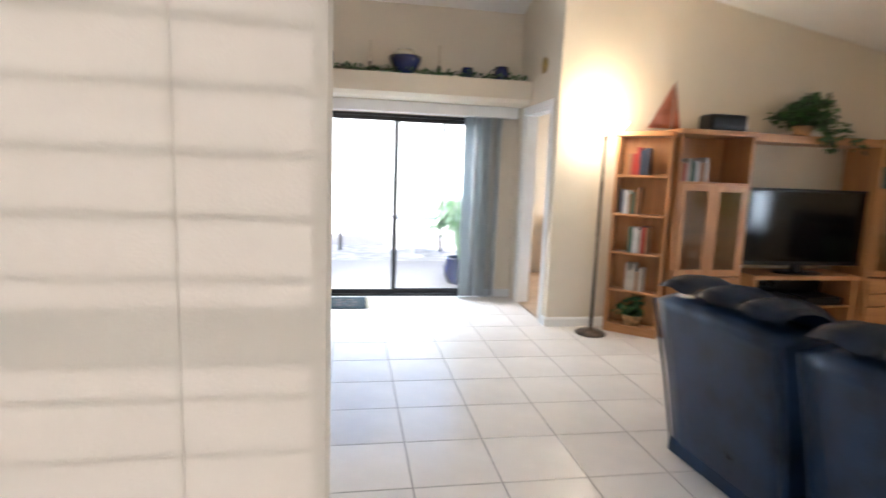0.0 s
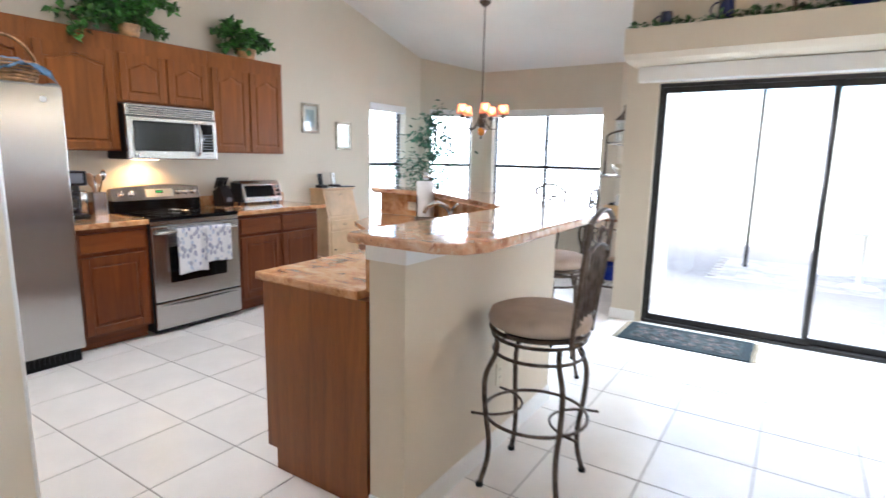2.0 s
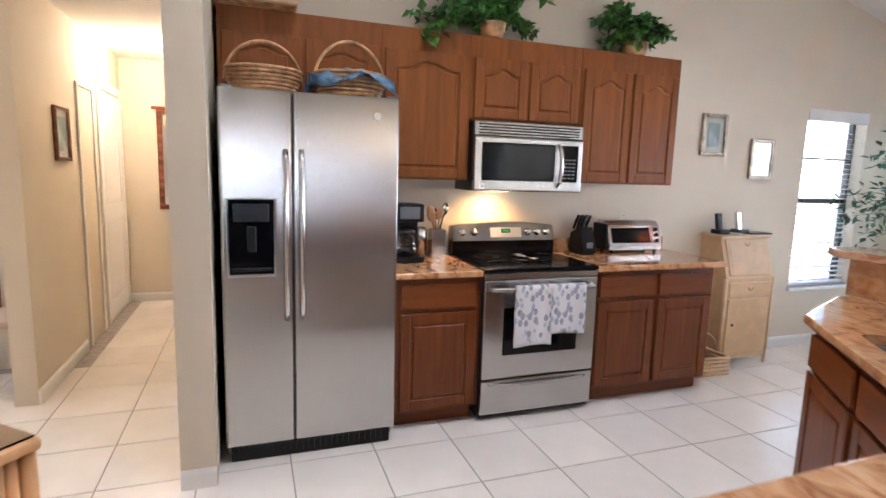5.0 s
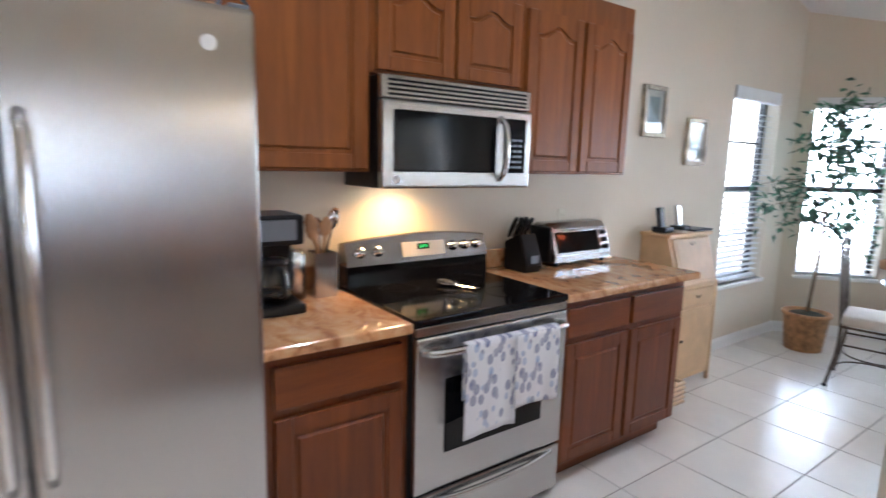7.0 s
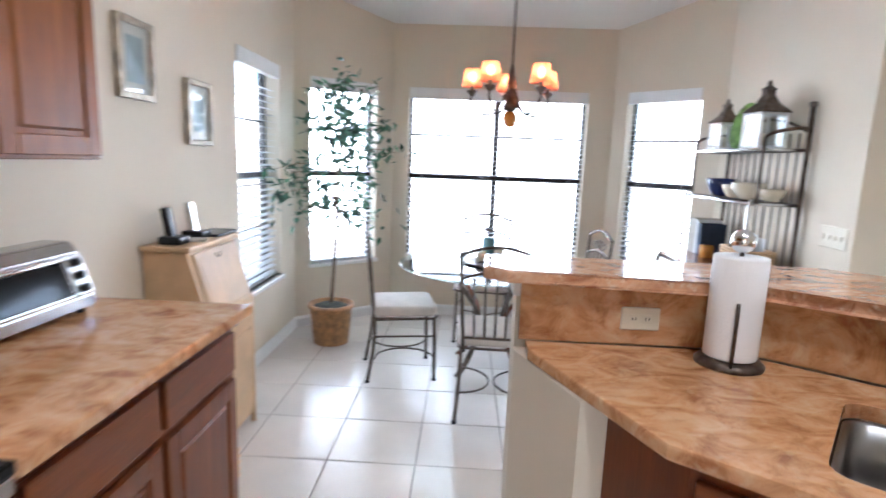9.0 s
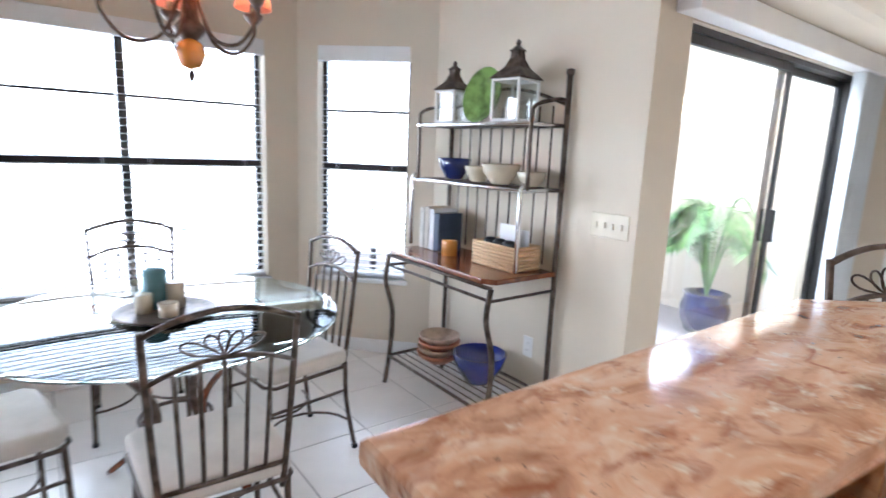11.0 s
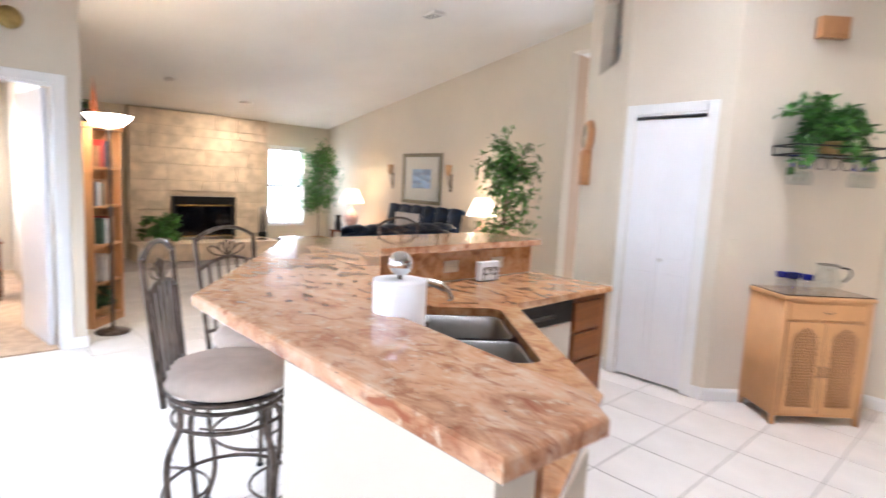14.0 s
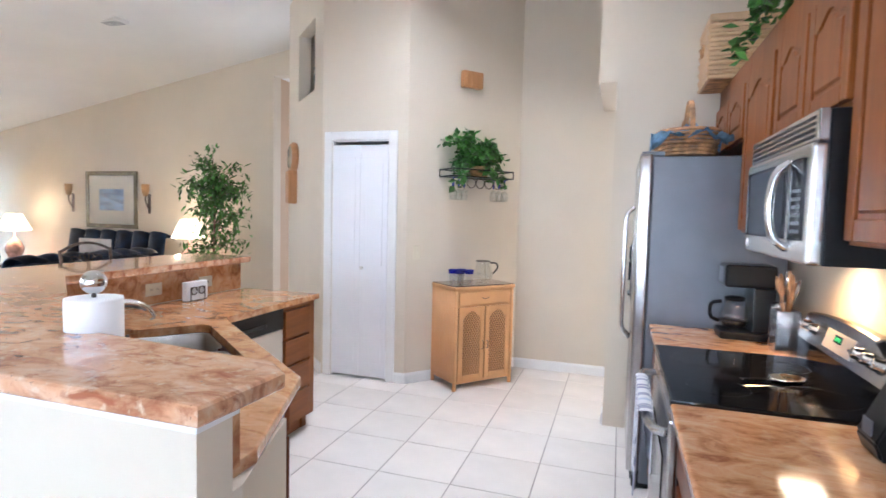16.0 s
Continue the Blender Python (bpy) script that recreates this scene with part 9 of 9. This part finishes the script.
# ---- patio ----
bm = B()
bx(bm, -0.55, YS + 0.17, -0.129, 2.0, 12.5, -0.075)
bx(bm, -12.0, 8.5, -0.129, -0.551, 12.5, -0.075)
bx(bm, 2.001, 7.7, -0.129, 12, 12.5, -0.075)
pat = structure("patio", bm, GROUT, "pale patio bed")
bm = B()
for i in range(24):
    for j in range(40):
        x, y = -0.95 + i * 0.205 + (0.1 if j % 2 else 0), YS + 0.18 + j * 0.105
        if x < -0.5 or x > 4.4 or (x > 1.85 and y < 7.75):
            continue
        bx(bm, x + 0.003, y + 0.003, -0.0745, x + 0.2, y + 0.1, -0.03)
part("pavers", bm, CONC, pat, "pale brick pavers", kind="stuff")
# Made-up pale wall, added so the outdoors looks blown out white.
bm = B()
bx(bm, -14, 12.6, -0.13, 14, 12.8, 2.6)
structure("wall_garden", bm, STUCCO, "added white backdrop wall behind the patio")
ob = tagged(thing("screen_enclosure", "", "", 0, 9.6, -0.03), "dark aluminium screen enclosure posts", "", "", "structure")
for x in (-0.1, 1.7, 3.6):
    bm = B()
    bx(bm, x, 0, 0, x + 0.05, 0.05, 2.6, 0.003)
    part("post", bm, DARKFRAME, ob)
bm = B()
bx(bm, -0.5, 0.0, 2.6, 5.0, 0.05, 2.66)
part("beam", bm, DARKFRAME, ob)
# palm
rng = random.Random(41)
ob = thing("potted_palm", "bright green palm in a dark blue glazed pot on the patio", "potted palm", 1.50, 6.74, -0.03)
part("pot", lathe(B(), [(0.0, 0.0), (0.13, 0.0), (0.19, 0.12), (0.20, 0.24), (0.165, 0.33), (0.185, 0.36), (0.16, 0.36), (0.15, 0.33), (0, 0.32)], 28), NAVY, ob, "dark blue glazed pot")
PALM = mat("palm_leaf", (0.17, 0.33, 0.10), 0.45, var=0.3, scale=10, bump=0.1, rand=0.35, per="island")
for k in range(16):
    a = rng.uniform(0, 6.28)
    reach, up = rng.uniform(0.32, 0.56), rng.uniform(0.35, 0.85)
    st_ = curve3([(0, 0, 0.33), (reach * 0.35 * math.cos(a), reach * 0.35 * math.sin(a), 0.33 + up), (reach * math.cos(a), reach * math.sin(a), 0.33 + up * rng.uniform(0.55, 1.0))], 10)
    bm = B()
    tube(bm, st_, [0.008 * (1 - 0.8 * i / (len(st_) - 1)) for i in range(len(st_))], 5)
    for i in range(5, len(st_)):
        for q in (0.0, 0.5):
            p = st_[i] if q == 0 or i + 1 >= len(st_) else (st_[i] + st_[i + 1]) / 2
            d = (st_[min(i + 1, len(st_) - 1)] - st_[i - 1]).normalized()
            s = d.cross(Vector((0, 0, 1))).normalized()
            for sg in (-1, 1):
                leaf_into(bm, p, d * 0.6 + s * sg - Vector((0, 0, 0.35)), Vector((0, 0, 1)), rng.uniform(0.14, 0.24), 0.016)
    part("frond", bm, PALM, ob, "arching feathered frond")
ob = thing("patio_table", "small white patio table", "table", 1.15, 9.0, -0.03)
part("tabletop", lathe(B(), [(0, 0.66), (0.40, 0.66), (0.40, 0.69), (0, 0.69)], 24), WHITEPL, ob)
part("leg", lathe(B(), [(0.2, 0), (0.18, 0.02), (0.03, 0.04), (0.03, 0.659)], 16), WHITEPL, ob)


# ---- floor tiles, one by one ----
b2 = B()
T_X, T_Y, GAP = 0.4235, 0.4205, 0.006
bx(b2, GAP / 2, GAP / 2, -0.0035, T_X - GAP / 2, T_Y - GAP / 2, 0.0, 0.0015)
TILE_ME = mesh_of("tile", b2, TILE)
OX, OY = -1.712 - 15 * T_X, 2.612 - 14 * T_Y
cells = []
for i in range(32):
    for j in range(28):
        x, y = OX + i * T_X, OY + j * T_Y
        cx, cy = x + T_X / 2, y + T_Y / 2
        if x > EAST or y > YN + 0.1 or (x > DOORX - 0.02 and y > TVY - 0.05) or y > YS + 0.1 and x > XH or x < -7.4 or (x < -5.3 and y < 0.9) or (x < XW - 0.2 and y > 1.95):
            continue
        if cy > BAY_A[1] and (cx < XW + 0.2 or cx > -1.0):
            continue
        d = min(abs(complex(cx - px, cy - py)) for px, py in ((0.2, 2.6), (-1.9, 3.0), (-2.4, 5.4), (0.4, 4.2), (-2.2, 2.0)))
        cells.append((d, x, y))
cells.sort()
for d, x, y in cells[:300]:
    o = part("tile", TILE_ME, None, floor, at=pose(x, y, 0))
    o["kind"] = "structure"
bm = B()
for d, x, y in cells[300:]:
    bx(bm, x + GAP / 2, y + GAP / 2, -0.0035, x + T_X - GAP / 2, y + T_Y - GAP / 2, 0.0)
part("tiles", bm, TILEFAR, floor, "cream glazed floor tiles", kind="stuff")
